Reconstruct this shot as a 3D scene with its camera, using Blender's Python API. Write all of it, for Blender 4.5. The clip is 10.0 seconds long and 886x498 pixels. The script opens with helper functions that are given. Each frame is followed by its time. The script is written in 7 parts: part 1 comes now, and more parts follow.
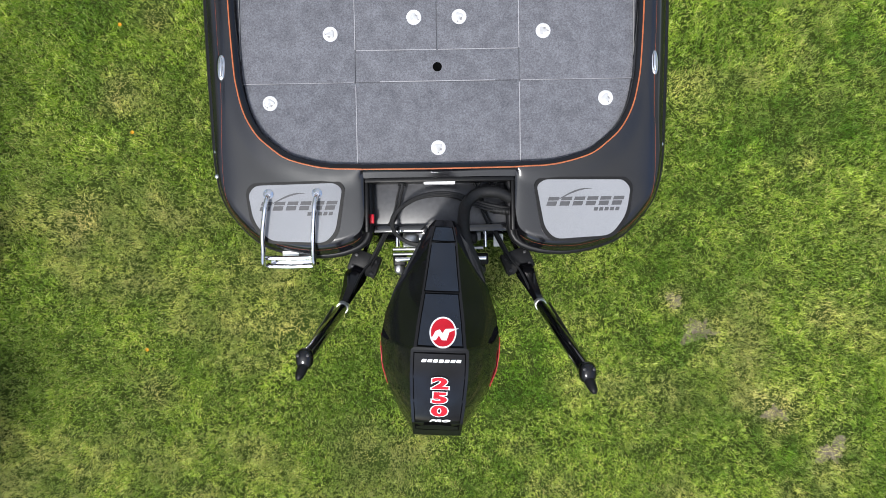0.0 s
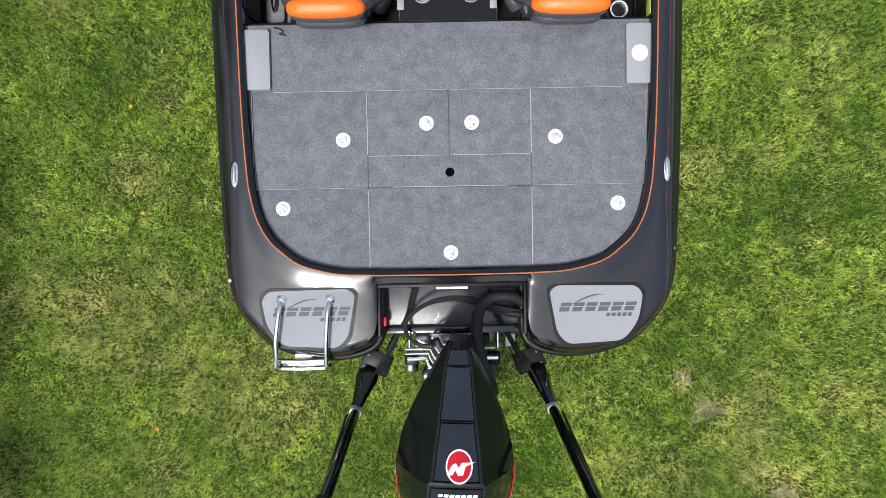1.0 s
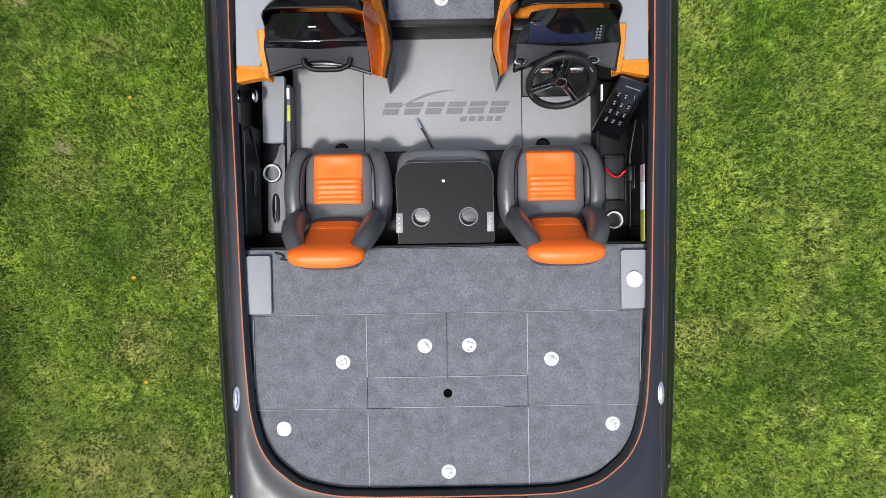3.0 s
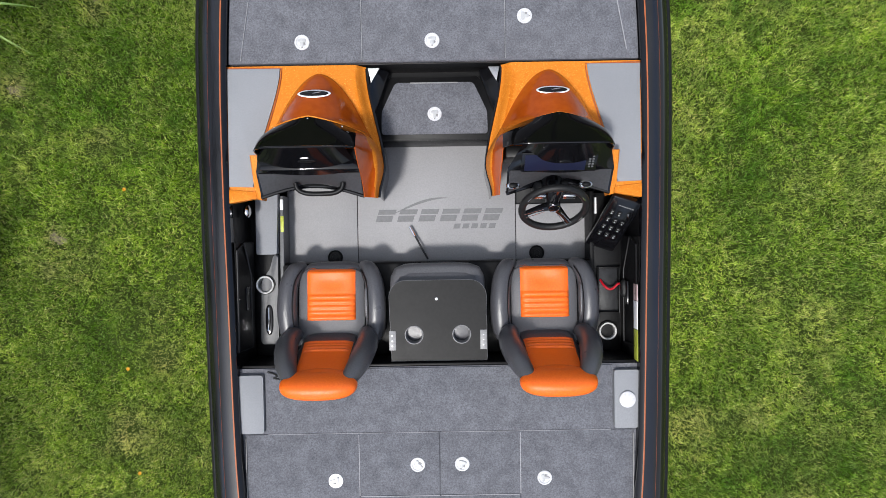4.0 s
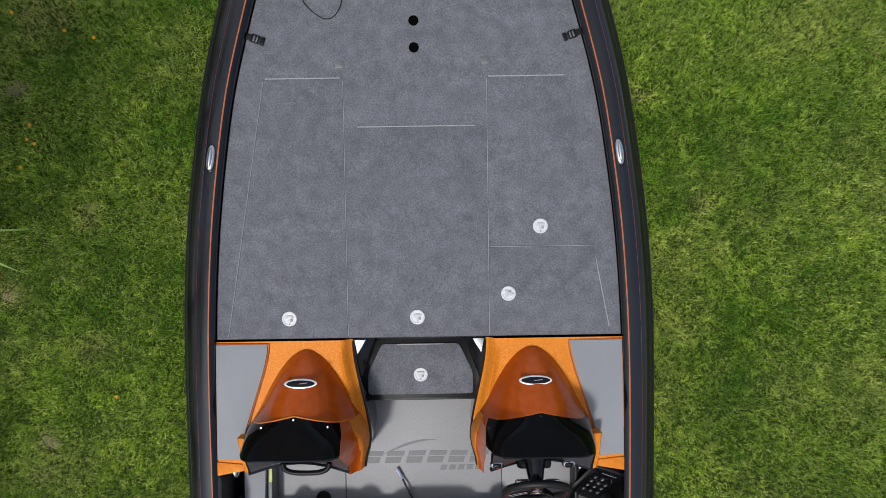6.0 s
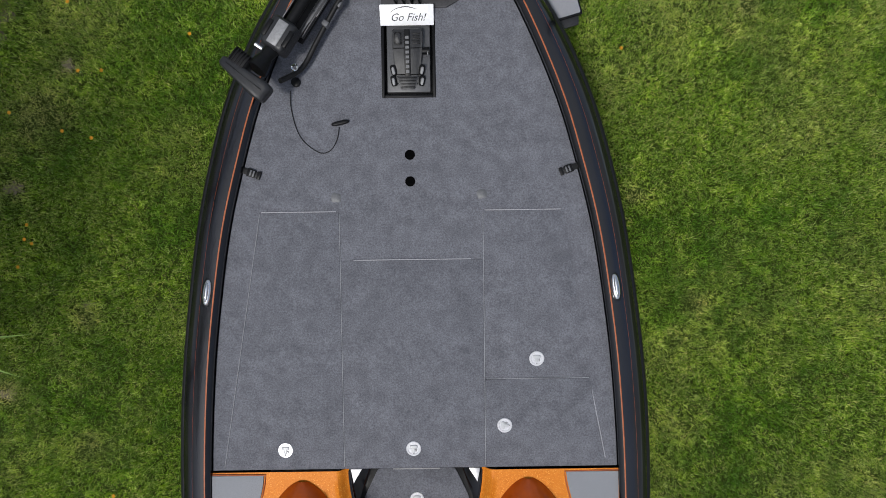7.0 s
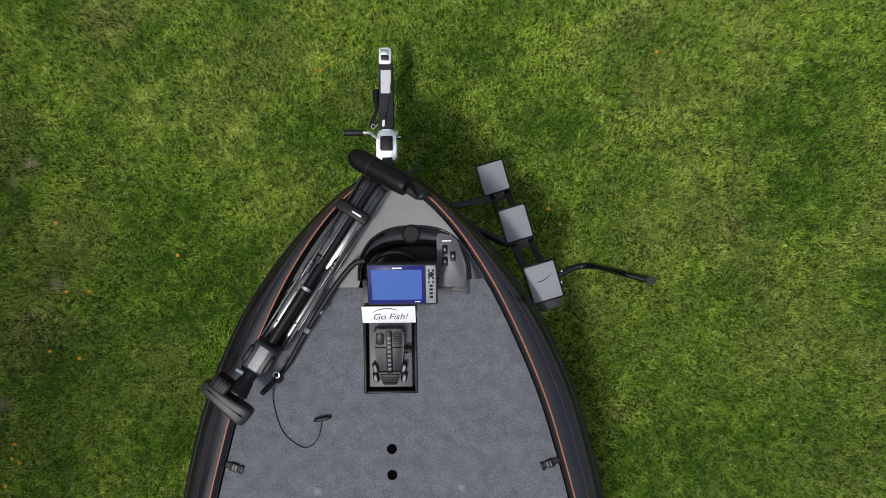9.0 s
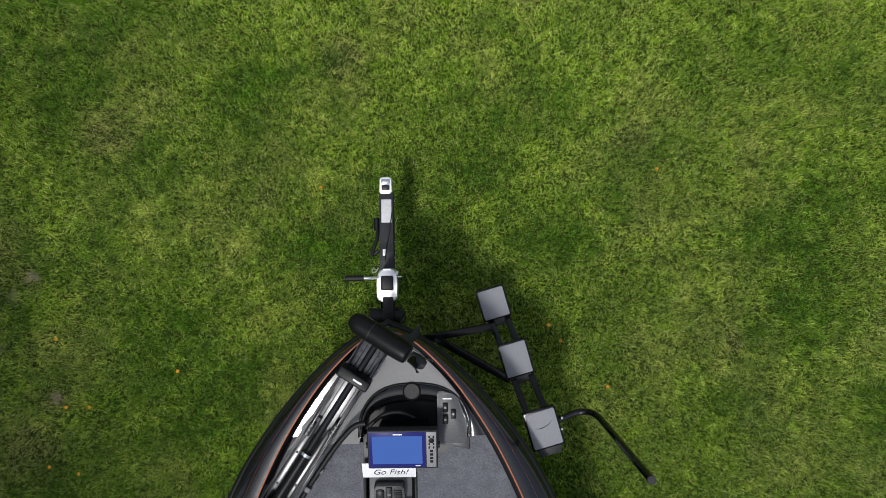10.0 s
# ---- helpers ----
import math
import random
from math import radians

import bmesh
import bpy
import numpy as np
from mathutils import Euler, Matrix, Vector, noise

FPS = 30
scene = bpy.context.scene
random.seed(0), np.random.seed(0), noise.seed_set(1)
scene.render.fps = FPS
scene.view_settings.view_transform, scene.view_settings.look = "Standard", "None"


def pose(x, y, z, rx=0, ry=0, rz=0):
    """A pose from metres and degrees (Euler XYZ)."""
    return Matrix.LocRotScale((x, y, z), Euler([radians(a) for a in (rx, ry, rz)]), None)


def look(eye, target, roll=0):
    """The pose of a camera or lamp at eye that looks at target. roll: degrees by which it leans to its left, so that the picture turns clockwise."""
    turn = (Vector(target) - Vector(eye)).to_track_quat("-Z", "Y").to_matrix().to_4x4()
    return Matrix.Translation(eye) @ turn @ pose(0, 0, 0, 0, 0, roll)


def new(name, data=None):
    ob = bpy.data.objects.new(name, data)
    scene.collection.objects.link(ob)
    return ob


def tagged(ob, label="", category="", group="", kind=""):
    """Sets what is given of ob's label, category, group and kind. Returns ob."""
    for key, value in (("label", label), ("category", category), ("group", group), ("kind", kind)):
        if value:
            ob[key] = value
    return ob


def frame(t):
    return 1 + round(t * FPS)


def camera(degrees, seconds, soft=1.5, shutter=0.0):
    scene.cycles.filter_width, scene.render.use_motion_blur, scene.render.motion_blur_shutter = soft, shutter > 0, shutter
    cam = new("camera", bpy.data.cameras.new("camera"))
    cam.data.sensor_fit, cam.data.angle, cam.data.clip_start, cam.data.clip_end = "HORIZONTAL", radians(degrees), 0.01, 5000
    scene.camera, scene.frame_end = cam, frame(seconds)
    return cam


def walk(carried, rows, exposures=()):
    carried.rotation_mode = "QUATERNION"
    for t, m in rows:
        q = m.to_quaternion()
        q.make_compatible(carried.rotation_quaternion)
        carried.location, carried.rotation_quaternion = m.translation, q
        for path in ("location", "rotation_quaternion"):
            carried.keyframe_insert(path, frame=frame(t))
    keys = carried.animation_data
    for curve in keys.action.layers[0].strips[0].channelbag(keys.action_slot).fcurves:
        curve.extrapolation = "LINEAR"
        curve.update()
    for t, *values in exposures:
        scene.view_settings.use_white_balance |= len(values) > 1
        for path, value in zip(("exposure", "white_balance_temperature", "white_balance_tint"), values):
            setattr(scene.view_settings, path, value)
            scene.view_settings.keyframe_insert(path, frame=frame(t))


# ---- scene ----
cam = camera(72.0, 10.0, 0.8)
# seconds, place, then turn about x, y and z
PATH = [
    (0.0, 0.011, -0.093, 4.266, -1.97, -0.07, -1.01),
    (0.5, -0.012, 0.185, 4.250, -1.81, -0.04, -1.02),
    (1.0, -0.043, 0.445, 4.254, -1.74, -0.02, -1.03),
    (1.5, -0.076, 0.702, 4.226, -1.72, 0.01, -1.02),
    (2.0, -0.057, 0.983, 4.270, -1.64, 0.04, -0.98),
    (2.5, -0.034, 1.294, 4.287, -1.62, 0.04, -0.97),
    (4.0, 0.036, 2.235, 4.258, -1.50, 0.01, -0.93),
    (4.5, 0.053, 2.547, 4.258, -1.44, 0.01, -0.91),
    (5.0, 0.077, 2.896, 4.261, -1.32, 0.02, -0.89),
    (5.5, 0.113, 3.287, 4.274, -1.26, 0.05, -0.89),
    (7.0, 0.167, 4.337, 4.258, -1.15, 0.05, -0.81),
    (7.5, 0.190, 4.700, 4.253, -1.14, 0.06, -0.80),
    (8.0, 0.226, 5.071, 4.258, -1.09, 0.05, -0.78),
    (8.5, 0.253, 5.446, 4.251, -0.97, 0.01, -0.72),
    (9.0, 0.280, 5.835, 4.246, -0.87, 0.06, -0.71),
    (9.5, 0.284, 6.221, 4.235, -0.68, 0.04, -0.66),
    (10.0, 0.285, 6.599, 4.240, -0.42, 0.04, -0.65),
]
EXPOSURES = [(0.0, 1.15), (2.5, 1.14), (4.5, 0.82), (5.5, 0.58), (7.0, 0.34), (8.5, 0.33), (10.0, 0.27)]
walk(cam, [(t, pose(x, y, z, rx, ry, rz)) for t, x, y, z, rx, ry, rz in PATH], EXPOSURES)

# ---- light ----
SUN_WAY = Vector((0.258, 0.385, -1.0)).normalized()
world = bpy.data.worlds.new("daylight")
scene.world = world
world.use_nodes = True
wn = world.node_tree
wn.nodes.clear()
sky = wn.nodes.new("ShaderNodeTexSky")
sky.sky_type = "NISHITA"
sky.sun_disc = False
sky.sun_elevation = math.asin(-SUN_WAY.z)
sky.sun_rotation = math.atan2(-SUN_WAY.x, -SUN_WAY.y)
sky.air_density, sky.dust_density, sky.ozone_density = 1.0, 1.5, 1.0
wbg = wn.nodes.new("ShaderNodeBackground")
wbg.inputs["Strength"].default_value = 0.145
wout = wn.nodes.new("ShaderNodeOutputWorld")
# thin cloud over the blue, the same all round
wtc = wn.nodes.new("ShaderNodeTexCoord")
wnz = wn.nodes.new("ShaderNodeTexNoise")
wnz.inputs["Scale"].default_value, wnz.inputs["Detail"].default_value = 2.2, 6.0
wrp = wn.nodes.new("ShaderNodeValToRGB")
wrp.color_ramp.elements[0].position, wrp.color_ramp.elements[1].position = 0.34, 0.58
wmx = wn.nodes.new("ShaderNodeMix")
wmx.data_type = "RGBA"
# an overcast dome, three times as bright overhead as at the horizon
wsx = wn.nodes.new("ShaderNodeSeparateXYZ")
wmr = wn.nodes.new("ShaderNodeMapRange")
wmr.inputs["To Min"].default_value, wmr.inputs["To Max"].default_value = 0.33, 1.0
wsc = wn.nodes.new("ShaderNodeVectorMath")
wsc.operation = "SCALE"
wsc.inputs[0].default_value = (2.9, 3.0, 3.15)
wn.links.new(wtc.outputs["Generated"], wsx.inputs[0])
wn.links.new(wsx.outputs["Z"], wmr.inputs["Value"])
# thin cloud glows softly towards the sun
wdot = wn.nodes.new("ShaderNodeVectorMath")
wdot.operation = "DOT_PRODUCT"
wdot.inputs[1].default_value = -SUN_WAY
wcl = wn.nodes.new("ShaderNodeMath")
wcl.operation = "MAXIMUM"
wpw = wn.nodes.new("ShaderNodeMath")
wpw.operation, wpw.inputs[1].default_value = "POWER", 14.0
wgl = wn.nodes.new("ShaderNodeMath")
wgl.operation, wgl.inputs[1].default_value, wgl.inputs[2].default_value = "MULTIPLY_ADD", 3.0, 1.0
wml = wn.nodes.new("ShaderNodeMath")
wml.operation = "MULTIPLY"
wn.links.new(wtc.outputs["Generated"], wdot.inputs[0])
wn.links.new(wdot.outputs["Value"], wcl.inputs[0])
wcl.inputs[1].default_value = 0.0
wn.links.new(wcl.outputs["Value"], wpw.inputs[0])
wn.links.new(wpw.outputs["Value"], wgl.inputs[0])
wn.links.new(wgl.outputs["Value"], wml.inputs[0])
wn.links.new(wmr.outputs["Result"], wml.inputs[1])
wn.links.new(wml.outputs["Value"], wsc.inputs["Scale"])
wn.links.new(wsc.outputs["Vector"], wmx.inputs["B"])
wn.links.new(wtc.outputs["Generated"], wnz.inputs["Vector"])
wn.links.new(wnz.outputs["Fac"], wrp.inputs["Fac"])
wn.links.new(wrp.outputs["Color"], wmx.inputs["Factor"])
wn.links.new(sky.outputs["Color"], wmx.inputs["A"])
wn.links.new(wmx.outputs["Result"], wbg.inputs["Color"])
wn.links.new(wbg.outputs["Background"], wout.inputs["Surface"])
sun_data = bpy.data.lights.new("sun", "SUN")
sun_data.energy, sun_data.angle, sun_data.color = 1.98, radians(7.0), (1.0, 0.975, 0.94)
sun = new("sun", sun_data)
sun.matrix_world = look((-6, -8, 20), Vector((-6, -8, 20)) + SUN_WAY)


# ---- materials ----
def mat(name, a, b=None, scale=8.0, rough=0.5, metal=0.0, bump=0.0, bump_scale=200.0, coat=0.0, rough_var=0.0, blot=0.0, flake=0.0, spec=0.5, detail=6.0, blot_scale=3.0, grain=0.5, coat_rough=0.04):
    """A surface of two close colours in fine grain over broad blots, with relief and uneven gloss."""
    m = bpy.data.materials.new(name)
    m.use_nodes = True
    nt = m.node_tree
    p = nt.nodes["Principled BSDF"]
    p.inputs["Roughness"].default_value = rough
    p.inputs["Metallic"].default_value = metal
    p.inputs["Coat Weight"].default_value = coat
    p.inputs["Coat Roughness"].default_value = coat_rough
    p.inputs["Specular IOR Level"].default_value = spec
    b = b or tuple(min(1.0, c * 1.18 + 0.004) for c in a)
    tc = nt.nodes.new("ShaderNodeTexCoord")
    n1 = nt.nodes.new("ShaderNodeTexNoise")
    n1.inputs["Scale"].default_value, n1.inputs["Detail"].default_value = scale, detail
    n1.inputs["Roughness"].default_value = grain
    nt.links.new(tc.outputs["Object"], n1.inputs["Vector"])
    ramp = nt.nodes.new("ShaderNodeValToRGB")
    ramp.color_ramp.elements[0].position, ramp.color_ramp.elements[1].position = 0.32, 0.68
    ramp.color_ramp.elements[0].color, ramp.color_ramp.elements[1].color = (*a, 1), (*b, 1)
    nt.links.new(n1.outputs["Fac"], ramp.inputs["Fac"])
    colour = ramp.outputs["Color"]
    if blot:
        n2 = nt.nodes.new("ShaderNodeTexNoise")
        n2.inputs["Scale"].default_value, n2.inputs["Detail"].default_value = blot_scale, 6.0
        nt.links.new(tc.outputs["Object"], n2.inputs["Vector"])
        mr = nt.nodes.new("ShaderNodeMapRange")
        mr.inputs["From Min"].default_value, mr.inputs["From Max"].default_value = 0.3, 0.7
        mr.inputs["To Min"].default_value, mr.inputs["To Max"].default_value = 1 - blot, 1 + blot
        nt.links.new(n2.outputs["Fac"], mr.inputs["Value"])
        mul = nt.nodes.new("ShaderNodeVectorMath")
        mul.operation = "SCALE"
        nt.links.new(colour, mul.inputs[0])
        nt.links.new(mr.outputs["Result"], mul.inputs["Scale"])
        colour = mul.outputs["Vector"]
    if flake:
        vo = nt.nodes.new("ShaderNodeTexVoronoi")
        vo.inputs["Scale"].default_value = 420.0
        nt.links.new(tc.outputs["Object"], vo.inputs["Vector"])
        gt = nt.nodes.new("ShaderNodeSeparateColor")
        nt.links.new(vo.outputs["Color"], gt.inputs["Color"])
        st = nt.nodes.new("ShaderNodeMapRange")
        st.inputs["From Min"].default_value, st.inputs["From Max"].default_value = 0.93, 0.99
        st.inputs["To Max"].default_value = flake
        nt.links.new(gt.outputs["Red"], st.inputs["Value"])
        fm = nt.nodes.new("ShaderNodeMix")
        fm.data_type = "RGBA"
        fm.inputs["B"].default_value = (*[min(1.0, c * 2.6 + 0.12) for c in b], 1)
        nt.links.new(st.outputs["Result"], fm.inputs["Factor"])
        nt.links.new(colour, fm.inputs["A"])
        colour = fm.outputs["Result"]
    nt.links.new(colour, p.inputs["Base Color"])
    if rough_var:
        n3 = nt.nodes.new("ShaderNodeTexNoise")
        n3.inputs["Scale"].default_value, n3.inputs["Detail"].default_value = 14.0, 5.0
        nt.links.new(tc.outputs["Object"], n3.inputs["Vector"])
        m3 = nt.nodes.new("ShaderNodeMapRange")
        m3.inputs["To Min"].default_value, m3.inputs["To Max"].default_value = max(0.0, rough - rough_var), rough + rough_var
        nt.links.new(n3.outputs["Fac"], m3.inputs["Value"])
        nt.links.new(m3.outputs["Result"], p.inputs["Roughness"])
    if bump:
        n4 = nt.nodes.new("ShaderNodeTexNoise")
        n4.inputs["Scale"].default_value, n4.inputs["Detail"].default_value = bump_scale, 3.0
        nt.links.new(tc.outputs["Object"], n4.inputs["Vector"])
        bp = nt.nodes.new("ShaderNodeBump")
        bp.inputs["Strength"].default_value, bp.inputs["Distance"].default_value = bump, 0.004
        nt.links.new(n4.outputs["Fac"], bp.inputs["Height"])
        nt.links.new(bp.outputs["Normal"], p.inputs["Normal"])
    return m


CARPET = mat("grey_marine_carpet", (0.078, 0.080, 0.091), (0.172, 0.175, 0.197), 120, 0.95, bump=0.5, bump_scale=620, blot=0.16, spec=0.1, detail=6.0, blot_scale=15.0, grain=0.75)
GELCOAT = mat("black_flake_gelcoat", (0.004, 0.004, 0.005), (0.007, 0.007, 0.009), 3, 0.14, rough_var=0.03, flake=0.05, spec=0.72)
HULLSIDE = mat("black_hull_gelcoat", (0.004, 0.004, 0.005), (0.006, 0.006, 0.007), 3, 0.08, rough_var=0.03, spec=0.4)
STRIPE = mat("orange_flake_stripe", (0.29, 0.074, 0.024), (0.37, 0.102, 0.034), 60, 0.5, flake=0.25, spec=0.3)
RUBRAIL = mat("black_rubber_rail", (0.005, 0.005, 0.006), (0.010, 0.010, 0.011), 40, 0.42, rough_var=0.12, spec=0.25)
BLACK = mat("black_moulded_plastic", (0.003, 0.003, 0.0035), (0.006, 0.006, 0.0065), 60, 0.42, bump=0.12, bump_scale=300, rough_var=0.12, spec=0.2)
GLOSSBLACK = mat("gloss_black_plastic", (0.003, 0.003, 0.004), (0.005, 0.005, 0.006), 20, 0.10, rough_var=0.05, spec=0.4)
PAD = mat("grey_foam_deck_pad", (0.215, 0.222, 0.238), (0.255, 0.262, 0.28), 180, 0.82, bump=0.25, bump_scale=500, blot=0.05, spec=0.25)
VINYL = mat("grey_vinyl_floor", (0.215, 0.212, 0.220), (0.25, 0.247, 0.255), 120, 0.6, bump=0.15, bump_scale=350, blot=0.06, rough_var=0.1)
INK = mat("dark_grey_print", (0.045, 0.045, 0.05), None, 60, 0.6)
FLOORINK = mat("mid_grey_print", (0.12, 0.12, 0.125), None, 60, 0.6)
ORANGEFLAKE = mat("orange_flake_gelcoat", (0.52, 0.148, 0.010), (0.62, 0.200, 0.018), 90, 0.50, metal=0.05, spec=0.15, flake=0.45, rough_var=0.05)
BURNT = mat("burnt_orange_gelcoat", (0.36, 0.060, 0.004), (0.42, 0.074, 0.006), 30, 0.18, spec=0.35, rough_var=0.05)
SMOKE = mat("smoked_acrylic", (0.003, 0.003, 0.0035), (0.005, 0.0045, 0.0045), 10, 0.07, rough_var=0.03, spec=0.10)
SEATGREY = mat("charcoal_seat_vinyl", (0.044, 0.044, 0.050), (0.066, 0.066, 0.074), 160, 0.30, bump=0.2, bump_scale=380, rough_var=0.07, spec=0.6, blot=0.08)
SEATMID = mat("grey_seat_vinyl", (0.072, 0.072, 0.078), (0.098, 0.098, 0.106), 160, 0.32, bump=0.2, bump_scale=380, rough_var=0.08, blot=0.06)
SEATORANGE = mat("orange_seat_vinyl", (0.80, 0.118, 0.008), (0.88, 0.155, 0.012), 120, 0.36, bump=0.3, bump_scale=380, rough_var=0.08)
CHROME = mat("polished_stainless", (0.62, 0.62, 0.63), (0.74, 0.74, 0.75), 40, 0.14, metal=1.0, rough_var=0.06)
BRIGHT = mat("satin_stainless", (0.70, 0.70, 0.71), (0.82, 0.82, 0.83), 60, 0.4, metal=0.75, rough_var=0.08)
ALU = mat("brushed_aluminium", (0.34, 0.34, 0.35), (0.46, 0.46, 0.47), 90, 0.38, metal=0.9, rough_var=0.1)
WHITE = mat("white_latch_plastic", (0.50, 0.50, 0.52), (0.62, 0.62, 0.64), 90, 0.16, rough_var=0.06)
COWL = mat("black_cowl_paint", (0.004, 0.004, 0.005), (0.007, 0.007, 0.009), 8, 0.06, rough_var=0.03, spec=0.36)
COWLTOP = mat("navy_black_cowl_panel", (0.005, 0.008, 0.015), (0.008, 0.012, 0.021), 10, 0.26, rough_var=0.05)
RED = mat("red_decal", (0.40, 0.006, 0.016), (0.47, 0.010, 0.024), 40, 0.4, spec=0.25)
WHITEDECAL = mat("white_decal", (0.76, 0.76, 0.77), (0.84, 0.84, 0.85), 60, 0.4)
YELLOW = mat("yellow_green_label", (0.36, 0.40, 0.04), (0.42, 0.46, 0.06), 40, 0.5)
LABELPINK = mat("faded_pink_label", (0.42, 0.30, 0.30), (0.55, 0.42, 0.42), 60, 0.5)
STEPGREY = mat("grey_step_tread", (0.20, 0.203, 0.222), (0.25, 0.253, 0.272), 200, 0.7, bump=0.3, bump_scale=400, blot=0.06)
FRAMEPAINT = mat("black_trailer_paint", (0.004, 0.004, 0.0045), (0.007, 0.007, 0.008), 30, 0.22, rough_var=0.1, spec=0.3)
RUBBER = mat("black_rubber", (0.005, 0.005, 0.0055), (0.012, 0.012, 0.0125), 80, 0.5, bump=0.2, spec=0.3)
DARKGREY = mat("dark_grey_plastic", (0.012, 0.0125, 0.014), (0.022, 0.0225, 0.025), 60, 0.42, bump=0.2, bump_scale=300, rough_var=0.1, spec=0.35)
MIDGREY = mat("mid_grey_panel", (0.085, 0.087, 0.093), (0.115, 0.117, 0.123), 90, 0.5, bump=0.15)
BOWGREY = mat("grey_bow_pad", (0.20, 0.197, 0.195), (0.24, 0.236, 0.234), 160, 0.8, bump=0.25, bump_scale=450)
PLATE = mat("dull_zinc_plate", (0.19, 0.19, 0.195), (0.26, 0.26, 0.265), 90, 0.55, metal=0.2, rough_var=0.1)
STEELRIM = mat("bright_steel_rim", (0.80, 0.80, 0.80), (0.88, 0.88, 0.88), 60, 0.3, metal=0.35, rough_var=0.08)
PINRED = mat("dark_red_pinstripe", (0.16, 0.035, 0.012), (0.20, 0.045, 0.016), 60, 0.5, spec=0.2)
SEAM = mat("shut_line_black", (0.002, 0.002, 0.002), (0.003, 0.003, 0.003), 40, 0.9, spec=0.0)
LATCHGREY = mat("light_grey_latch_handle", (0.36, 0.365, 0.375), (0.44, 0.445, 0.455), 60, 0.35)
SEAMPALE = mat("pale_carpet_edge", (0.22, 0.22, 0.24), (0.34, 0.34, 0.36), 120, 0.8)
SEAMFAINT = mat("worn_carpet_edge", (0.22, 0.225, 0.24), (0.33, 0.335, 0.35), 120, 0.9)
ANOD = mat("satin_anodised_metal", (0.095, 0.095, 0.099), (0.125, 0.125, 0.129), 60, 0.30, metal=1.0, rough_var=0.03)
RAILGREY = mat("grey_cast_rail", (0.14, 0.14, 0.146), (0.22, 0.22, 0.226), 70, 0.45, metal=0.3, rough_var=0.1)
PANELGREY = mat("grey_dash_panel", (0.058, 0.059, 0.063), (0.078, 0.079, 0.084), 90, 0.45, bump=0.1)
LEDGE = mat("charcoal_dash_plastic", (0.030, 0.030, 0.033), (0.044, 0.044, 0.048), 90, 0.40, bump=0.1, spec=0.35)
SOIL = mat("dry_soil", (0.085, 0.070, 0.044), (0.21, 0.175, 0.125), 26, 0.95, bump=0.8, bump_scale=60)


def screen_mat(name, colour, strength):
    m = bpy.data.materials.new(name)
    m.use_nodes = True
    p = m.node_tree.nodes["Principled BSDF"]
    p.inputs["Base Color"].default_value = (0.01, 0.012, 0.03, 1)
    p.inputs["Roughness"].default_value = 0.3
    p.inputs["Specular IOR Level"].default_value = 0.12
    p.inputs["Emission Color"].default_value = (*colour, 1)
    p.inputs["Emission Strength"].default_value = strength
    return m


SCREENBLUE = screen_mat("lit_blue_screen", (0.06, 0.16, 0.55), 0.65)
SCREENEDGE = screen_mat("lit_blue_border", (0.015, 0.015, 0.22), 0.5)
SCREENOFF = screen_mat("dark_glass_screen", (0, 0, 0), 0.0)


# ---- helpers of this scene ----
def thing(name, label, category, at, group="", kind=""):
    ob = new(name)
    ob.location = at
    ob.empty_display_size = 0.1
    return tagged(ob, label, category, group, kind)


def part(name, bm, material, parent=None, label="", smooth=True, angle=40.0):
    """Links a bmesh, built in world metres, as one mesh under a thing or a part."""
    me = bpy.data.meshes.new(name)
    bmesh.ops.recalc_face_normals(bm, faces=bm.faces)
    bm.to_mesh(me)
    bm.free()
    for one in material if isinstance(material, (list, tuple)) else (material,):
        me.materials.append(one)
    if smooth:
        me.shade_smooth()
        me.set_sharp_from_angle(angle=radians(angle))
    ob = new(name, me)
    if parent is not None:
        ob.parent = parent
        if parent.type == "EMPTY":
            ob.matrix_parent_inverse = Matrix.Translation(-Vector(parent.location))
    return tagged(ob, label)


def box(x0, x1, y0, y1, z0, z1, bevel=0.004, seg=2, bm=None, turn=None):
    bm = bm or bmesh.new()
    got = bmesh.ops.create_cube(bm, size=1.0)
    c = Vector(((x0 + x1) / 2, (y0 + y1) / 2, (z0 + z1) / 2))
    m = Matrix.Translation(c) @ (turn or Matrix()) @ Matrix.Diagonal((abs(x1 - x0), abs(y1 - y0), abs(z1 - z0), 1))
    bmesh.ops.transform(bm, matrix=m, verts=got["verts"])
    if bevel:
        edges = list({e for v in got["verts"] for e in v.link_edges})
        bmesh.ops.bevel(bm, geom=edges, offset=min(bevel, 0.45 * min(abs(x1 - x0), abs(y1 - y0), abs(z1 - z0))), segments=seg, affect="EDGES", profile=0.5)
    return bm


def prism(poly, top, depth=0.02, bevel=0.003, bm=None):
    """A slab on a plan outline; top is a height, or a function of x and y."""
    bm = bm or bmesh.new()
    f = top if callable(top) else (lambda x, y: top)
    up = [bm.verts.new((x, y, f(x, y))) for x, y in poly]
    dn = [bm.verts.new((x, y, f(x, y) - depth)) for x, y in poly]
    face = bm.faces.new(up)
    bm.faces.new(dn[::-1])
    n = len(poly)
    for i in range(n):
        bm.faces.new((up[i], dn[i], dn[(i + 1) % n], up[(i + 1) % n]))
    if bevel:
        bmesh.ops.bevel(bm, geom=list(face.edges), offset=bevel, segments=2, affect="EDGES", profile=0.5, clamp_overlap=True)
    return bm


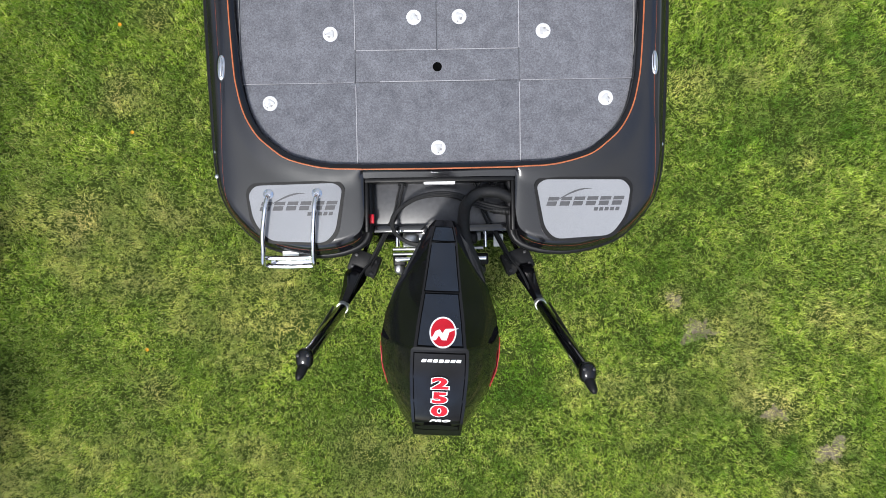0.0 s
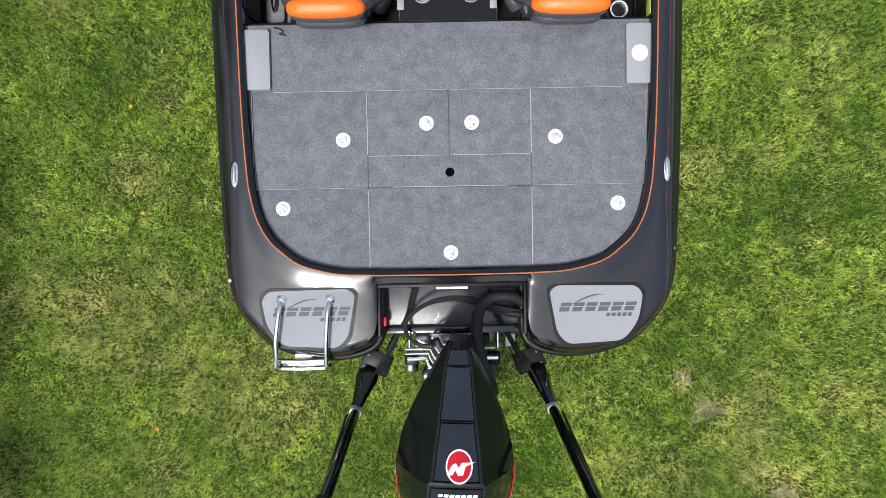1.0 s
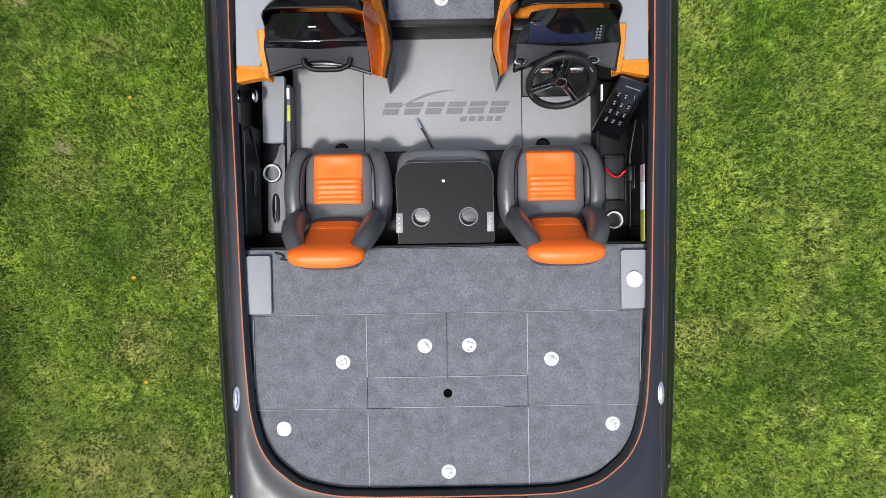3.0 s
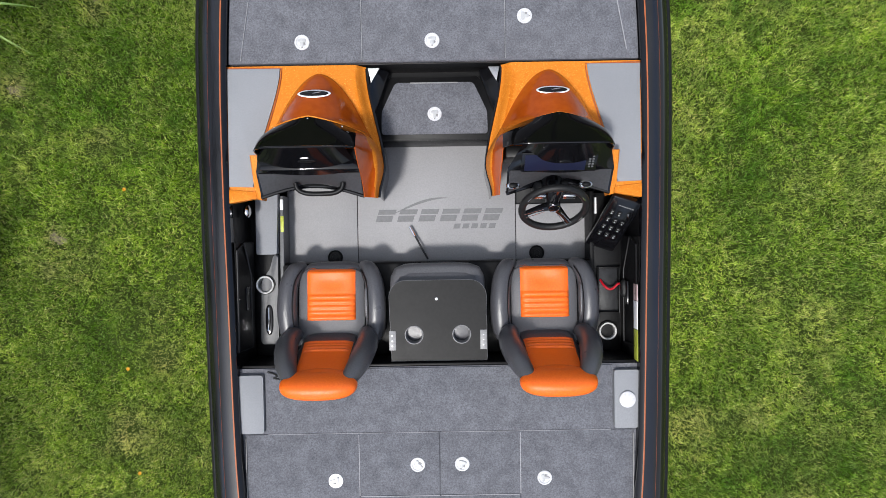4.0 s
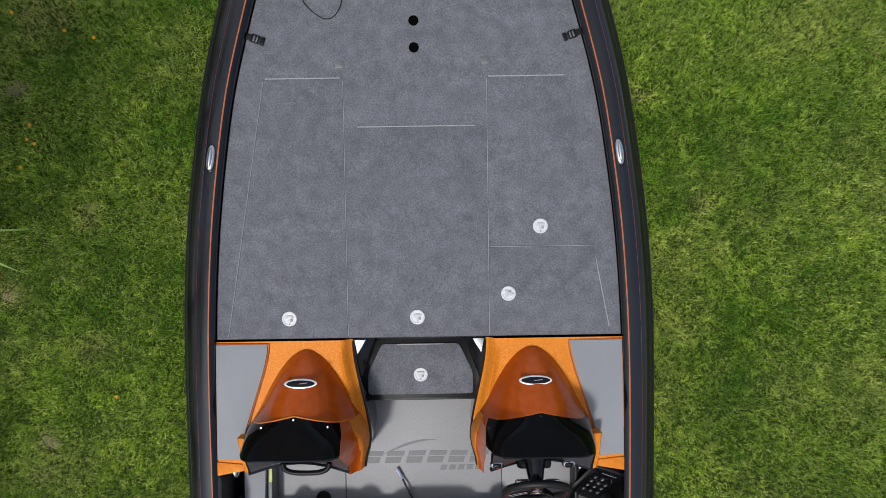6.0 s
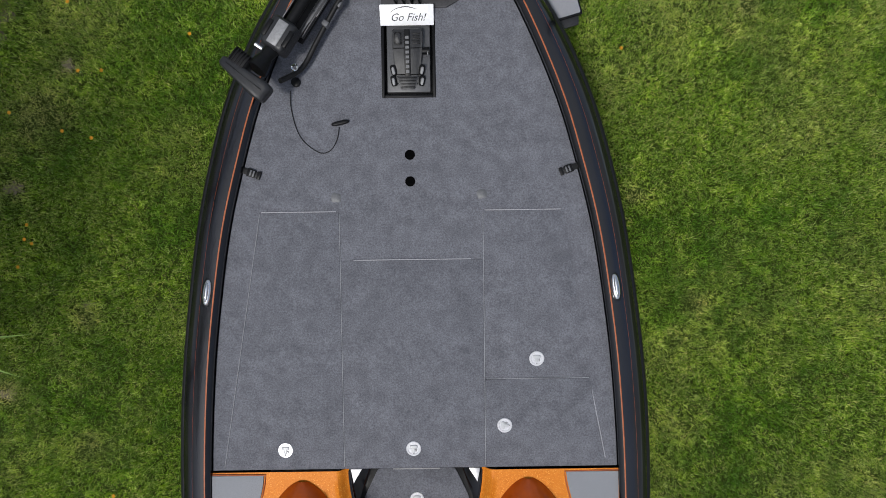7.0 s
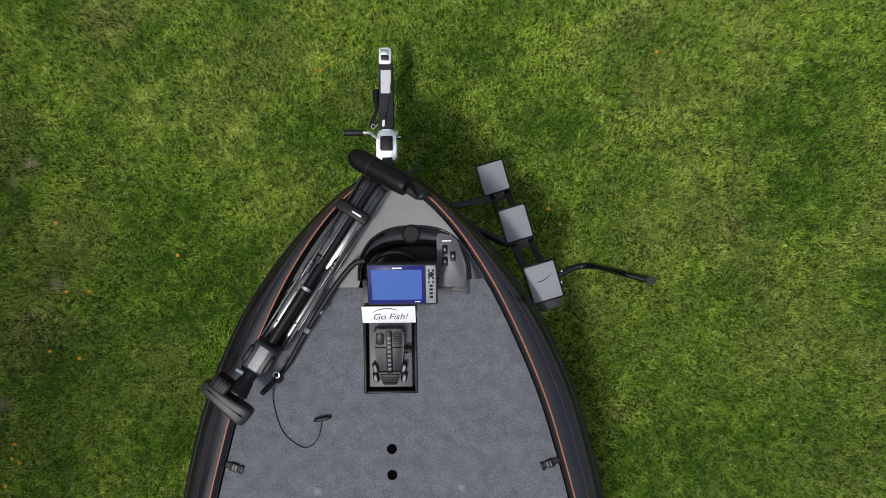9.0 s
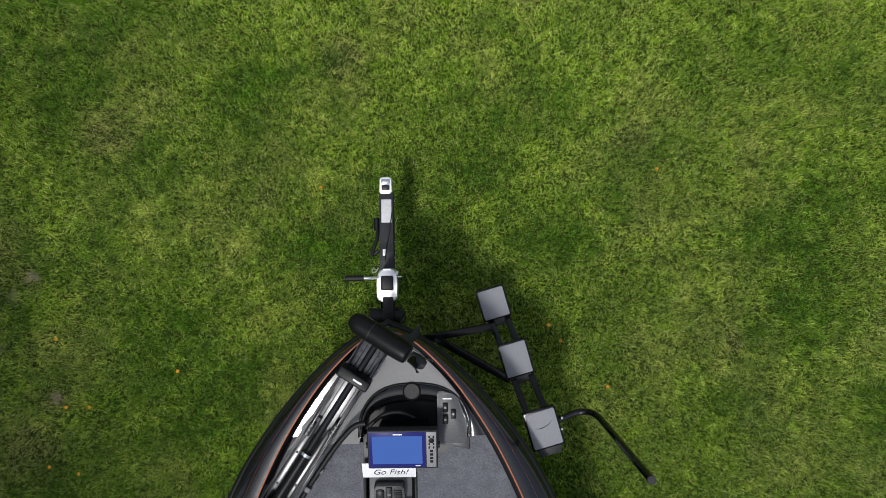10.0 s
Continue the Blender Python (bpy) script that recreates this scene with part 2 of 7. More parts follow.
def curve_points(pts, sub=6, closed=False):
    """A smooth line through points of any dimension."""
    p = [np.array(q, float) for q in pts]
    n = len(p)
    out = []
    for i in range(n if closed else n - 1):
        a, b, c, d = (p[(i + k) % n] if closed else p[min(max(i + k, 0), n - 1)] for k in (-1, 0, 1, 2))
        for s in range(sub):
            t = s / sub
            out.append(0.5 * (2 * b + (c - a) * t + (2 * a - 5 * b + 4 * c - d) * t**2 + (3 * b - a - 3 * c + d) * t**3))
    if not closed:
        out.append(p[-1])
    return out


def tube(pts, r, seg=10, sub=5, closed=False, bm=None, smooth=True):
    """A round bar along a line; r is one radius or one for each point given."""
    bm = bm or bmesh.new()
    radii = r if isinstance(r, (list, tuple)) else [r] * len(pts)
    line = [tuple(q) + (k,) for q, k in zip(pts, radii)]
    line = curve_points(line, sub, closed) if smooth and len(pts) > 2 else [np.array(q, float) for q in line]
    pos = [Vector(q[:3]) for q in line]
    n = len(pos)
    rings, side = [], None
    for i in range(n):
        d = (pos[(i + 1) % n] - pos[i - 1]) if closed else (pos[min(i + 1, n - 1)] - pos[max(i - 1, 0)])
        d.normalize()
        if side is None:
            side = d.orthogonal().normalized()
        side = (side - d * side.dot(d)).normalized()
        other = d.cross(side)
        rr = float(line[i][3])
        rings.append([bm.verts.new(pos[i] + rr * (math.cos(a) * side + math.sin(a) * other)) for a in (2 * math.pi * k / seg for k in range(seg))])
    for i in range(n if closed else n - 1):
        a, b = rings[i], rings[(i + 1) % n]
        for k in range(seg):
            bm.faces.new((a[k], a[(k + 1) % seg], b[(k + 1) % seg], b[k]))
    if not closed:
        bm.faces.new(rings[0][::-1])
        bm.faces.new(rings[-1])
    return bm


def lathe(cx, cy, profile, seg=24, bm=None, turn=None, caps=True):
    """Turned round an upright axis: rows of radius and height."""
    bm = bm or bmesh.new()
    rings = []
    for r, z in profile:
        if r < 1e-5:
            rings.append([bm.verts.new((0, 0, z))])
        else:
            rings.append([bm.verts.new((r * math.cos(2 * math.pi * k / seg), r * math.sin(2 * math.pi * k / seg), z)) for k in range(seg)])
    for a, b in zip(rings, rings[1:]):
        for k in range(seg):
            j = (k + 1) % seg
            if len(a) == 1:
                bm.faces.new((a[0], b[j], b[k]))
            elif len(b) == 1:
                bm.faces.new((a[k], a[j], b[0]))
            else:
                bm.faces.new((a[k], a[j], b[j], b[k]))
    if caps and len(rings[0]) > 1:
        bm.faces.new(rings[0][::-1])
    if caps and len(rings[-1]) > 1:
        bm.faces.new(rings[-1])
    made = [v for ring in rings for v in ring]
    bmesh.ops.transform(bm, matrix=Matrix.Translation((cx, cy, 0)) @ (turn or Matrix()), verts=made)
    return bm


def soft(cx, cy, cz, ax, ay, az, e=4.0, turn=None, n=9, bm=None):
    """A cushion: a rounded block with half sizes ax, ay, az; e sets how square it is."""
    bm = bm or bmesh.new()
    m = Matrix.Translation((cx, cy, cz)) @ (turn or Matrix())
    for axis in range(3):
        for sign in (-1, 1):
            grid = []
            for i in range(n + 1):
                row = []
                for j in range(n + 1):
                    u, v = math.tan((2 * i / n - 1) * math.pi / 4), math.tan((2 * j / n - 1) * math.pi / 4)
                    q = [0.0, 0.0, 0.0]
                    q[axis], q[(axis + 1) % 3], q[(axis + 2) % 3] = sign, u, v
                    k = sum(abs(c) ** e for c in q) ** (-1 / e)
                    row.append(bm.verts.new(m @ Vector((ax * q[0] * k, ay * q[1] * k, az * q[2] * k))))
                grid.append(row)
            for i in range(n):
                for j in range(n):
                    f = (grid[i][j], grid[i + 1][j], grid[i + 1][j + 1], grid[i][j + 1])
                    bm.faces.new(f if sign > 0 else f[::-1])
    bmesh.ops.remove_doubles(bm, verts=bm.verts, dist=1e-5)
    return bm


def sheet(nu, nv, fn, bm=None, mat_of=None):
    """A grid of nu x nv cells; fn gives the place for u and v from 0 to 1."""
    bm = bm or bmesh.new()
    g = [[bm.verts.new(fn(i / nu, j / nv)) for j in range(nv + 1)] for i in range(nu + 1)]
    for i in range(nu):
        for j in range(nv):
            f = bm.faces.new((g[i][j], g[i + 1][j], g[i + 1][j + 1], g[i][j + 1]))
            if mat_of:
                f.material_index = mat_of((i + 0.5) / nu, (j + 0.5) / nv)
    return bm


def thicken(bm, geom, thickness):
    """Gives a sheet a thickness."""
    bm.normal_update()
    bmesh.ops.solidify(bm, geom=geom, thickness=thickness)


def smoothstep(a, b, v):
    t = min(1.0, max(0.0, (v - a) / (b - a)))
    return t * t * (3 - 2 * t)


def round_poly(corners, r=0.02, seg=5):
    """A plan outline with rounded corners."""
    out = []
    n = len(corners)
    for i in range(n):
        p0, p1, p2 = (Vector(corners[(i + k) % n]) for k in (-1, 0, 1))
        rr = min(r, 0.45 * (p0 - p1).length, 0.45 * (p2 - p1).length)
        a, b = p1 + (p0 - p1).normalized() * rr, p1 + (p2 - p1).normalized() * rr
        for s in range(seg + 1):
            t = s / seg
            out.append(tuple((1 - t) ** 2 * a + 2 * t * (1 - t) * p1 + t * t * b))
    return out


def mirror(poly, s):
    return [(s * x, y) for x, y in poly][:: int(s)]


# ---- ground ----
def lawn_zone(x, y):
    """How dry the lawn is at a place, 0 to 1 (arrays)."""
    spots = [(1.83, -0.85, 0.22), (1.63, -0.62, 0.16), (2.75, -1.75, 0.25), (2.35, -1.45, 0.28), (2.65, -0.75, 0.15), (-0.6, -1.65, 0.3), (-1.0, -0.75, 0.22),
             (-2.3, 2.9, 0.18), (-2.33, 3.8, 0.13), (-2.80, 4.71, 0.12), (-2.59, 6.40, 0.12), (-2.42, 5.55, 0.12), (-2.72, 6.28, 0.10), (-2.91, 3.28, 0.12), (-2.66, 2.25, 0.12), (-2.72, 2.0, 0.10), (-1.95, 1.4, 0.2), (-2.2, 0.9, 0.2), (-2.6, 5.2, 0.3), (-2.9, 6.6, 0.4), (1.9, 3.85, 0.12), (2.3, 5.9, 0.1),
             (-0.4, 7.9, 0.2), (1.6, 7.3, 0.15), (-2.0, 7.4, 0.25), (1.5, 4.6, 0.1), (-2.5, 0.0, 0.25), (-2.0, -1.2, 0.2)]
    d = np.zeros_like(x)
    for sx, sy, sr in spots:
        d = np.maximum(d, np.exp(-((x - sx) ** 2 + (y - sy) ** 2) / (sr * 0.62) ** 2))
    return d


def value_noise(x, y, cell, seed):
    """Smooth random field from 0 to 1 (arrays)."""
    r = np.random.RandomState(seed).rand(64, 64)
    u, v = x / cell + 1000, y / cell + 1000
    i, j = np.floor(u).astype(int), np.floor(v).astype(int)
    fu, fv = u - i, v - j
    fu, fv = fu * fu * (3 - 2 * fu), fv * fv * (3 - 2 * fv)
    g = lambda a, b: r[a % 64, b % 64]
    return (g(i, j) * (1 - fu) + g(i + 1, j) * fu) * (1 - fv) + (g(i, j + 1) * (1 - fu) + g(i + 1, j + 1) * fu) * fv


def grass_mat():
    m = bpy.data.materials.new("lawn_grass")
    m.use_nodes = True
    nt = m.node_tree
    p = nt.nodes["Principled BSDF"]
    p.inputs["Roughness"].default_value = 0.5
    p.inputs["Specular IOR Level"].default_value = 0.2
    geo = nt.nodes.new("ShaderNodeNewGeometry")
    ramp = nt.nodes.new("ShaderNodeValToRGB")
    el = ramp.color_ramp.elements
    el[0].position, el[0].color = 0.0, (0.060, 0.125, 0.006, 1)
    el[1].position, el[1].color = 1.0, (0.50, 0.60, 0.22, 1)
    for pos, c in ((0.34, (0.108, 0.212, 0.008)), (0.66, (0.183, 0.310, 0.018)), (0.90, (0.30, 0.43, 0.072))):
        e = el.new(pos)
        e.color = (*c, 1)
    nt.links.new(geo.outputs["Random Per Island"], ramp.inputs["Fac"])
    at = nt.nodes.new("ShaderNodeAttribute")
    at.attribute_name = "tone"
    sep = nt.nodes.new("ShaderNodeSeparateXYZ")
    nt.links.new(at.outputs["Vector"], sep.inputs[0])
    dry = nt.nodes.new("ShaderNodeMix")
    dry.data_type = "RGBA"
    dry.inputs["B"].default_value = (0.43, 0.405, 0.15, 1)
    nt.links.new(sep.outputs["X"], dry.inputs["Factor"])
    nt.links.new(ramp.outputs["Color"], dry.inputs["A"])
    lush = nt.nodes.new("ShaderNodeMix")
    lush.data_type, lush.blend_type = "RGBA", "MULTIPLY"
    lush.inputs["B"].default_value = (0.40, 0.57, 0.32, 1)
    nt.links.new(sep.outputs["Y"], lush.inputs["Factor"])
    nt.links.new(dry.outputs["Result"], lush.inputs["A"])
    pale = nt.nodes.new("ShaderNodeMix")
    pale.data_type, pale.blend_type, pale.clamp_result = "RGBA", "MULTIPLY", False
    pale.inputs["B"].default_value = (1.95, 1.75, 1.70, 1)
    nt.links.new(sep.outputs["Z"], pale.inputs["Factor"])
    nt.links.new(lush.outputs["Result"], pale.inputs["A"])
    lush = pale
    nt.links.new(lush.outputs["Result"], p.inputs["Base Color"])
    tr = nt.nodes.new("ShaderNodeBsdfTranslucent")
    nt.links.new(lush.outputs["Result"], tr.inputs["Color"])
    mx = nt.nodes.new("ShaderNodeMixShader")
    mx.inputs["Fac"].default_value = 0.28
    nt.links.new(p.outputs["BSDF"], mx.inputs[1])
    nt.links.new(tr.outputs["BSDF"], mx.inputs[2])
    nt.links.new(mx.outputs["Shader"], nt.nodes["Material Output"].inputs["Surface"])
    return m


TURF = mat("turf_thatch", (0.012, 0.022, 0.004), (0.055, 0.080, 0.014), 130, 0.95, bump=1.0, bump_scale=150, blot=0.25, spec=0.1)
g = bmesh.new()
LAWNFAR = mat("mown_lawn_far", (0.034, 0.056, 0.008), (0.080, 0.110, 0.022), 60, 0.9, bump=0.8, bump_scale=90, blot=0.28, spec=0.1, grain=0.7, blot_scale=1.4)
step_of = lambda k: 0.3 * k if abs(k) < 20 else math.copysign(6.0 * 1.55 ** (abs(k) - 20), k)
sheet(64, 64, lambda u, v: (0.1 + step_of(round(64 * u) - 32), 3.2 + step_of(round(64 * v) - 32), 0.0), g,
      lambda u, v: 0 if abs(step_of(math.floor(64 * u) - 31.5)) < 3.6 and abs(step_of(math.floor(64 * v) - 31.5)) < 5.6 else 1)
tagged(part("ground", g, (TURF, LAWNFAR)), "short mown lawn with dry thatch between the blades", "lawn", kind="structure")


def lawn():
    """Blades of mown grass, bent, in every direction, thinner where the lawn is dry."""
    rng = np.random.RandomState(7)
    n = 1850000
    x, y = rng.uniform(-3.6, 3.8, n), rng.uniform(-2.5, 8.9, n)
    # a thin fringe runs out past the thick turf
    rim = np.arange(n) < 150000
    x = np.where(rim, 0.1 + (x - 0.1) * 1.0 + np.sign(x - 0.1) * np.abs(rng.normal(0, 0.45, n)), x)
    y = np.where(rim, y + np.sign(y - 3.2) * np.abs(rng.normal(0, 0.45, n)), y)
    under = ((np.abs(x) < 1.0) & (y > 0.1) & (y < 4.7)) | ((np.abs(x) < 0.6) & (y >= 4.7) & (y < 5.5))
    clump = value_noise(x, y, 0.030, 3) * 0.45 + value_noise(x, y, 0.075, 4) * 0.35 + value_noise(x, y, 0.21, 14) * 0.20
    dry = lawn_zone(x, y) * (0.4 + 0.9 * value_noise(x, y, 0.07, 9))
    keep = ~under & (rng.rand(n) < np.clip(0.24 + 1.6 * (clump - 0.20) + 0.30 * np.clip((y - 2.0) / 2.5, 0, 1), 0.24, 1)) & (rng.rand(n) > 0.56 * np.clip(dry, 0, 1))
    x, y, clump, dry = x[keep], y[keep], clump[keep], np.clip(dry[keep], 0, 1)
    n = len(x)
    broad = value_noise(x, y, 0.55, 5) * 0.6 + value_noise(x, y, 0.22, 6) * 0.4
    length = (0.022 + 0.034 * rng.rand(n) ** 1.5) * (0.55 + 0.9 * clump) * (1 - 0.35 * dry)
    width = 0.0026 + 0.0030 * rng.rand(n)
    flow = value_noise(x, y, 0.040, 8) * 11.0
    head = np.where(rng.rand(n) < 0.60, flow + rng.normal(0, 0.55, n), rng.uniform(0, 2 * np.pi, n))
    lean = np.radians(np.clip(rng.normal(41, 18, n), 4, 80))
    dx, dy = np.cos(head), np.sin(head)
    sx, sy = -dy * width / 2, dx * width / 2
    reach, rise = np.sin(lean), np.cos(lean)
    # a bent blade: root, two edges at the bend, tip
    co = np.zeros((n, 4, 3), np.float32)
    co[:, 0] = np.stack([x, y, np.zeros(n)], 1)
    bend = 0.42 + 0.2 * rng.rand(n)
    mx, my, mz = x + dx * length * bend * reach * 0.7, y + dy * length * bend * reach * 0.7, length * 0.62 * rise + 0.004
    co[:, 1] = np.stack([mx + sx, my + sy, mz], 1)
    co[:, 2] = np.stack([mx - sx, my - sy, mz], 1)
    curl = rng.normal(0, 0.20, n) * length
    co[:, 3] = np.stack([x + dx * length * reach - dy * curl, y + dy * length * reach + dx * curl, length * rise * 0.88 + 0.003], 1)
    base = np.arange(n, dtype=np.int32)[:, None] * 4
    loops = (base + np.array([0, 1, 2, 2, 1, 3], np.int32)).ravel()
    me = bpy.data.meshes.new("grass")
    me.vertices.add(n * 4)
    me.vertices.foreach_set("co", co.ravel())
    me.loops.add(len(loops))
    me.loops.foreach_set("vertex_index", loops)
    me.polygons.add(n * 2)
    me.polygons.foreach_set("loop_start", (np.arange(n)[:, None] * 6 + np.array([0, 3])).ravel().astype(np.int32))
    me.update(calc_edges=True)
    at = me.attributes.new("tone", "FLOAT_VECTOR", "POINT")
    fade = np.clip((2.6 - y) / 3.0, 0, 1)
    parch = np.clip(value_noise(x, y, 0.42, 15) * 0.6 + value_noise(x, y, 0.15, 16) * 0.4 - 0.46, 0, 1) * 2.2
    straw = np.clip(dry * 0.8 + 0.10 * fade + parch * (0.24 + 0.34 * fade) + (rng.rand(n) < 0.05 + 0.08 * (1 - broad)) * 0.7, 0, 1)
    light = np.clip((value_noise(x, y, 0.30, 21) * 0.25 + value_noise(x, y, 0.11, 22) * 0.20 + value_noise(x, y, 0.045, 24) * 0.40 + value_noise(x, y, 0.9, 23) * 0.15 - 0.44) * 3.2, 0, 1)
    fine = value_noise(x, y, 0.052, 31) * 0.6 + value_noise(x, y, 0.13, 32) * 0.4
    # brighter light at the far end is put into the blade tone
    light = np.clip(light + 0.30 * np.clip((y - 6.2) / 1.8, 0, 1), 0, 1)
    deep = np.clip((broad * 0.55 + fine * 0.45 - 0.44) * 3.4, 0, 1) * np.where((y < 3.0) & (x < 0), 0.7, 1.0)
    tone = np.repeat(np.stack([straw, deep, light], 1).astype(np.float32), 4, 0)
    at.data.foreach_set("vector", tone.ravel())
    me.materials.append(grass_mat())
    return tagged(new("grass", me), "mown green lawn grass with straw-coloured dry blades", "grass", kind="stuff")


lawn()

SOILSPOTS = [(1.83, -0.85, 0.10), (2.35, -1.45, 0.07), (2.75, -1.75, 0.10), (1.63, -0.62, 0.06), (-3.12, 5.9, 0.26), (-3.12, 7.0, 0.28), (-2.80, 4.71, 0.06), (-2.59, 6.40, 0.05), (-2.42, 5.55, 0.05), (-2.72, 6.28, 0.05), (-2.91, 3.28, 0.05), (-2.66, 2.25, 0.05), (-2.31, 3.90, 0.035)]
for k, (sx, sy, sr) in enumerate(SOILSPOTS):
    rs = random.Random(k)
    waves = [(rs.uniform(0.15, 0.42) / (1 + 0.16 * w), w, rs.uniform(0, 6.28)) for w in (1, 2, 3, 5, 8, 13)]
    far = lambda a: sr * max(0.15, 0.8 + sum(h * math.sin(w * a + p) for h, w, p in waves))
    ring_ = [(sx + 1.15 * far(a) * math.cos(a), sy + far(a) * math.sin(a)) for a in (2 * math.pi * j / 64 for j in range(64))]
    tagged(part("bare_soil", prism(ring_, 0.003, 0.003, 0), SOIL), "bare patch of dry grey-brown soil in the lawn", "soil", kind="structure")

# ---- the boat: lines of the plan ----
def sheer(y):
    """Height of the gunwale's crest."""
    return 1.10 + 0.03 * max(0.0, y - 2.5)


def front_z(x, y):
    return 1.08 + 0.025 * (y - 3.23)


CREST = [(0, 0.215), (0.375, 0.217), (0.40, 0.218), (0.43, 0.219), (0.48, 0.221), (0.56, 0.224), (0.66, 0.24), (0.79, 0.28), (0.88, 0.345), (0.945, 0.41),
         (1.0, 0.51), (1.032, 0.63), (1.05, 0.77), (1.07, 1.15), (1.086, 1.9), (1.098, 2.5), (1.092, 3.1), (1.064, 3.6), (1.02, 4.0), (0.957, 4.4),
         (0.865, 4.77), (0.78, 5.05), (0.65, 5.37), (0.51, 5.65), (0.345, 5.9), (0.19, 6.07), (0.08, 6.15), (0, 6.17)]
EDGE = [(0, 0.165), (0.375, 0.165), (0.392, 0.14), (0.392, -0.06), (0.42, -0.17), (0.54, -0.225), (0.70, -0.235), (0.86, -0.205), (0.985, -0.15), (1.085, -0.05),
        (1.15, 0.05), (1.185, 0.20), (1.197, 0.45), (1.216, 1.0), (1.234, 1.9), (1.244, 2.6), (1.24, 3.2), (1.212, 3.65), (1.165, 4.05), (1.102, 4.45),
        (1.015, 4.82), (0.925, 5.1), (0.80, 5.38), (0.66, 5.61), (0.48, 5.84), (0.29, 6.03), (0.12, 6.15), (0, 6.20)]
SUB = 6
crest = curve_points(CREST, SUB)
edge = [q * np.array([0.999, 1.0]) for q in curve_points(EDGE, SUB)]
NL = len(crest)
# the stern's wide platforms, 1 at the stern and 0 along the sides
stern = [1 - smoothstep(9 * SUB, 12.5 * SUB, i) for i in range(NL)]


def inward(i, d):
    a, b = crest[max(i - 1, 0)], crest[min(i + 1, NL - 1)]
    t = (b - a) / np.linalg.norm(b - a)
    return crest[i] + d * np.array([-t[1], t[0]])


inner = [inward(i, 0.026) for i in range(NL)]
inner[0], inner[-1] = np.array([0, 0.241]), np.array([0, 6.14])


def edge_height(i):
    return sheer(edge[i][1]) - 0.082 - 0.04 * stern[i]


def cap_point(i, t, s):
    """A point of the gunwale's skin from the crest (t = 0) out to the rail (t = 1)."""
    x, y = crest[i] * (1 - t) + edge[i] * t
    z0, z1 = sheer(crest[i][1]), edge_height(i)
    side = z0 - (z0 - z1) * (0.10 * t + 0.90 * t ** 3.0)
    flat = z0 - 0.008 * smoothstep(0.0, 0.25, t) - 0.018 * t
    back = flat - (flat - z1) * max(0.0, (t - 0.85) / 0.15) ** 1.6
    return (s * x, y, side * (1 - stern[i]) + back * stern[i])


boat = thing("bass_boat", "black flake fibreglass bass boat with grey carpet decks and orange trim", "boat", (0, 3.0, 0.4))

# gunwale skin, one sheet round the boat
bm = bmesh.new()
NT = 20
for s in (1, -1):
    sheet(NL - 1, NT, lambda u, v: cap_point(round(u * (NL - 1)), v, s), bm)
bmesh.ops.remove_doubles(bm, verts=bm.verts, dist=1e-4)
part("gunwale", bm, GELCOAT, boat, "glossy black metal-flake gunwale and stern platforms")

# inner lip of the gunwale, down past the decks
bm = bmesh.new()
for s in (1, -1):
    def lip(u, v):
        i = round(u * (NL - 1))
        k = v * 4
        c, q, z = crest[i], inner[i], sheer(crest[i][1])
        low = 0.98
        if k <= 1:
            p = c
            zz = z
        elif k <= 2:
            p, zz = c * 0.6 + q * 0.4, z - 0.003
        elif k <= 3:
            p, zz = q, z - 0.014
        else:
            p, zz = q, low
        return (s * p[0], p[1], zz)
    sheet(NL - 1, 4, lip, bm)
bmesh.ops.remove_doubles(bm, verts=bm.verts, dist=1e-4)
part("coaming", bm, GLOSSBLACK, boat, "black coaming lip")


def ribbon(line, wide, lift, bm):
    """A raised band along a line of (x, y, z), wide metres across in plan."""
    n = len(line)
    rows = []
    for i in range(n):
        a, b = Vector(line[max(i - 1, 0)]), Vector(line[min(i + 1, n - 1)])
        t = (b - a)
        t.z = 0
        t.normalize()
        nrm = Vector((-t.y, t.x, 0)) * wide / 2
        c = Vector(line[i])
        rows.append([bm.verts.new(c + q) for q in (nrm + Vector((0, 0, -0.006)), nrm + Vector((0, 0, lift * 0.6)), Vector((0, 0, lift)), -nrm + Vector((0, 0, lift * 0.6)), -nrm + Vector((0, 0, -0.006)))])
    for a, b in zip(rows, rows[1:]):
        for k in range(4):
            bm.faces.new((a[k], a[k + 1], b[k + 1], b[k]))
    return bm


for s in (1, -1):
    bm = bmesh.new()
    ribbon([(s * c[0], c[1], sheer(c[1])) for c in crest[:-4]], 0.0068, 0.003, bm)
    part("stripe", bm, STRIPE, boat, "thin orange flake stripe along the crest")
    bm = bmesh.new()
    ribbon([cap_point(i, 0.92 * stern[i] + 0.46 * (1 - stern[i]), s) for i in range(4 * SUB, NL - 2)], 0.0013, 0.0008, bm)
    part("pinstripe", bm, PINRED, boat, "hair-thin dark orange pinstripe")
    bm = tube([(s * (edge[i][0] - 0.015), edge[i][1] + 0.012 * stern[i], edge_height(i) - 0.004) for i in range(2 * SUB, NL, 2)], 0.023, 10, 1, bm=bmesh.new())
    part("rub_rail", bm, RUBRAIL, boat, "black rubber rub rail")


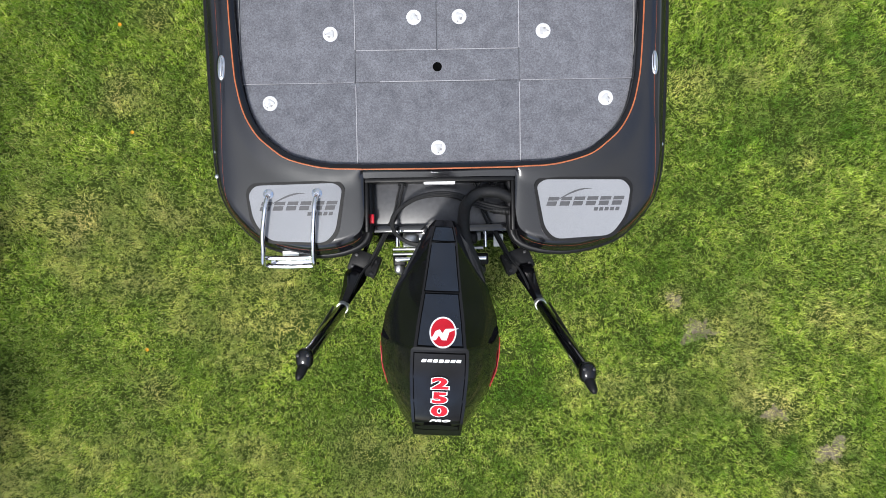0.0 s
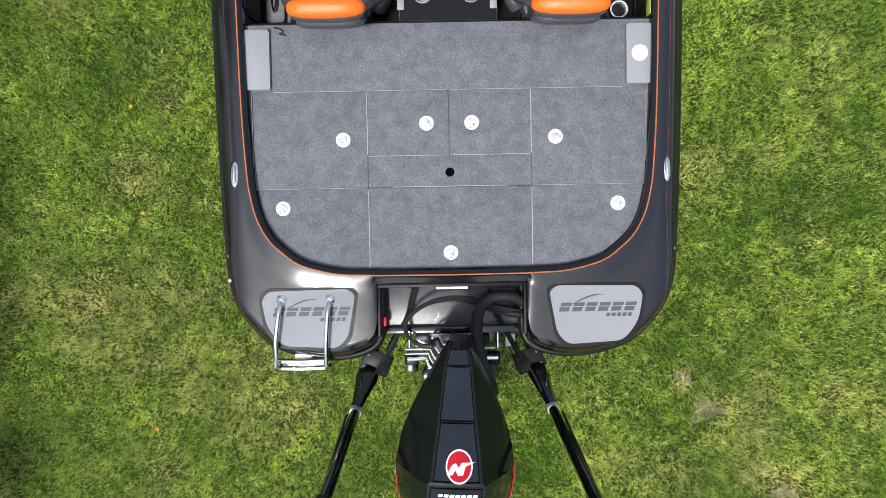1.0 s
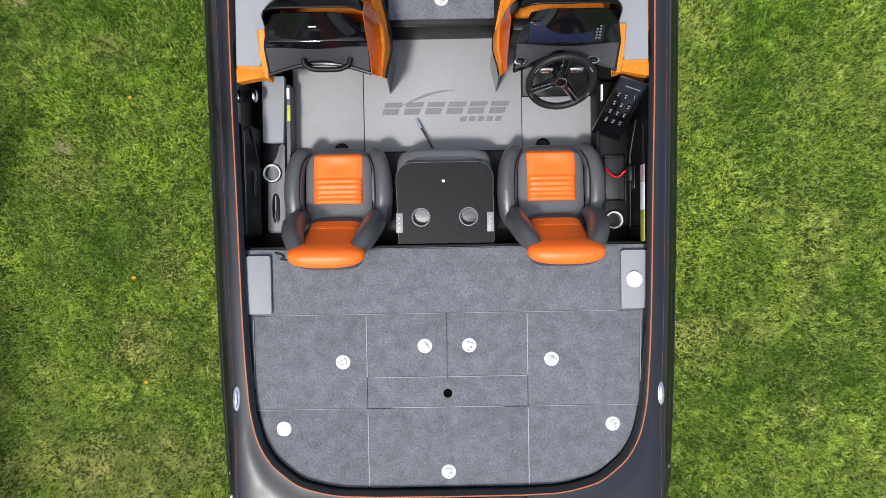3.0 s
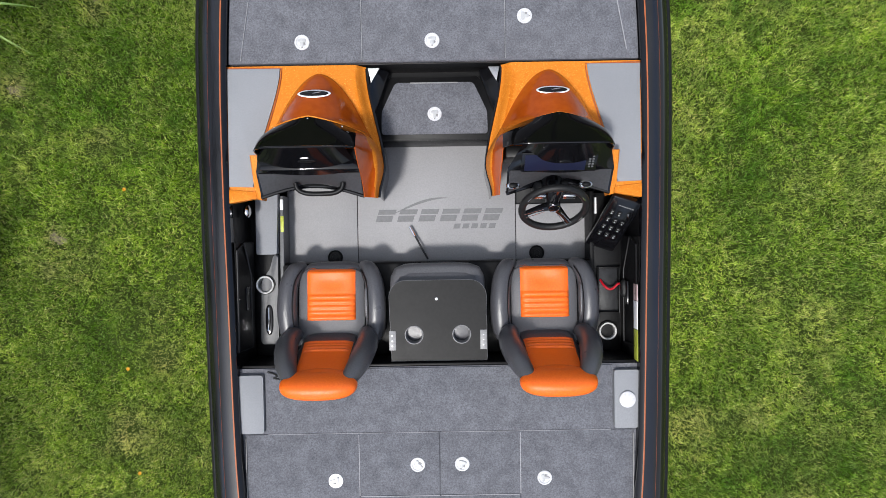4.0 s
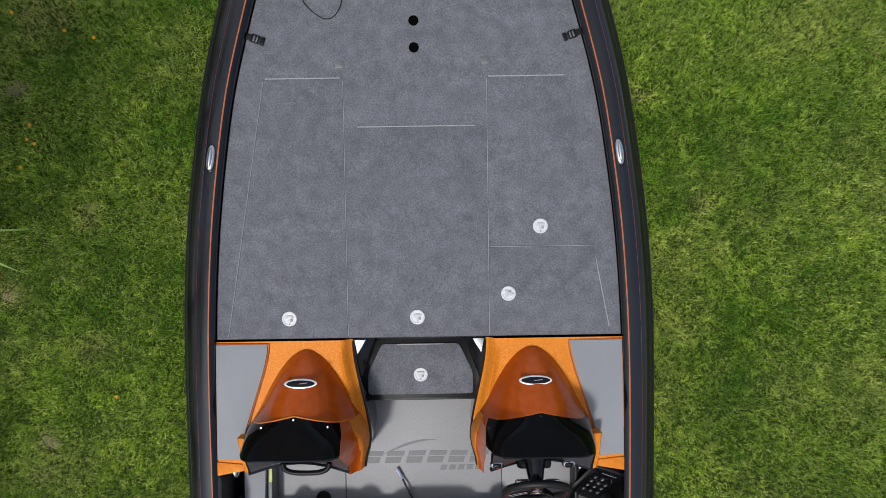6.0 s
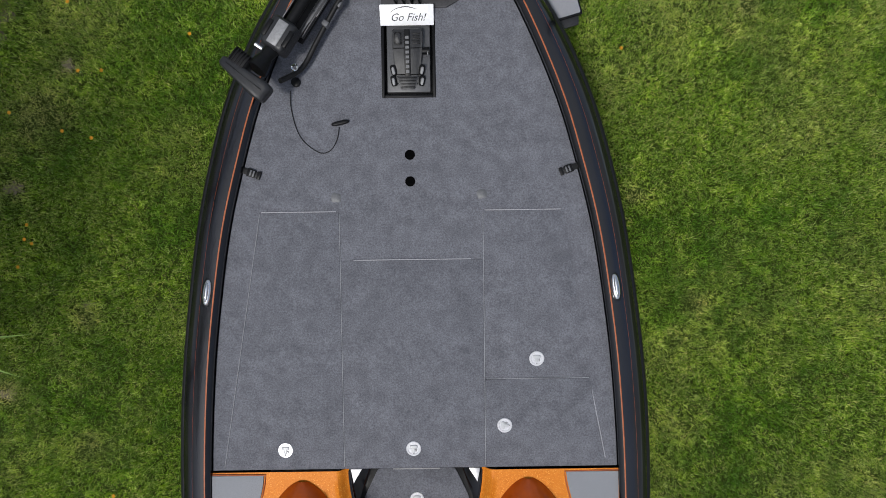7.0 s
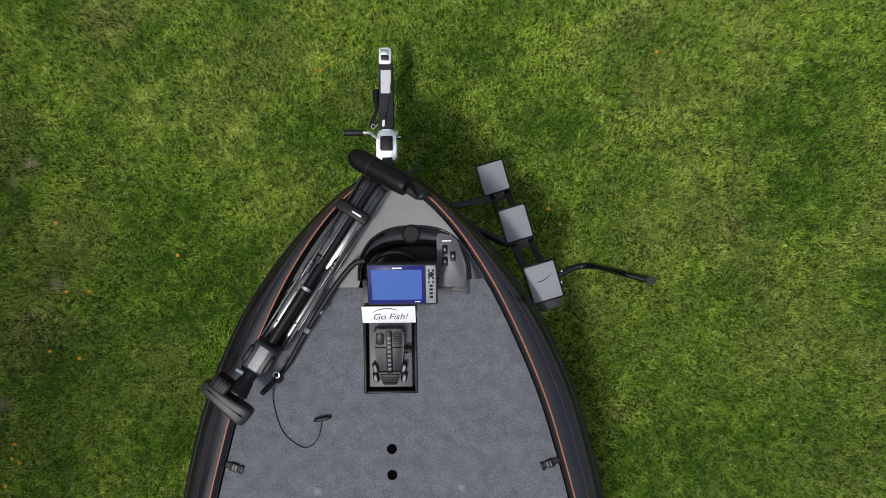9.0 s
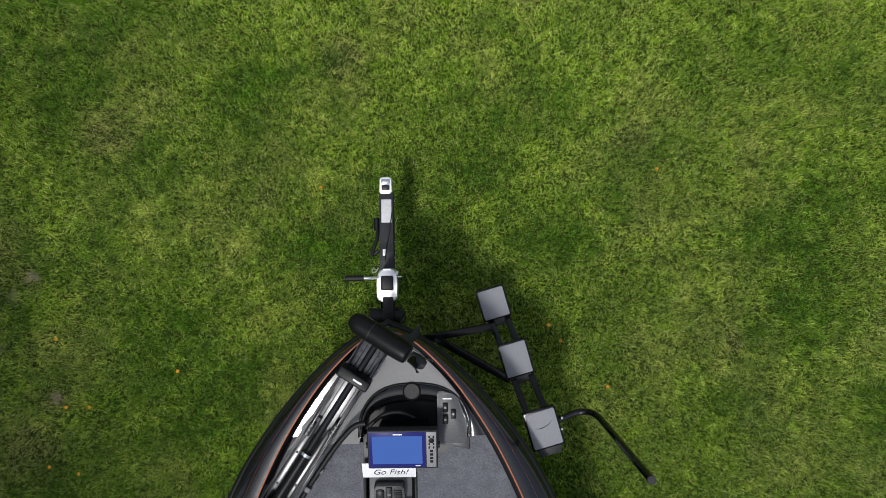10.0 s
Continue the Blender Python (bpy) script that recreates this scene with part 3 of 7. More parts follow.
# hull below the rail
def hull_point(u, v, s):
    i = round(u * (NL - 1))
    x, y = edge[i]
    z = edge_height(i) - 0.01
    rows = ((1.0, 1.0, z), (0.965, 0.9965, z - 0.18), (0.90, 0.985, 0.62), (0.83, 0.965, 0.50), (0.45, 0.95, 0.42), (0.02, 0.94, 0.36))
    k = min(int(v * 5), 4)
    f = v * 5 - k
    a, b = rows[k], rows[k + 1]
    fx, fy, fz = (a[j] * (1 - f) + b[j] * f for j in range(3))
    rake = smoothstep(4.6, 6.2, y)
    return (s * x * fx, 3.0 + (y - 3.0) * (fy if y > 3 else 1 - (1 - fy) * 0.4), fz + 0.22 * rake * v)


bm = bmesh.new()
for s in (1, -1):
    sheet(NL - 1, 10, lambda u, v: hull_point(u, v, s), bm)
bmesh.ops.remove_doubles(bm, verts=bm.verts, dist=1e-4)
part("hull", bm, HULLSIDE, boat, "glossy black hull")


def deck_x(y, d=0.0):
    """Half width between the coamings at y, less d."""
    ys = [q[1] for q in inner[8 * SUB:]]
    xs = [q[0] for q in inner[8 * SUB:]]
    return float(np.interp(y, ys, xs)) - d


def deck_line(y0, y1, d, n=14):
    return [(deck_x(y0 + (y1 - y0) * k / n, d), y0 + (y1 - y0) * k / n) for k in range(n + 1)]


# rear deck: a dark tray, with carpeted lids set in it
REAR = 1.047
tray = [(x, y) for x, y in (tuple(q) for q in inner) if y < 1.5] + [(deck_x(1.53), 1.53)]
part("rear_deck_tray", prism(tray + [(-x, y) for x, y in tray[::-1]][:-1], REAR - 0.007, 0.03, 0), CARPET, boat)


def latch(x, y, z, parent, turn=0.0, tilt=0.0):
    """A round white pull latch: a raised ring, a sunk face and its folded tee handle with a finger notch."""
    base = lathe(x, y, [(0.039, z), (0.039, z + 0.003), (0.0365, z + 0.0055), (0.031, z + 0.0055), (0.0285, z + 0.0022), (0, z + 0.0022)], 28)
    lay = Matrix.Translation((x, y, z)) @ Matrix.Rotation(math.atan(tilt), 4, "X") @ Matrix.Translation((-x, -y, -z))
    bmesh.ops.transform(base, matrix=lay, verts=base.verts)
    ob = part("latch", base, WHITE, parent, "round white pull latch", angle=20)
    r = lay @ Matrix.Translation((x, y, 0)) @ Matrix.Rotation(turn, 4, "Z")
    b2 = soft(0, 0.009, z + 0.004, 0.0205, 0.0095, 0.0035, 3.5, n=6)
    soft(0, -0.006, z + 0.004, 0.0085, 0.0165, 0.0032, 3.5, n=6, bm=b2)
    bmesh.ops.transform(b2, matrix=r, verts=b2.verts)
    part("latch_handle", b2, LATCHGREY, ob)
    b3 = soft(0.0135, -0.008, z + 0.0012, 0.0045, 0.0085, 0.0022, 2.6, n=5)
    bmesh.ops.transform(b3, matrix=r, verts=b3.verts)
    part("finger_notch", b3, PLATE, ob)
    b3 = box(-0.0035, 0.0035, -0.0285, -0.0225, z + 0.002, z + 0.0045, 0.001)
    bmesh.ops.transform(b3, matrix=r, verts=b3.verts)
    part("keyway", b3, PLATE, ob)


def hatch(poly, top, latches=(), name="hatch_lid", parent=None, material=None, depth=0.018):
    ob = part(name, prism(poly, top, depth, 0.004), material or CARPET, parent or boat)
    for x, y, turn in latches:
        latch(x, y, top(x, y) if callable(top) else top, ob, turn, 0.025 if callable(top) else 0.0)
    return ob


def strip(x0, y0, x1, y1, z, parent, wide=0.006, material=None):
    """A thin bright hinge or edge strip between two points."""
    d = Vector((x1 - x0, y1 - y0, 0))
    m = Matrix.Translation(((x0 + x1) / 2, (y0 + y1) / 2, z)) @ Matrix.Rotation(math.atan2(d.y, d.x), 4, "Z")
    b = box(-d.length / 2, d.length / 2, -wide / 2, wide / 2, -0.004, 0.0025, 0.001)
    bmesh.ops.transform(b, matrix=m, verts=b.verts)
    return part("hinge_strip", b, material or PLATE, parent, "thin bright hinge strip")


G = 0.0016
for s in (1, -1):
    # corner lid, following the round coaming
    arc = [(float(q[0]) - 0.004, float(q[1]) + 0.004) for q in inner if q[0] > 0.43 and q[1] < 0.66]
    poly = [(0.428 + G, 0.246)] + [q for q in arc if q[0] > 0.44] + [(deck_x(0.675, 0.006), 0.675 - G), (0.428 + G, 0.675 - G)]
    corner = hatch(mirror(poly, s), REAR, [(s * 0.878, 0.574, 0.6 * s)])
    strip(s * 0.428, 0.252, s * 0.428, 0.665, REAR + 0.0012, corner, 0.0050, SEAMPALE)
    # side lid
    side = hatch(mirror([(0.428 + G, 0.675 + G), (1.024, 0.675 + G), (1.024, 1.18 - G), (0.428 + G, 1.18 - G)], s), REAR, [(s * 0.555, 0.927, 1.5708 * s)])
    strip(s * 1.0275, 0.70, s * 1.0275, 1.16, REAR + 0.002, side, 0.0040, PLATE)
    strip(s * 0.428, 0.845, s * 0.428, 1.172, REAR + 0.0012, side, 0.0050, SEAMPALE)
    strip(s * 0.435, 0.675, s * 1.02, 0.675, REAR + 0.0003, side, 0.003, SEAMPALE)
    strip(s * 0.004, 0.84, s * 0.424, 0.84, REAR + 0.0008, side, 0.0040, SEAMPALE)
    strip(s * 0.01, 1.18, s * 0.91, 1.18, REAR + 0.0004, side, 0.003, SEAMPALE)
    # small centre lid
    hatch(mirror([(G, 0.84 + G), (0.428 - G, 0.84 + G), (0.428 - G, 1.18 - G), (G, 1.18 - G)], s), REAR, [(s * 0.118, 1.007, 0.4 - 0.7 * s)])
    # grey side pads by the seats
    hatch(mirror(round_poly([(0.925, 1.192), (1.05, 1.192), (1.056, 1.50), (0.925, 1.50)], 0.012), s), 1.068, [], "side_pad", None, PAD, 0.03)
rear_mid = hatch([(-0.428 + G, 0.246), (0.428 - G, 0.246), (0.428 - G, 0.675 - G), (-0.428 + G, 0.675 - G)], REAR, [(-0.002, 0.329, 0)])
strip(-0.30, 0.677, 0.30, 0.677, REAR + 0.001, rear_mid, 0.0045, SEAMPALE)
hatch([(-0.428 + G, 0.675 + G), (0.428 - G, 0.675 + G), (0.428 - G, 0.84 - G), (-0.428 + G, 0.84 - G)], REAR, [], "deck_strip")
hatch([(-0.92, 1.18 + G), (0.92, 1.18 + G), (0.92, 1.525), (-0.92, 1.525)], REAR, [], "deck_strip")
part("seat_socket", lathe(0, 0.75, [(0.024, REAR - 0.001), (0.024, REAR + 0.002), (0.020, REAR + 0.002), (0.018, REAR + 0.0008), (0, REAR + 0.0008)], 24), SEAM, boat, "black pedestal seat socket")
part("filler_cap", lathe(0.991, 1.346, [(0.043, 1.066), (0.043, 1.078), (0.038, 1.082), (0.012, 1.082), (0.01, 1.084), (0, 1.084)], 32), WHITE, boat, "round white filler cap")

# front deck: one carpeted sheet with lids
front = deck_line(3.125, 5.05, 0.004, 24)
fore = deck_line(5.05, 5.64, 0.004, 10) + [(0.43, 5.645), (0.41, 5.66), (0.40, 5.60), (0.30, 5.595)]
bm = prism(front + [(-x, y) for x, y in front[::-1]], front_z, 0.05, 0)
prism(fore + [(0.139, 5.595), (0.139, 5.05)], front_z, 0.05, 0, bm)
prism([(-x, y) for x, y in (fore + [(0.137, 5.595), (0.137, 5.05)])[::-1]], front_z, 0.05, 0, bm)
prism([(-0.137, 5.44), (0.139, 5.44), (0.139, 5.595), (-0.137, 5.595)], front_z, 0.05, 0, bm)
part("front_deck", bm, CARPET, boat)
FZ = lambda x, y: front_z(x, y) + 0.003
lid = hatch([(-0.372, 3.128), (-0.995, 3.128), (-0.776, 4.47), (-0.372, 4.47)], FZ, [(-0.676, 3.23, 0)], depth=0.006)
strip(-0.77, 4.474, -0.385, 4.474, front_z(0, 4.47) + 0.004, lid, 0.0055, SEAMPALE)
lid = hatch([(-0.366, 3.128), (-0.366, 4.218), (0.369, 4.218), (0.369, 3.128)], FZ, [(-0.005, 3.23, 0)], depth=0.006)
strip(-0.30, 4.222, 0.306, 4.222, front_z(0, 4.22) + 0.004, lid, 0.0055, SEAMPALE)
lid = hatch([(0.375, 3.596), (0.375, 4.468), (0.788, 4.468), (0.914, 3.596)], FZ, [(0.643, 3.697, 0)], depth=0.006)
strip(0.38, 4.472, 0.772, 4.472, front_z(0, 4.47) + 0.004, lid, 0.0055, SEAMPALE)
lid = hatch([(0.375, 3.128), (0.375, 3.590), (0.920, 3.590), (1.0, 3.128)], FZ, [(0.473, 3.347, 1.57)], depth=0.006)
strip(0.930, 3.53, 0.998, 3.17, front_z(0, 3.3) + 0.004, lid, 0.0045, SEAMPALE)
for x0_, y0_, x1_, y1_ in ((-0.369, 3.135, -0.369, 4.46), (0.372, 3.135, 0.372, 4.46), (-0.998, 3.14, -0.779, 4.465), (0.38, 3.593, 0.915, 3.593)):
    edge_ob = strip(x0_, y0_, x1_, y1_, 0.0, lid, 0.0030, SEAMFAINT)
    for v_ in edge_ob.data.vertices:
        v_.co.z += front_z(0, v_.co.y) + 0.0018
for y in (4.76, 4.624):
    z = front_z(0, y)
    part("seat_socket", lathe(0, y, [(0.026, z - 0.001), (0.026, z + 0.003), (0.022, z + 0.003), (0.02, z + 0.001), (0, z + 0.001)], 24), SEAM, boat, "black pedestal seat socket")

# cockpit: floor, sides and step
FLOOR = 0.665
part("cockpit_floor", prism([(-1.04, 1.5), (1.04, 1.5), (1.04, 3.14), (-1.04, 3.14)], FLOOR - 0.012, 0.03, 0), BLACK, boat)
# black sheet stands in for the shade on the floor under the helm
part("helm_shade_board", prism([(0.466, 2.40), (0.875, 2.40), (0.875, 3.0), (0.466, 3.0)], lambda x, y: FLOOR + 0.25 * (y - 2.40), 0.02, 0.004), BLACK, boat, "black board standing in for the shade under the helm")
for x0, x1, y1 in ((-0.88, -0.468, 3.0), (-0.464, 0.462, 3.0), (0.466, 0.875, 2.398)):
    part("floor_panel", prism([(x0, 2.02), (x1, 2.02), (x1, y1), (x0, y1)], FLOOR, 0.01, 0.003), VINYL, boat, "smooth grey vinyl floor panel")
for s in (1, -1):
    bm = bmesh.new()
    sheet(20, 3, lambda u, v: (s * (deck_x(1.5 + 1.64 * u) + 0.002 - 0.02 * v), 1.5 + 1.64 * u, 1.085 - 0.45 * v), bm)
    part("cockpit_side", bm, BLACK, boat, "black moulded cockpit side")
part("rear_bulkhead", box(-1.05, 1.05, 1.527, 1.545, 0.64, 1.03, 0.003), BLACK, boat)
part("front_bulkhead", box(-1.05, 1.05, 3.118, 3.135, 0.64, 1.055, 0.003), BLACK, boat)

# ---- stern: platforms, well, ladder, anchors ----
def logo_bars(x0, x1, y0, h, z, parent, material, lift=0.0012):
    """A slanted word mark as plain bars, with a sweep over it and a short row under it."""
    w = x1 - x0
    sl = 0.32 * h
    base = z if callable(z) else (lambda x, y: z)
    on = lambda up: (lambda x, y: base(x, y) + lift + up)
    for k in range(6):
        a = x0 + w * (0.02 + 0.165 * k)
        b = a + w * 0.135
        bm = bmesh.new()
        for f0, f1, l, r in ((0.0, 0.50, 0.0, 0.92), (0.60, 1.0, 0.0, 1.0)):
            p, q = a + (b - a) * l, a + (b - a) * r
            pts = [(p + sl * f0, y0 + h * f0), (q + sl * f0, y0 + h * f0), (q + sl * f1, y0 + h * f1), (p + sl * f1, y0 + h * f1)]
            prism(pts, on(0.0002 * (f0 + l)), 0.003, 0, bm)
        part("mark_bar", bm, material, parent, smooth=False)
    for k in range(5):
        a = x0 + w * (0.62 + 0.068 * k)
        bm = prism([(a, y0 - 0.62 * h), (a + w * 0.05, y0 - 0.62 * h), (a + w * 0.06, y0 - 0.22 * h), (a + w * 0.012, y0 - 0.22 * h)], on(0.0), 0.003, 0)
        part("mark_bar", bm, material, parent, smooth=False)
    bm = bmesh.new()
    top, low = [], []
    for k in range(13):
        t = k / 12
        px = x0 + w * (0.18 + 0.42 * t)
        py = y0 + h * (0.75 + 1.15 * math.sin(t * 1.75))
        th = h * 0.20 * math.sin(math.pi * min(1, 0.06 + t * 0.94)) + 0.0008
        top.append((px, py + th / 2))
        low.append((px, py - th / 2))
    for k in range(12):
        prism([low[k], low[k + 1], top[k + 1], top[k]], on(0.0003), 0.003, 0, bm)
    return part("mark_sweep", bm, material, parent, smooth=False)


PLAT = 1.082


def plat(x, y):
    """Height of the stern pads, which fall gently aft."""
    return 1.083 + 0.032 * (y - 0.15)


for s in (1, -1):
    outline = [(0.505, 0.12), (0.545, 0.150), (0.955, 0.143), (0.992, 0.10), (0.970, -0.04), (0.892, -0.145), (0.60, -0.160), (0.545, -0.10)]
    rim = round_poly([(x + 0.017 * (1 if x > 0.75 else -1), y + 0.014 * (1 if y > 0 else -1)) for x, y in outline], 0.05, 6)
    frame_ob = part("platform_rim", prism(mirror(rim, s), lambda x, y: plat(x, y) + 0.009, 0.02, 0.006), BLACK, boat, "raised black rim round the pad", angle=20)
    padob = part("platform_pad", prism(mirror(round_poly(outline, 0.05, 6), s), lambda x, y: plat(x, y) + 0.012, 0.02, 0.003), PAD, boat, "grey foam step pad")
    x0, x1 = (0.545, 0.955) if s > 0 else (-0.945, -0.535)
    logo_bars(x0, x1, 0.012, 0.046, lambda x, y: plat(x, y) + 0.012, padob, INK)

# splash well at the transom
WELL = mat("dark_grey_well", (0.042, 0.043, 0.048), (0.058, 0.059, 0.065), 40, 0.34, rough_var=0.1, spec=0.4)
WZ = 0.93
part("splash_well", prism([(-0.39, -0.085), (0.39, -0.085), (0.39, 0.165), (-0.39, 0.165)], WZ, 0.03, 0.004), WELL, boat, "dark grey splash well")
part("well_wall", box(-0.39, 0.39, 0.150, 0.172, 0.90, 1.075, 0.004), BLACK, boat)
for s in (1, -1):
    part("well_wall", box(s * 0.375, s * 0.395, -0.11, 0.16, 0.88, 1.06, 0.006), BLACK, boat)
part("transom", box(-0.40, 0.40, -0.115, -0.075, 0.45, 0.965, 0.008), GELCOAT, boat, "black transom board")
part("name_plate", box(-0.082, 0.082, 0.138, 0.151, 1.0, 1.068, 0.002), WHITEDECAL, boat, "small white plate", smooth=False)
part("warning_tag", box(-0.845, -0.76, -0.226, -0.202, 0.992, 1.008, 0.002), WHITEDECAL, boat, "small white warning label")
part("kill_tag", box(-0.376, -0.352, -0.062, -0.012, 0.985, 1.012, 0.004), RED, boat, "red drain plug tag")
b = lathe(0.455, 0.105, [(0.021, 1.05), (0.021, 1.056), (0.018, 1.062), (0, 1.066)], 20)
soft(0.455, 0.128, 1.058, 0.018, 0.036, 0.009, 2.4, bm=b)
part("stern_light", b, CHROME, boat, "chrome teardrop light base")
for x in (-0.20, 0.20, 0.28):
    b = bmesh.new()
    for d in (-0.014, 0.014):
        lathe(x + d, 0.14, [(0.008, 1.0), (0.008, 1.012), (0.004, 1.016), (0, 1.016)], 10, b)
    part("cable_gland", b, BLACK, boat)


def cleat(x, y, ang, z):
    r = Matrix.Rotation(ang, 4, "Z")
    b = soft(0, 0, z + 0.006, 0.021, 0.066, 0.012, 2.3, n=8)
    soft(0, 0, z + 0.016, 0.010, 0.05, 0.010, 2.2, n=6, bm=b)
    bmesh.ops.transform(b, matrix=Matrix.Translation((x, y, 0)) @ r, verts=b.verts)
    ob = part("cleat", b, CHROME, boat, "chrome pop-up cleat")
    cup = soft(0.0, 0, z + 0.002, 0.029, 0.076, 0.006, 2.4, n=8)
    bmesh.ops.transform(cup, matrix=Matrix.Translation((x, y, 0)) @ r, verts=cup.verts)
    part("cleat_cup", cup, GLOSSBLACK, ob)


cleat(1.121, 0.745, 0.04, 1.078)
cleat(-1.112, 0.752, -0.04, 1.086)
cleat(1.043, 4.07, 0.14, 1.142)
cleat(-1.046, 4.07, -0.14, 1.142)
for s in (1, -1):
    for y in ((0.20, 0.33) if s < 0 else (0.33,)):
        b = lathe(0, 0, [(0.014, -0.004), (0.014, 0.004), (0.008, 0.012), (0, 0.014)], 14, turn=Matrix.Rotation(radians(75) * s, 4, "Y"))
        bmesh.ops.translate(b, vec=(s * 1.178, y, 1.020), verts=b.verts)
        part("through_hull_fitting", b, CHROME, boat, "chrome through-hull fitting")
    # raised maker's script on the hull side, as plain pieces
    for k in range(7):
        y = 0.62 + 0.135 * k + 0.02 * math.sin(5 * k)
        b = soft(s * (1.209 + 0.0055 * (y - 0.6)), y, 0.985 + 0.012 * math.sin(3 * k), 0.010, 0.022 + 0.035 * (k % 3 == 2), 0.018, 2.6, n=4)
        part("side_mark", b, CHROME, boat, "chrome raised mark on the hull side")

# boarding ladder
ladder = thing("boarding_ladder", "folded stainless steel boarding ladder clamped over the stern pad", "ladder", (-0.79, -0.1, 1.05))
for s, (x0, x1, x2) in ((-1, (-0.888, -0.915, -0.935)), (1, (-0.636, -0.655, -0.668))):
    part("rail", tube([(x0, 0.098, PLAT + 0.01), (x0 - 0.002, 0.085, 1.10), (x0 - 0.006, 0.04, 1.128), (x1, -0.10, 1.12), (x1 - 0.006, -0.19, 1.10), (x2, -0.265, 1.06), (x2, -0.285, 1.00), (x2, -0.275, 0.96)], 0.0125, 12), CHROME, ladder)
    part("foot_plate", lathe(x0, 0.098, [(0.027, PLAT + 0.010), (0.027, PLAT + 0.015), (0.018, PLAT + 0.020), (0.013, PLAT + 0.024), (0, PLAT + 0.024)], 20), CHROME, ladder)
for y, z in ((-0.235, 1.025), (-0.282, 0.985)):
    part("rung", tube([(-0.935, y, z), (-0.80, y - 0.004, z), (-0.665, y, z)], 0.0135, 12), CHROME, ladder)
part("tread", box(-0.915, -0.685, -0.285, -0.235, 0.972, 0.982, 0.004), CHROME, ladder)


# ---- outboard motor ----
motor = thing("outboard_motor", "big black outboard motor with red and white decals", "outboard motor", (0, -0.45, 0.4))
STATIONS = [(-0.058, 1.50, 0.034, 0.045, 1.47, 1.30, 0.05), (-0.085, 1.535, 0.045, 0.066, 1.49, 1.20, 0.09), (-0.16, 1.585, 0.062, 0.110, 1.51, 1.05, 0.12), (-0.27, 1.635, 0.073, 0.165, 1.53, 1.0, 0.16),
            (-0.36, 1.69, 0.083, 0.208, 1.55, 1.0, 0.19), (-0.47, 1.76, 0.097, 0.245, 1.57, 1.0, 0.21), (-0.575, 1.826, 0.107, 0.262, 1.58, 1.0, 0.22), (-0.585, 1.826, 0.118, 0.263, 1.58, 1.0, 0.22),
            (-0.70, 1.79, 0.120, 0.258, 1.56, 1.0, 0.22), (-0.82, 1.735, 0.116, 0.222, 1.54, 1.02, 0.19), (-0.93, 1.67, 0.110, 0.175, 1.50, 1.05, 0.15), (-1.01, 1.59, 0.104, 0.125, 1.46, 1.1, 0.11), (-1.045, 1.50, 0.100, 0.104, 1.40, 1.14, 0.09)]


def cowl_ring(y, zt, th, sh, zs, zb, bh):
    half = [(0, zt + 0.006), (th * 0.6, zt + 0.005), (th, zt), (th + (sh - th) * 0.35, zt - (zt - zs) * 0.30), (th + (sh - th) * 0.75, zt - (zt - zs) * 0.68), (sh, zs), (sh * 0.985, zs - 0.10), (bh + (sh - bh) * 0.5, (zs + zb) / 2 - 0.05), (bh, zb)]
    return [(x, y, z) for x, z in half] + [(-x, y, z) for x, z in half[:0:-1]]


b = bmesh.new()
rings = [[b.verts.new(p) for p in cowl_ring(*st)] for st in STATIONS]
for r0, r1 in zip(rings, rings[1:]):
    for k in range(len(r0)):
        j = (k + 1) % len(r0)
        b.faces.new((r0[k], r0[j], r1[j], r1[k]))
b.faces.new(rings[0])
b.faces.new(rings[-1][::-1])
part("cowl", b, COWL, motor, "glossy black faceted cowl", angle=14)


def top_at(y):
    return [float(np.interp(-y, [-q[0] for q in STATIONS], [q[k] for q in STATIONS])) for k in (1, 2)]


def cowl_panel(y0, y1, shrink, lift, material, name, n=8):
    def fn(u, v):
        y = y0 + (y1 - y0) * u
        zt, th = top_at(y)
        x = (2 * v - 1) * (th - shrink)
        return (x, y, zt + 0.006 + lift - 0.006 * abs(2 * v - 1) ** 2)
    b = sheet(n, 6, fn)
    ex = bmesh.ops.extrude_face_region(b, geom=b.faces[:])
    bmesh.ops.translate(b, vec=(0, 0, -0.012), verts=[q for q in ex["geom"] if isinstance(q, bmesh.types.BMVert)])
    return part(name, b, material, motor)


for y0_, y1_, k_ in ((-0.086, -0.152, 0.006), (-0.154, -0.363, 0.008), (-0.367, -0.572, 0.012), (-0.595, -0.975, 0.012)):
    cowl_panel(y0_, y1_, k_, 0.0022, SEAM, "panel_seam")
cowl_panel(-0.090, -0.148, 0.010, 0.004, COWLTOP, "top_panel")
cowl_panel(-0.158, -0.358, 0.012, 0.004, COWLTOP, "top_panel")
service = cowl_panel(-0.372, -0.566, 0.016, 0.005, COWLTOP, "service_door")
rearp = cowl_panel(-0.60, -0.97, 0.016, 0.003, COWL, "rear_panel")


def on_cowl(x, y, lift):
    zt, th = top_at(y)
    return (x, y, zt + 0.006 + lift - 0.006 * (x / th) ** 2)


def cowl_shape(pts, lift, material, name, parent, cells=1):
    b = bmesh.new()
    b.faces.new([b.verts.new(on_cowl(x, y, lift)) for x, y in pts])
    ex = bmesh.ops.extrude_face_region(b, geom=b.faces[:])
    bmesh.ops.translate(b, vec=(0, 0, -0.002), verts=[q for q in ex["geom"] if isinstance(q, bmesh.types.BMVert)])
    return part(name, b, material, parent, smooth=False)


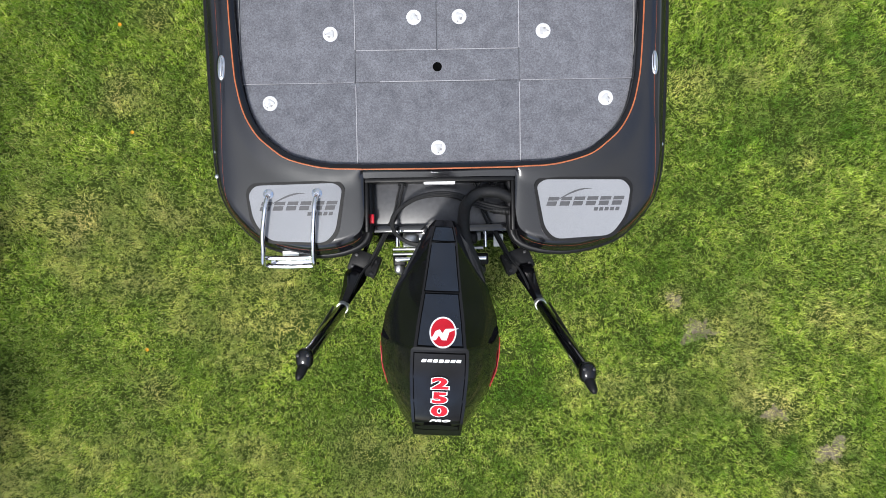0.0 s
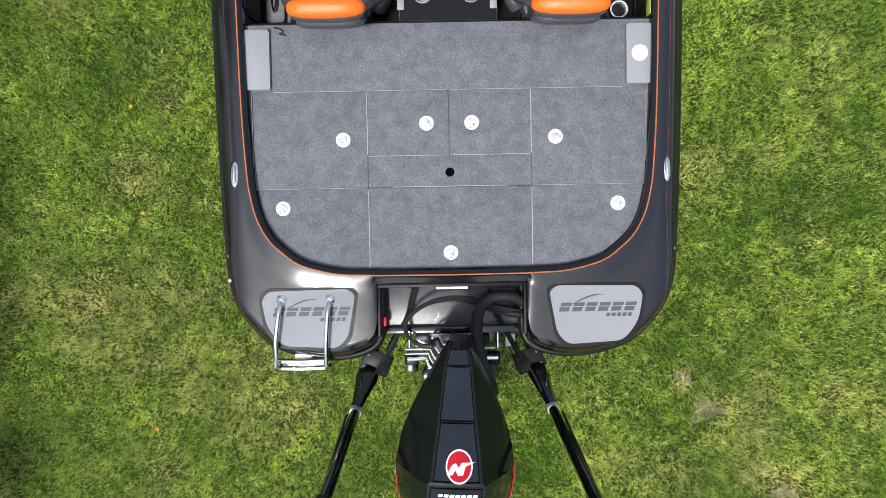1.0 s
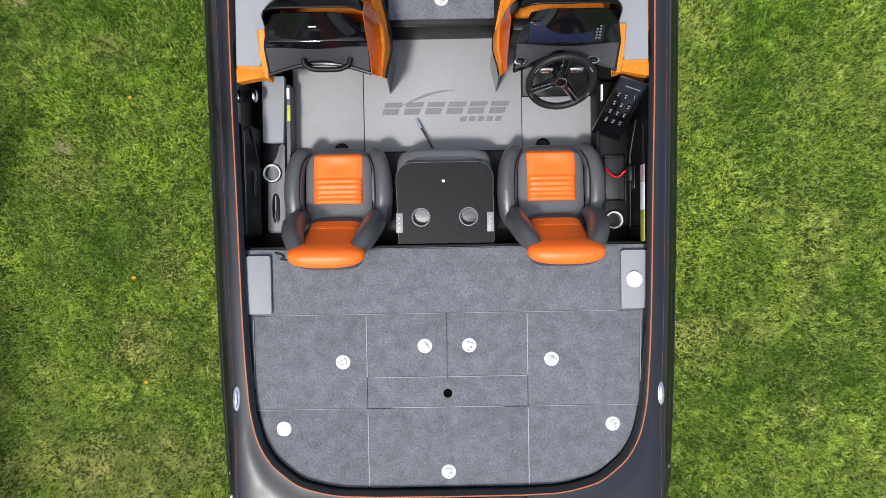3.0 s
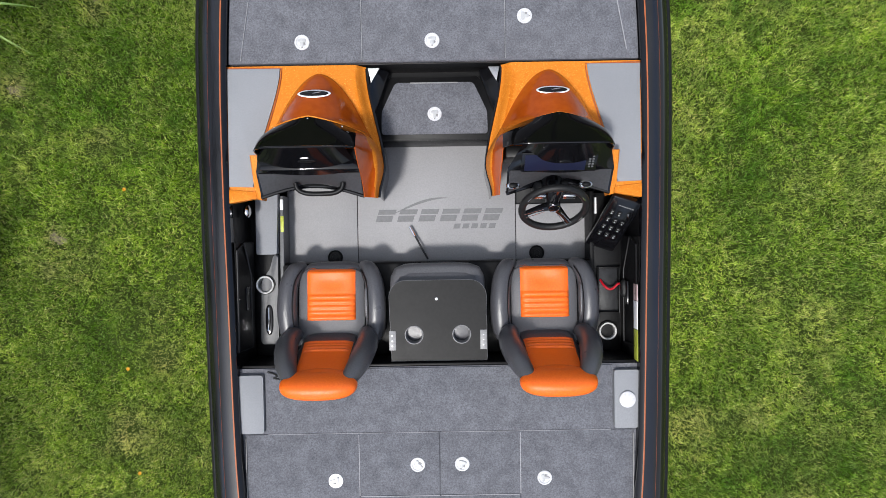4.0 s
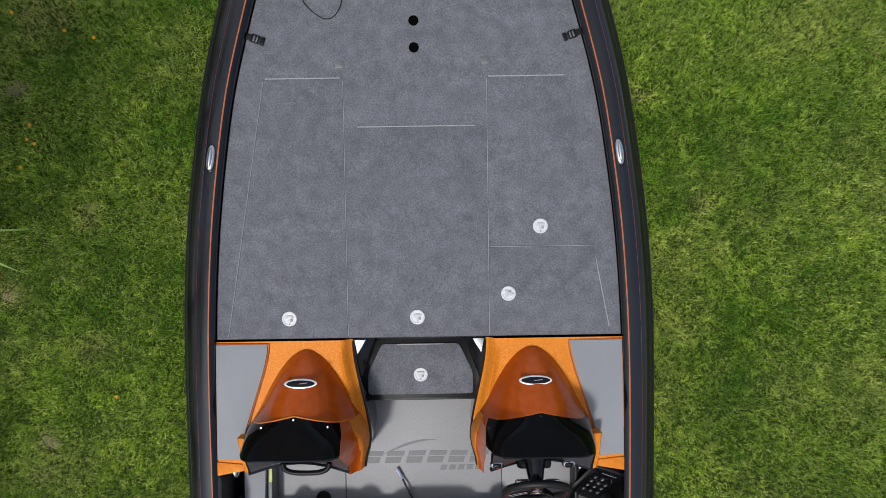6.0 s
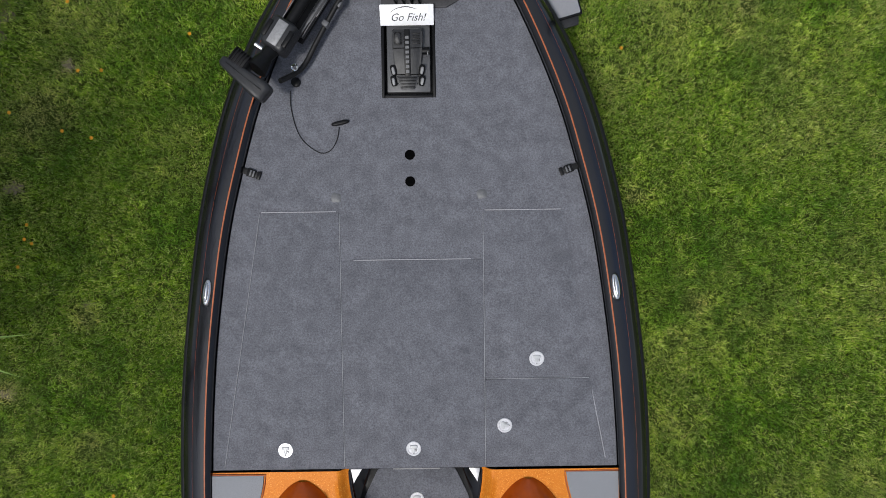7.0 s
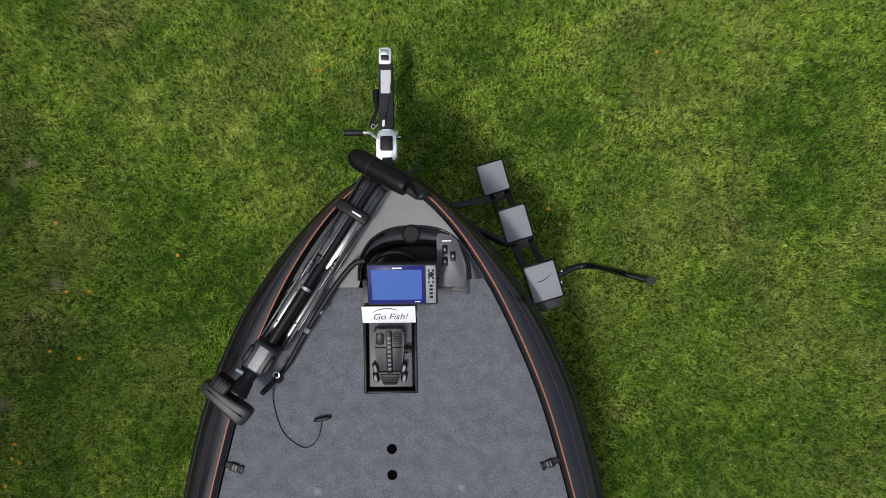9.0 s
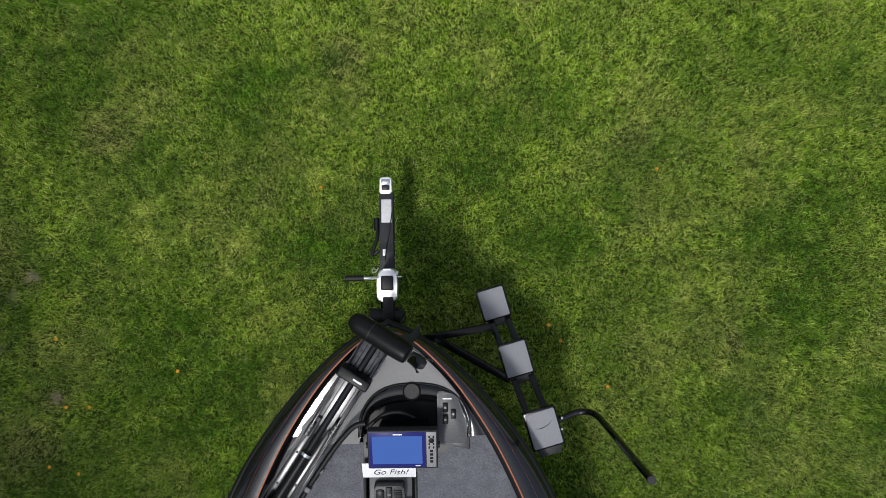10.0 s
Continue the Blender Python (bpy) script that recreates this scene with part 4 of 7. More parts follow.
circle = lambda r, n=32: [(0.010 + r * math.cos(2 * math.pi * k / n), -0.516 + 1.06 * r * math.sin(2 * math.pi * k / n)) for k in range(n)]
cowl_shape(circle(0.055), 0.0072, WHITEDECAL, "badge", service)
cowl_shape(circle(0.049), 0.0080, RED, "badge", service)
cowl_shape([(-0.040, -0.545), (-0.018, -0.545), (-0.006, -0.528), (0.006, -0.545), (0.026, -0.545), (0.036, -0.515), (0.075, -0.500), (0.02, -0.503), (0.008, -0.520), (-0.004, -0.505), (-0.02, -0.512)], 0.0088, WHITEDECAL, "badge", service)
for k in range(7):
    x = -0.074 + 0.0235 * k
    b = prism([(x, -0.636), (x + 0.018, -0.636), (x + 0.022, -0.623), (x + 0.004, -0.623)], lambda px, py: on_cowl(px, py, 0.0052)[2], 0.002, 0)
    part("name_bar", b, WHITEDECAL, rearp, "white bar of a maker's name", smooth=False)


def letters(text, size, m, material, parent, name="lettering", depth=0.0008, spread=1.0, fat=0.0, shear=0.0):
    """Raised lettering in the built-in font, laid at the pose m."""
    cu = bpy.data.curves.new(name, "FONT")
    cu.body, cu.size, cu.extrude, cu.align_x, cu.align_y = text, size, depth, "CENTER", "CENTER"
    cu.space_character, cu.offset, cu.shear = spread, fat, shear
    cu.resolution_u = 3
    tmp = bpy.data.objects.new(name, cu)
    me = bpy.data.meshes.new_from_object(tmp)
    bpy.data.objects.remove(tmp)
    bpy.data.curves.remove(cu)
    me.transform(m)
    me.materials.clear()
    me.materials.append(material)
    ob = new(name, me)
    ob.parent = parent
    if parent.type == "EMPTY":
        ob.matrix_parent_inverse = Matrix.Translation(-Vector(parent.location))
    return ob


slope = math.atan2(on_cowl(0, -0.70, 0)[2] - on_cowl(0, -0.88, 0)[2], 0.18)
for word, y, mat_, fat, lift in (("2", -0.732, WHITEDECAL, 0.0072, 0.006), ("5", -0.800, WHITEDECAL, 0.0072, 0.006), ("0", -0.866, WHITEDECAL, 0.0072, 0.006), ("2", -0.732, RED, 0.0042, 0.0068), ("5", -0.800, RED, 0.0042, 0.0068), ("0", -0.866, RED, 0.0042, 0.0068)):
    x, yy, z = on_cowl(0.006, y, lift)
    letters(word, 0.085, Matrix.Translation((x, yy, z + 0.001)) @ Matrix.Rotation(slope, 4, "X") @ Matrix.Diagonal((1.55, 0.92, 1, 1)), mat_, rearp, "numeral", 0.001, fat=fat)
x, yy, z = on_cowl(0.008, -0.915, 0.006)
letters("PRO", 0.026, Matrix.Translation((x, yy, z + 0.001)) @ Matrix.Rotation(slope + 0.1, 4, "X") @ Matrix.Diagonal((1.7, 0.75, 1, 1)), WHITEDECAL, rearp, "numeral", 0.001, fat=0.001, shear=0.3)
for s in (1, -1):
    b = bmesh.new()
    line = [(-0.57, 1.56), (-0.64, 1.565), (-0.72, 1.55), (-0.80, 1.535)]
    ws = [0.002, 0.010, 0.012, 0.002]
    pts = []
    for (y, z), w in zip(line, ws):
        sh = float(np.interp(-y, [-q[0] for q in STATIONS], [q[3] for q in STATIONS]))
        pts.append((s * (sh + 0.003), y, z, w))
    for a_, b_ in zip(pts, pts[1:]):
        b.faces.new([b.verts.new(q) for q in ((a_[0], a_[1], a_[2] - a_[3]), (b_[0], b_[1], b_[2] - b_[3]), (b_[0], b_[1], b_[2] + b_[3]), (a_[0], a_[1], a_[2] + a_[3]))])
    bmesh.ops.remove_doubles(b, verts=b.verts, dist=1e-5)
    thicken(b, geom=b.faces[:], thickness=0.003)
    part("side_flash", b, RED, motor, "thin red flash")
# the cowl is steered a little to one side
steer = Matrix.Translation((0, -0.45, 0)) @ Matrix.Rotation(radians(-3.0), 4, "Z") @ Matrix.Translation((0, 0.45, 0))
for ob_ in motor.children_recursive:
    ob_.data.transform(steer)
part("midsection", box(-0.13, 0.13, -0.80, -0.22, 0.70, 1.06, 0.05, 4), COWL, motor)
part("midsection", box(-0.07, 0.07, -0.72, -0.36, 0.38, 0.72, 0.03, 3), COWL, motor)
part("gearcase", soft(0, -0.60, 0.33, 0.065, 0.36, 0.065, 2.4), COWL, motor)
part("cavitation_plate", box(-0.13, 0.13, -0.95, -0.40, 0.46, 0.475, 0.006), COWL, motor)
for x, y0, y1, z, r in ((-0.235, -0.11, -0.19, 0.93, 0.013), (-0.215, -0.10, -0.11, 0.955, 0.02), (0.245, -0.11, -0.20, 0.93, 0.011)):
    part("jack_pin", tube([(x, y0, z), (x, y1, z)], r, 12, smooth=False), CHROME, motor, "bright jack pin")
part("trim_motor", soft(-0.165, -0.155, 0.90, 0.045, 0.04, 0.05, 3), ALU, motor, "bare metal trim motor")
part("trim_motor", soft(0.175, -0.15, 0.90, 0.03, 0.035, 0.05, 3), BLACK, motor)
# jack plate and steering
part("jack_plate", box(-0.20, 0.20, -0.16, -0.117, 0.50, 0.90, 0.008), ALU, motor, "bare aluminium jack plate")
for s in (1, -1):
    part("jack_arm", box(s * 0.125, s * 0.150, -0.30, -0.10, 0.55, 0.885, 0.006), ALU, motor)
    part("clamp_bracket", box(s * 0.07, s * 0.12, -0.36, -0.16, 0.70, 1.02, 0.012), DARKGREY, motor)
    part("bolt", lathe(s * 0.10, -0.205, [(0.014, 1.0), (0.014, 1.03), (0, 1.035)], 10), CHROME, motor)
    part("tie_bar", tube([(s * 0.09, -0.262, 0.90), (s * 0.25, -0.262, 0.90)], 0.013, 10, smooth=False), CHROME, motor, "bright steering ram rod")
    part("ram", box(s * 0.19, s * 0.265, -0.30, -0.235, 0.84, 0.89, 0.012, 3), BLACK, motor)
    part("bracket_foot", lathe(s * 0.225, -0.33, [(0.03, 0.79), (0.03, 0.83), (0.02, 0.845), (0, 0.85)], 14), DARKGREY, motor)
part("white_bracket", box(0.292, 0.345, -0.20, -0.13, 0.90, 0.912, 0.004), WHITEDECAL, motor, "small white triangular bracket")
for x0_, x1_, y0_, y1_, z_, m_ in ((-0.205, -0.185, -0.20, -0.115, 0.905, ALU), (-0.160, -0.118, -0.17, -0.118, 0.915, PLATE), (0.150, 0.172, -0.19, -0.118, 0.905, ALU), (0.196, 0.222, -0.165, -0.118, 0.91, PLATE)):
    part("jack_block", box(x0_, x1_, y0_, y1_, z_ - 0.06, z_, 0.005), m_, motor, "bare metal jack block")
for y_, z_ in ((-0.205, 0.915), (-0.232, 0.905)):
    part("cross_rod", tube([(-0.262, y_, z_), (-0.10, y_, z_)], 0.008, 10, smooth=False), ALU, motor, "bright cross rod")
part("cross_rod", tube([(0.10, -0.205, 0.91), (0.235, -0.205, 0.91)], 0.009, 10, smooth=False), ALU, motor, "bright cross rod")
part("ram_cap", soft(-0.235, -0.315, 0.86, 0.026, 0.030, 0.03, 2.6), ALU, motor, "bright ram end cap")
part("rigging_hose", tube([(0.375, 0.062, 1.02), (0.30, 0.092, 1.045), (0.20, 0.085, 1.06), (0.135, 0.02, 1.10), (0.118, -0.08, 1.20), (0.13, -0.18, 1.28), (0.165, -0.27, 1.30), (0.19, -0.36, 1.26)], 0.031, 14), RUBBER, motor, "thick black rigging hose")
for k, d in enumerate((0.0, 0.016, 0.03)):
    part("control_cable", tube([(0.37, -0.01 + d * 0.6, 1.0), (0.24, 0.005 + d, 1.02), (0.05, 0.075 + d * 0.6, 1.05), (-0.12, 0.062 + d * 0.3, 1.06), (-0.235 - d * 0.3, -0.02, 1.05), (-0.24 - d * 0.2, -0.11, 1.02), (-0.16, -0.168 - d * 0.3, 1.0), (-0.06, -0.172 - d * 0.2, 1.0)], 0.0085, 8), RUBBER, motor, "black control cable")
for s in (1, -1):
    for d in (0.0, 0.018):
        part("hydraulic_line", tube([(s * (0.19 + d), 0.14, 1.005), (s * (0.205 + d), 0.09, 0.99), (s * (0.235 + d), -0.02, 0.96), (s * (0.30 + d), -0.14, 0.94), (s * (0.385 + d), -0.30, 0.93)], 0.0062, 8), RUBBER, motor)
part("wire_loom", tube([(-0.10, -0.10, 1.0), (-0.06, -0.075, 1.04), (0.0, -0.085, 1.06), (0.015, -0.12, 1.1)], 0.005, 8), RUBBER, motor)
b = bmesh.new()
for k in range(12):
    lathe(0.285 + 0.0075 * k, 0, [(0.021, -0.0025), (0.021, 0.0025)], 12, b, Matrix.Translation((0, 0.0 - 0.001 * k, 1.0)) @ Matrix.Rotation(radians(90), 4, "Y"))
part("hose_sleeve", b, RUBBER, motor, "ribbed black sleeve")


def anchor(s):
    """A folded shallow-water anchor arm standing upright on its stern bracket."""
    a = thing("shallow_water_anchor", "upright folded black shallow-water anchor on a stern bracket", "boat anchor", (s * 0.40, -0.18, 0.88), "stern anchors")
    m = Matrix.Translation((s * 0.424, -0.280, 0.885)) @ Matrix.Rotation(s * radians(22), 4, "Z")
    b = box(-0.080, 0.080, -0.062, 0.062, 0.0, 0.012, 0.004)
    for t in (-1, 1):
        box(t * 0.082, t * 0.072, -0.05, 0.05, -0.07, 0.004, 0.003, bm=b)
    bmesh.ops.transform(b, matrix=m, verts=b.verts)
    part("bracket", b, BLACK, a, "black bracket plate")
    for d in (-0.03, 0.045):
        part("bracket_arm", tube([(s * (0.335 + d), -0.10, 0.82), (s * (0.395 + d * 0.9), -0.24, 0.84)], 0.012, 8, smooth=False), FRAMEPAINT, a)
    for t, w in ((-1, 0.03), (1, 0.03), (-1, -0.038), (1, -0.038)):
        bb = lathe(0, 0, [(0.009, 0.011), (0.009, 0.020), (0, 0.022)], 8)
        bmesh.ops.transform(bb, matrix=m @ Matrix.Translation((t * 0.055, w, 0)), verts=bb.verts)
        part("bolt", bb, DARKGREY, a)
    part("drive_housing", tube([(s * 0.462, -0.325, 0.87), (s * 0.476, -0.358, 0.90), (s * 0.496, -0.42, 0.97), (s * 0.518, -0.485, 1.05)], [0.052, 0.060, 0.042, 0.028], 6, 3), GLOSSBLACK, a, "tapered black drive housing")
    part("fin", box(s * 0.50 - 0.004, s * 0.50 + 0.004, -0.45, -0.34, 0.90, 1.00, 0.003), FRAMEPAINT, a)
    part("collar", tube([(s * 0.5195, -0.495, 1.045), (s * 0.5205, -0.505, 1.085)], 0.031, 14, smooth=False), BRIGHT, a, "bright grey collar")
    top = Vector((s * 0.512, -0.572, 1.99)) if s < 0 else Vector((0.545, -0.642, 1.99))
    base = Vector((s * 0.5205, -0.505, 1.085))
    part("arm_tube", tube([base, base.lerp(top, 0.5), top], 0.027, 14, smooth=False), COWL, a, "glossy black arm tube")
    part("spike", tube([base + Vector((s * 0.028, 0.02, 0.1)), top + Vector((s * 0.022, -0.005, -0.03))], 0.007, 8, smooth=False), DARKGREY, a)
    part("end_knuckle", soft(top.x, top.y, top.z + 0.010, 0.032, 0.040, 0.032, 2.6), GLOSSBLACK, a, "black end knuckle")
    part("tip", tube([top + Vector((0, -0.02, 0.02)), top + Vector((s * 0.012, -0.055, 0.05)), top + Vector((s * 0.016, -0.07, 0.052))], [0.022, 0.016, 0.008], 10), BLACK, a)
    for t in (-1, 1):
        part("bolt", lathe(top.x + t * 0.018, top.y + 0.018, [(0.006, top.z + 0.03), (0.006, top.z + 0.045), (0, top.z + 0.047)], 8), DARKGREY, a)
    part("cable", tube([(s * 0.30, -0.12, 0.95), (s * 0.37, -0.25, 0.945), (s * 0.43, -0.33, 0.96), (s * 0.475, -0.43, 1.0)], 0.006, 8), RUBBER, a)


anchor(-1)
anchor(1)

# ---- cockpit ----
def seat(cx, flip):
    """A bucket seat facing the bow: cushion with side bolsters, ribbed insert, raked backrest with a head roll."""
    st = thing("bucket_seat", "charcoal and orange vinyl bucket seat with ribbed inserts", "seat", (cx, 1.75, 0.83), "cockpit seats")
    part("cushion", soft(cx, 1.84, 0.838, 0.185, 0.245, 0.080, 5), SEATGREY, st)
    part("cushion_panel", soft(cx, 1.815, 0.902, 0.182, 0.238, 0.045, 6, Matrix.Rotation(radians(-4), 4, "X")), SEATMID, st, "grey seat panel")

    def insert(u, v):
        x, y = cx + (u - 0.5) * 0.262, 2.063 - 0.290 * v
        z = 0.928 + 0.030 * v - 0.045 * smoothstep(0.12, 0.0, v) - 0.016 * (abs(2 * u - 1) ** 8)
        if v > 0.52:
            z += 0.008 * abs(math.sin((v - 0.52) / 0.48 * 5 * math.pi)) * (1 - abs(2 * u - 1) ** 10)
        z -= 0.010 * math.exp(-((u - 0.5) / 0.28) ** 2 - ((v - 0.28) / 0.16) ** 2)
        return (x, y, z + 0.014)
    b = sheet(20, 60, insert)
    ex = bmesh.ops.extrude_face_region(b, geom=b.faces[:])
    bmesh.ops.translate(b, vec=(0, 0, -0.05), verts=[q for q in ex["geom"] if isinstance(q, bmesh.types.BMVert)])
    part("cushion_insert", b, SEATORANGE, st, "ribbed orange insert", angle=50)
    for s in (1, -1):
        line = [(0.205, 1.640, 0.905), (0.238, 1.70, 0.930), (0.250, 1.80, 0.942), (0.248, 1.90, 0.940), (0.236, 1.985, 0.925), (0.205, 2.045, 0.895), (0.165, 2.062, 0.86)]
        line = [(x * 0.965, y, z) for x, y, z in line]
        bol = part("cushion_bolster", tube([(cx + s * x, y, z) for x, y, z in line], [0.040, 0.052, 0.055, 0.054, 0.050, 0.044, 0.026], 16), SEATGREY, st, "padded side bolster")
        piping = [(cx + s * (x - 0.036), y, z + 0.040) for x, y, z in line[1:6]]
        part("piping", tube(piping, 0.0035, 6), BLACK, bol)
    part("hip_pad", soft(cx + 0.193, 1.865, 0.950, 0.010, 0.092, 0.034, 3), SEATMID, st, "light grey mesh hip insert")
    # backrest, leaning aft
    low, up = Vector((cx, 1.662, 1.035)), Vector((cx, 1.566, 1.252))
    way = (up - low).normalized()
    fwd = Vector((0, way.z, -way.y)).normalized()
    lie = Matrix(((1, 0, 0, 0), (0, way.y, fwd.y, 0), (0, way.z, fwd.z, 0), (0, 0, 0, 1)))
    mid = low.lerp(up, 0.62) - fwd * 0.062
    part("backrest", soft(mid.x, mid.y, mid.z, 0.168, 0.185, 0.060, 5, lie), SEATGREY, st)
    neck = low.lerp(up, 0.30) - fwd * 0.035
    part("backrest_panel", soft(neck.x, neck.y, neck.z, 0.150, 0.185, 0.045, 5, lie), SEATGREY, st, "charcoal panel round the insert")

    def back_insert(u, v):
        w = 0.262 - 0.012 * v
        d = 0.014
        if v < 0.38:
            d += 0.007 * abs(math.sin(v / 0.38 * 4 * math.pi)) * (1 - abs(2 * u - 1) ** 10)
        d -= 0.010 * abs(2 * u - 1) ** 6
        q = low.lerp(up, v * 1.08) + fwd * d
        return (cx + (u - 0.5) * w, q.y, q.z)
    b = sheet(20, 60, back_insert)
    ex = bmesh.ops.extrude_face_region(b, geom=b.faces[:])
    bmesh.ops.translate(b, vec=-fwd * 0.03, verts=[q for q in ex["geom"] if isinstance(q, bmesh.types.BMVert)])
    part("backrest_insert", b, SEATORANGE, st, "ribbed orange backrest insert", angle=50)
    for s in (1, -1):
        line = [(0.192, 1.700, 0.97), (0.205, 1.685, 1.03), (0.208, 1.660, 1.10), (0.194, 1.620, 1.185), (0.168, 1.570, 1.265), (0.130, 1.515, 1.325)]
        part("backrest_bolster", tube([(cx + s * x, y, z) for x, y, z in line], [0.042, 0.052, 0.058, 0.058, 0.050, 0.036], 14), SEATGREY, st, "padded side bolster")
    for nm, size, off, m_, lab in (("head_roll", (0.188, 0.094, 0.052), -0.012, SEATORANGE, "smooth orange head roll"), ("head_roll_back", (0.178, 0.070, 0.050), -0.030, SEATGREY, "charcoal back of the head roll")):
        b = soft(0, 0, 0, *size, 2.7, None, 14)
        for v in b.verts:
            t = min(1.0, max(0.0, -v.co.y / 0.095))
            v.co.x *= 1 - 0.34 * t
            v.co.z -= (0.010 * math.exp(-(v.co.x / 0.07) ** 2 - ((v.co.y + 0.045) / 0.022) ** 2)) if v.co.z > 0 and off > -0.03 else 0.0
        c = Vector((cx, 1.524, 1.328)) + fwd * off
        bmesh.ops.transform(b, matrix=Matrix.Translation(c) @ lie, verts=b.verts)
        part(nm, b, m_, st, lab)
    part("hinge_base", box(cx - 0.17, cx + 0.17, 1.60, 2.0, 0.80, 0.83, 0.008), BLACK, st)
    return st


part("seat_box", box(-0.89, 0.89, 1.546, 2.075, 0.665, 0.80, 0.015, 3), BLACK, boat, "black moulded seat box")
part("box_label", box(-0.06, 0.10, 2.060, 2.0765, 0.79, 0.8015, 0.001), DARKGREY, boat)
seat(-0.578, -1)
seat(0.583, 1)

mid_seat = thing("centre_seat", "black folding centre seat back with two cup holders", "seat", (0, 1.78, 0.80))
part("cushion", soft(0, 1.845, 0.87, 0.262, 0.225, 0.085, 6), SEATMID, mid_seat, "grey front cushion")
part("cushion_edge", soft(0, 1.830, 0.912, 0.232, 0.195, 0.055, 6), SEATGREY, mid_seat)
tray_line = round_poly([(-0.26, 1.552), (0.263, 1.552), (0.262, 1.80)], 0.012, 2)[:-1]
for cx_, a0 in ((0.172, 0.0), (-0.170, 90.0)):
    tray_line += [(cx_ + 0.090 * math.cos(radians(a0 + k * 11.25)), 1.895 + 0.090 * math.sin(radians(a0 + k * 11.25))) for k in range(9)]


def holed_board(outline, holes, top, depth):
    """A flat board with round holes right through it; holes are rows of x, y and radius."""
    b = bmesh.new()
    loops = [outline] + [[(x + r * math.cos(2 * math.pi * k / 28), y + r * math.sin(2 * math.pi * k / 28)) for k in range(28)] for x, y, r in holes]
    edges = []
    for loop in loops:
        vs = [b.verts.new((x, y, top)) for x, y in loop]
        edges += [b.edges.new((vs[k], vs[(k + 1) % len(vs)])) for k in range(len(vs))]
    bmesh.ops.triangle_fill(b, edges=edges, use_beauty=True)
    ex = bmesh.ops.extrude_face_region(b, geom=b.faces[:])
    bmesh.ops.translate(b, vec=(0, 0, -depth), verts=[q for q in ex["geom"] if isinstance(q, bmesh.types.BMVert)])
    return b


CUPS = ((-0.128, 1.692), (0.127, 1.692))
board = part("tray_board", holed_board(tray_line, [(x, y, 0.045) for x, y in CUPS], 1.005, 0.022), BLACK, mid_seat, "flat black tray board", angle=30)
for x, y in CUPS:
    hold = part("cup_holder", lathe(x, y, [(0.0448, 1.004), (0.043, 0.985), (0.040, 0.945), (0.030, 0.942), (0, 0.942)], 28, caps=False), RAILGREY, mid_seat, "deep dull metal cup holder")
    part("cup_rim", lathe(x, y, [(0.0505, 1.0052), (0.0500, 1.0085), (0.0465, 1.0095), (0.0446, 1.0042)], 28, caps=False), PLATE, hold, "thin metal rim")
    part("cup_bottom", lathe(x, y, [(0.024, 0.9425), (0.024, 0.946), (0.018, 0.948), (0, 0.948)], 20), DARKGREY, hold)
for s in (1, -1):
    plate = part("hinge_plate", box(s * 0.226, s * 0.262, 1.61, 1.715, 1.004, 1.0085, 0.002), PLATE, mid_seat, "bare metal hinge plate")
    for y in (1.635, 1.662, 1.69):
        part("rivet", lathe(s * 0.245, y, [(0.005, 1.008), (0.004, 1.0105), (0, 1.011)], 8), CHROME, plate)
part("tray_knob", lathe(-0.005, 1.884, [(0.008, 1.004), (0.008, 1.012), (0, 1.014)], 12), WHITE, mid_seat, "small white stud")
part("tray_edge", tube([(x, y, 1.006) for x, y in tray_line], 0.0013, 6, 1, closed=True), MIDGREY, mid_seat, "thin pale edge line")

# floor word mark, lever and side vents
logo_bars(-0.375, 0.385, 2.305, 0.072, FLOOR, boat, FLOORINK, 0.0014)
lever = thing("throttle_lever", "slim black lever with a bright tip on the floor", "lever", (-0.10, 2.10, FLOOR))
part("rod", tube([(-0.055, 2.085, 0.70), (-0.09, 2.15, 0.705), (-0.13, 2.225, 0.69)], 0.006, 8), DARKGREY, lever)
part("tip", tube([(-0.128, 2.22, 0.692), (-0.158, 2.275, 0.685)], 0.009, 8, smooth=False), CHROME, lever, "bright tip")
for x, y in ((-0.60, 2.100), (0.585, 2.110)):
    b = lathe(x, y, [(0.044, FLOOR), (0.044, FLOOR + 0.006), (0.038, FLOOR + 0.010), (0.034, FLOOR + 0.006), (0.018, FLOOR + 0.006), (0.016, FLOOR + 0.012), (0, FLOOR + 0.013)], 24)
    for k in range(3):
        box(x - 0.036, x + 0.036, y - 0.003, y + 0.003, FLOOR + 0.004, FLOOR + 0.010, 0.001, bm=b, turn=Matrix.Rotation(k * math.pi / 3, 4, "Z"))
    part("floor_socket", b, BLACK, boat, "black ribbed floor socket")

# step between the consoles
part("step_riser", box(-0.32, 0.32, 2.742, 2.752, FLOOR, 0.895, 0.003), BLACK, boat)
part("step_body", prism([(-0.335, 2.745), (0.335, 2.745), (0.345, 3.12), (-0.345, 3.12)], 0.885, 0.2, 0), BLACK, boat)
part("step_frame", prism(round_poly([(-0.325, 2.745), (0.325, 2.745), (0.32, 2.90), (0.245, 3.095), (-0.245, 3.095), (-0.32, 2.90)], 0.02), 0.896, 0.02, 0.008), BLACK, boat, "black step surround")
step = hatch(round_poly([(-0.292, 2.778), (0.290, 2.778), (0.287, 2.90), (0.213, 3.058), (-0.213, 3.058), (-0.29, 2.90)], 0.018), 0.905, [(0.0, 2.887, 0)], "step_lid")
strip(-0.13, 3.056, 0.13, 3.056, 0.906, step, 0.006)
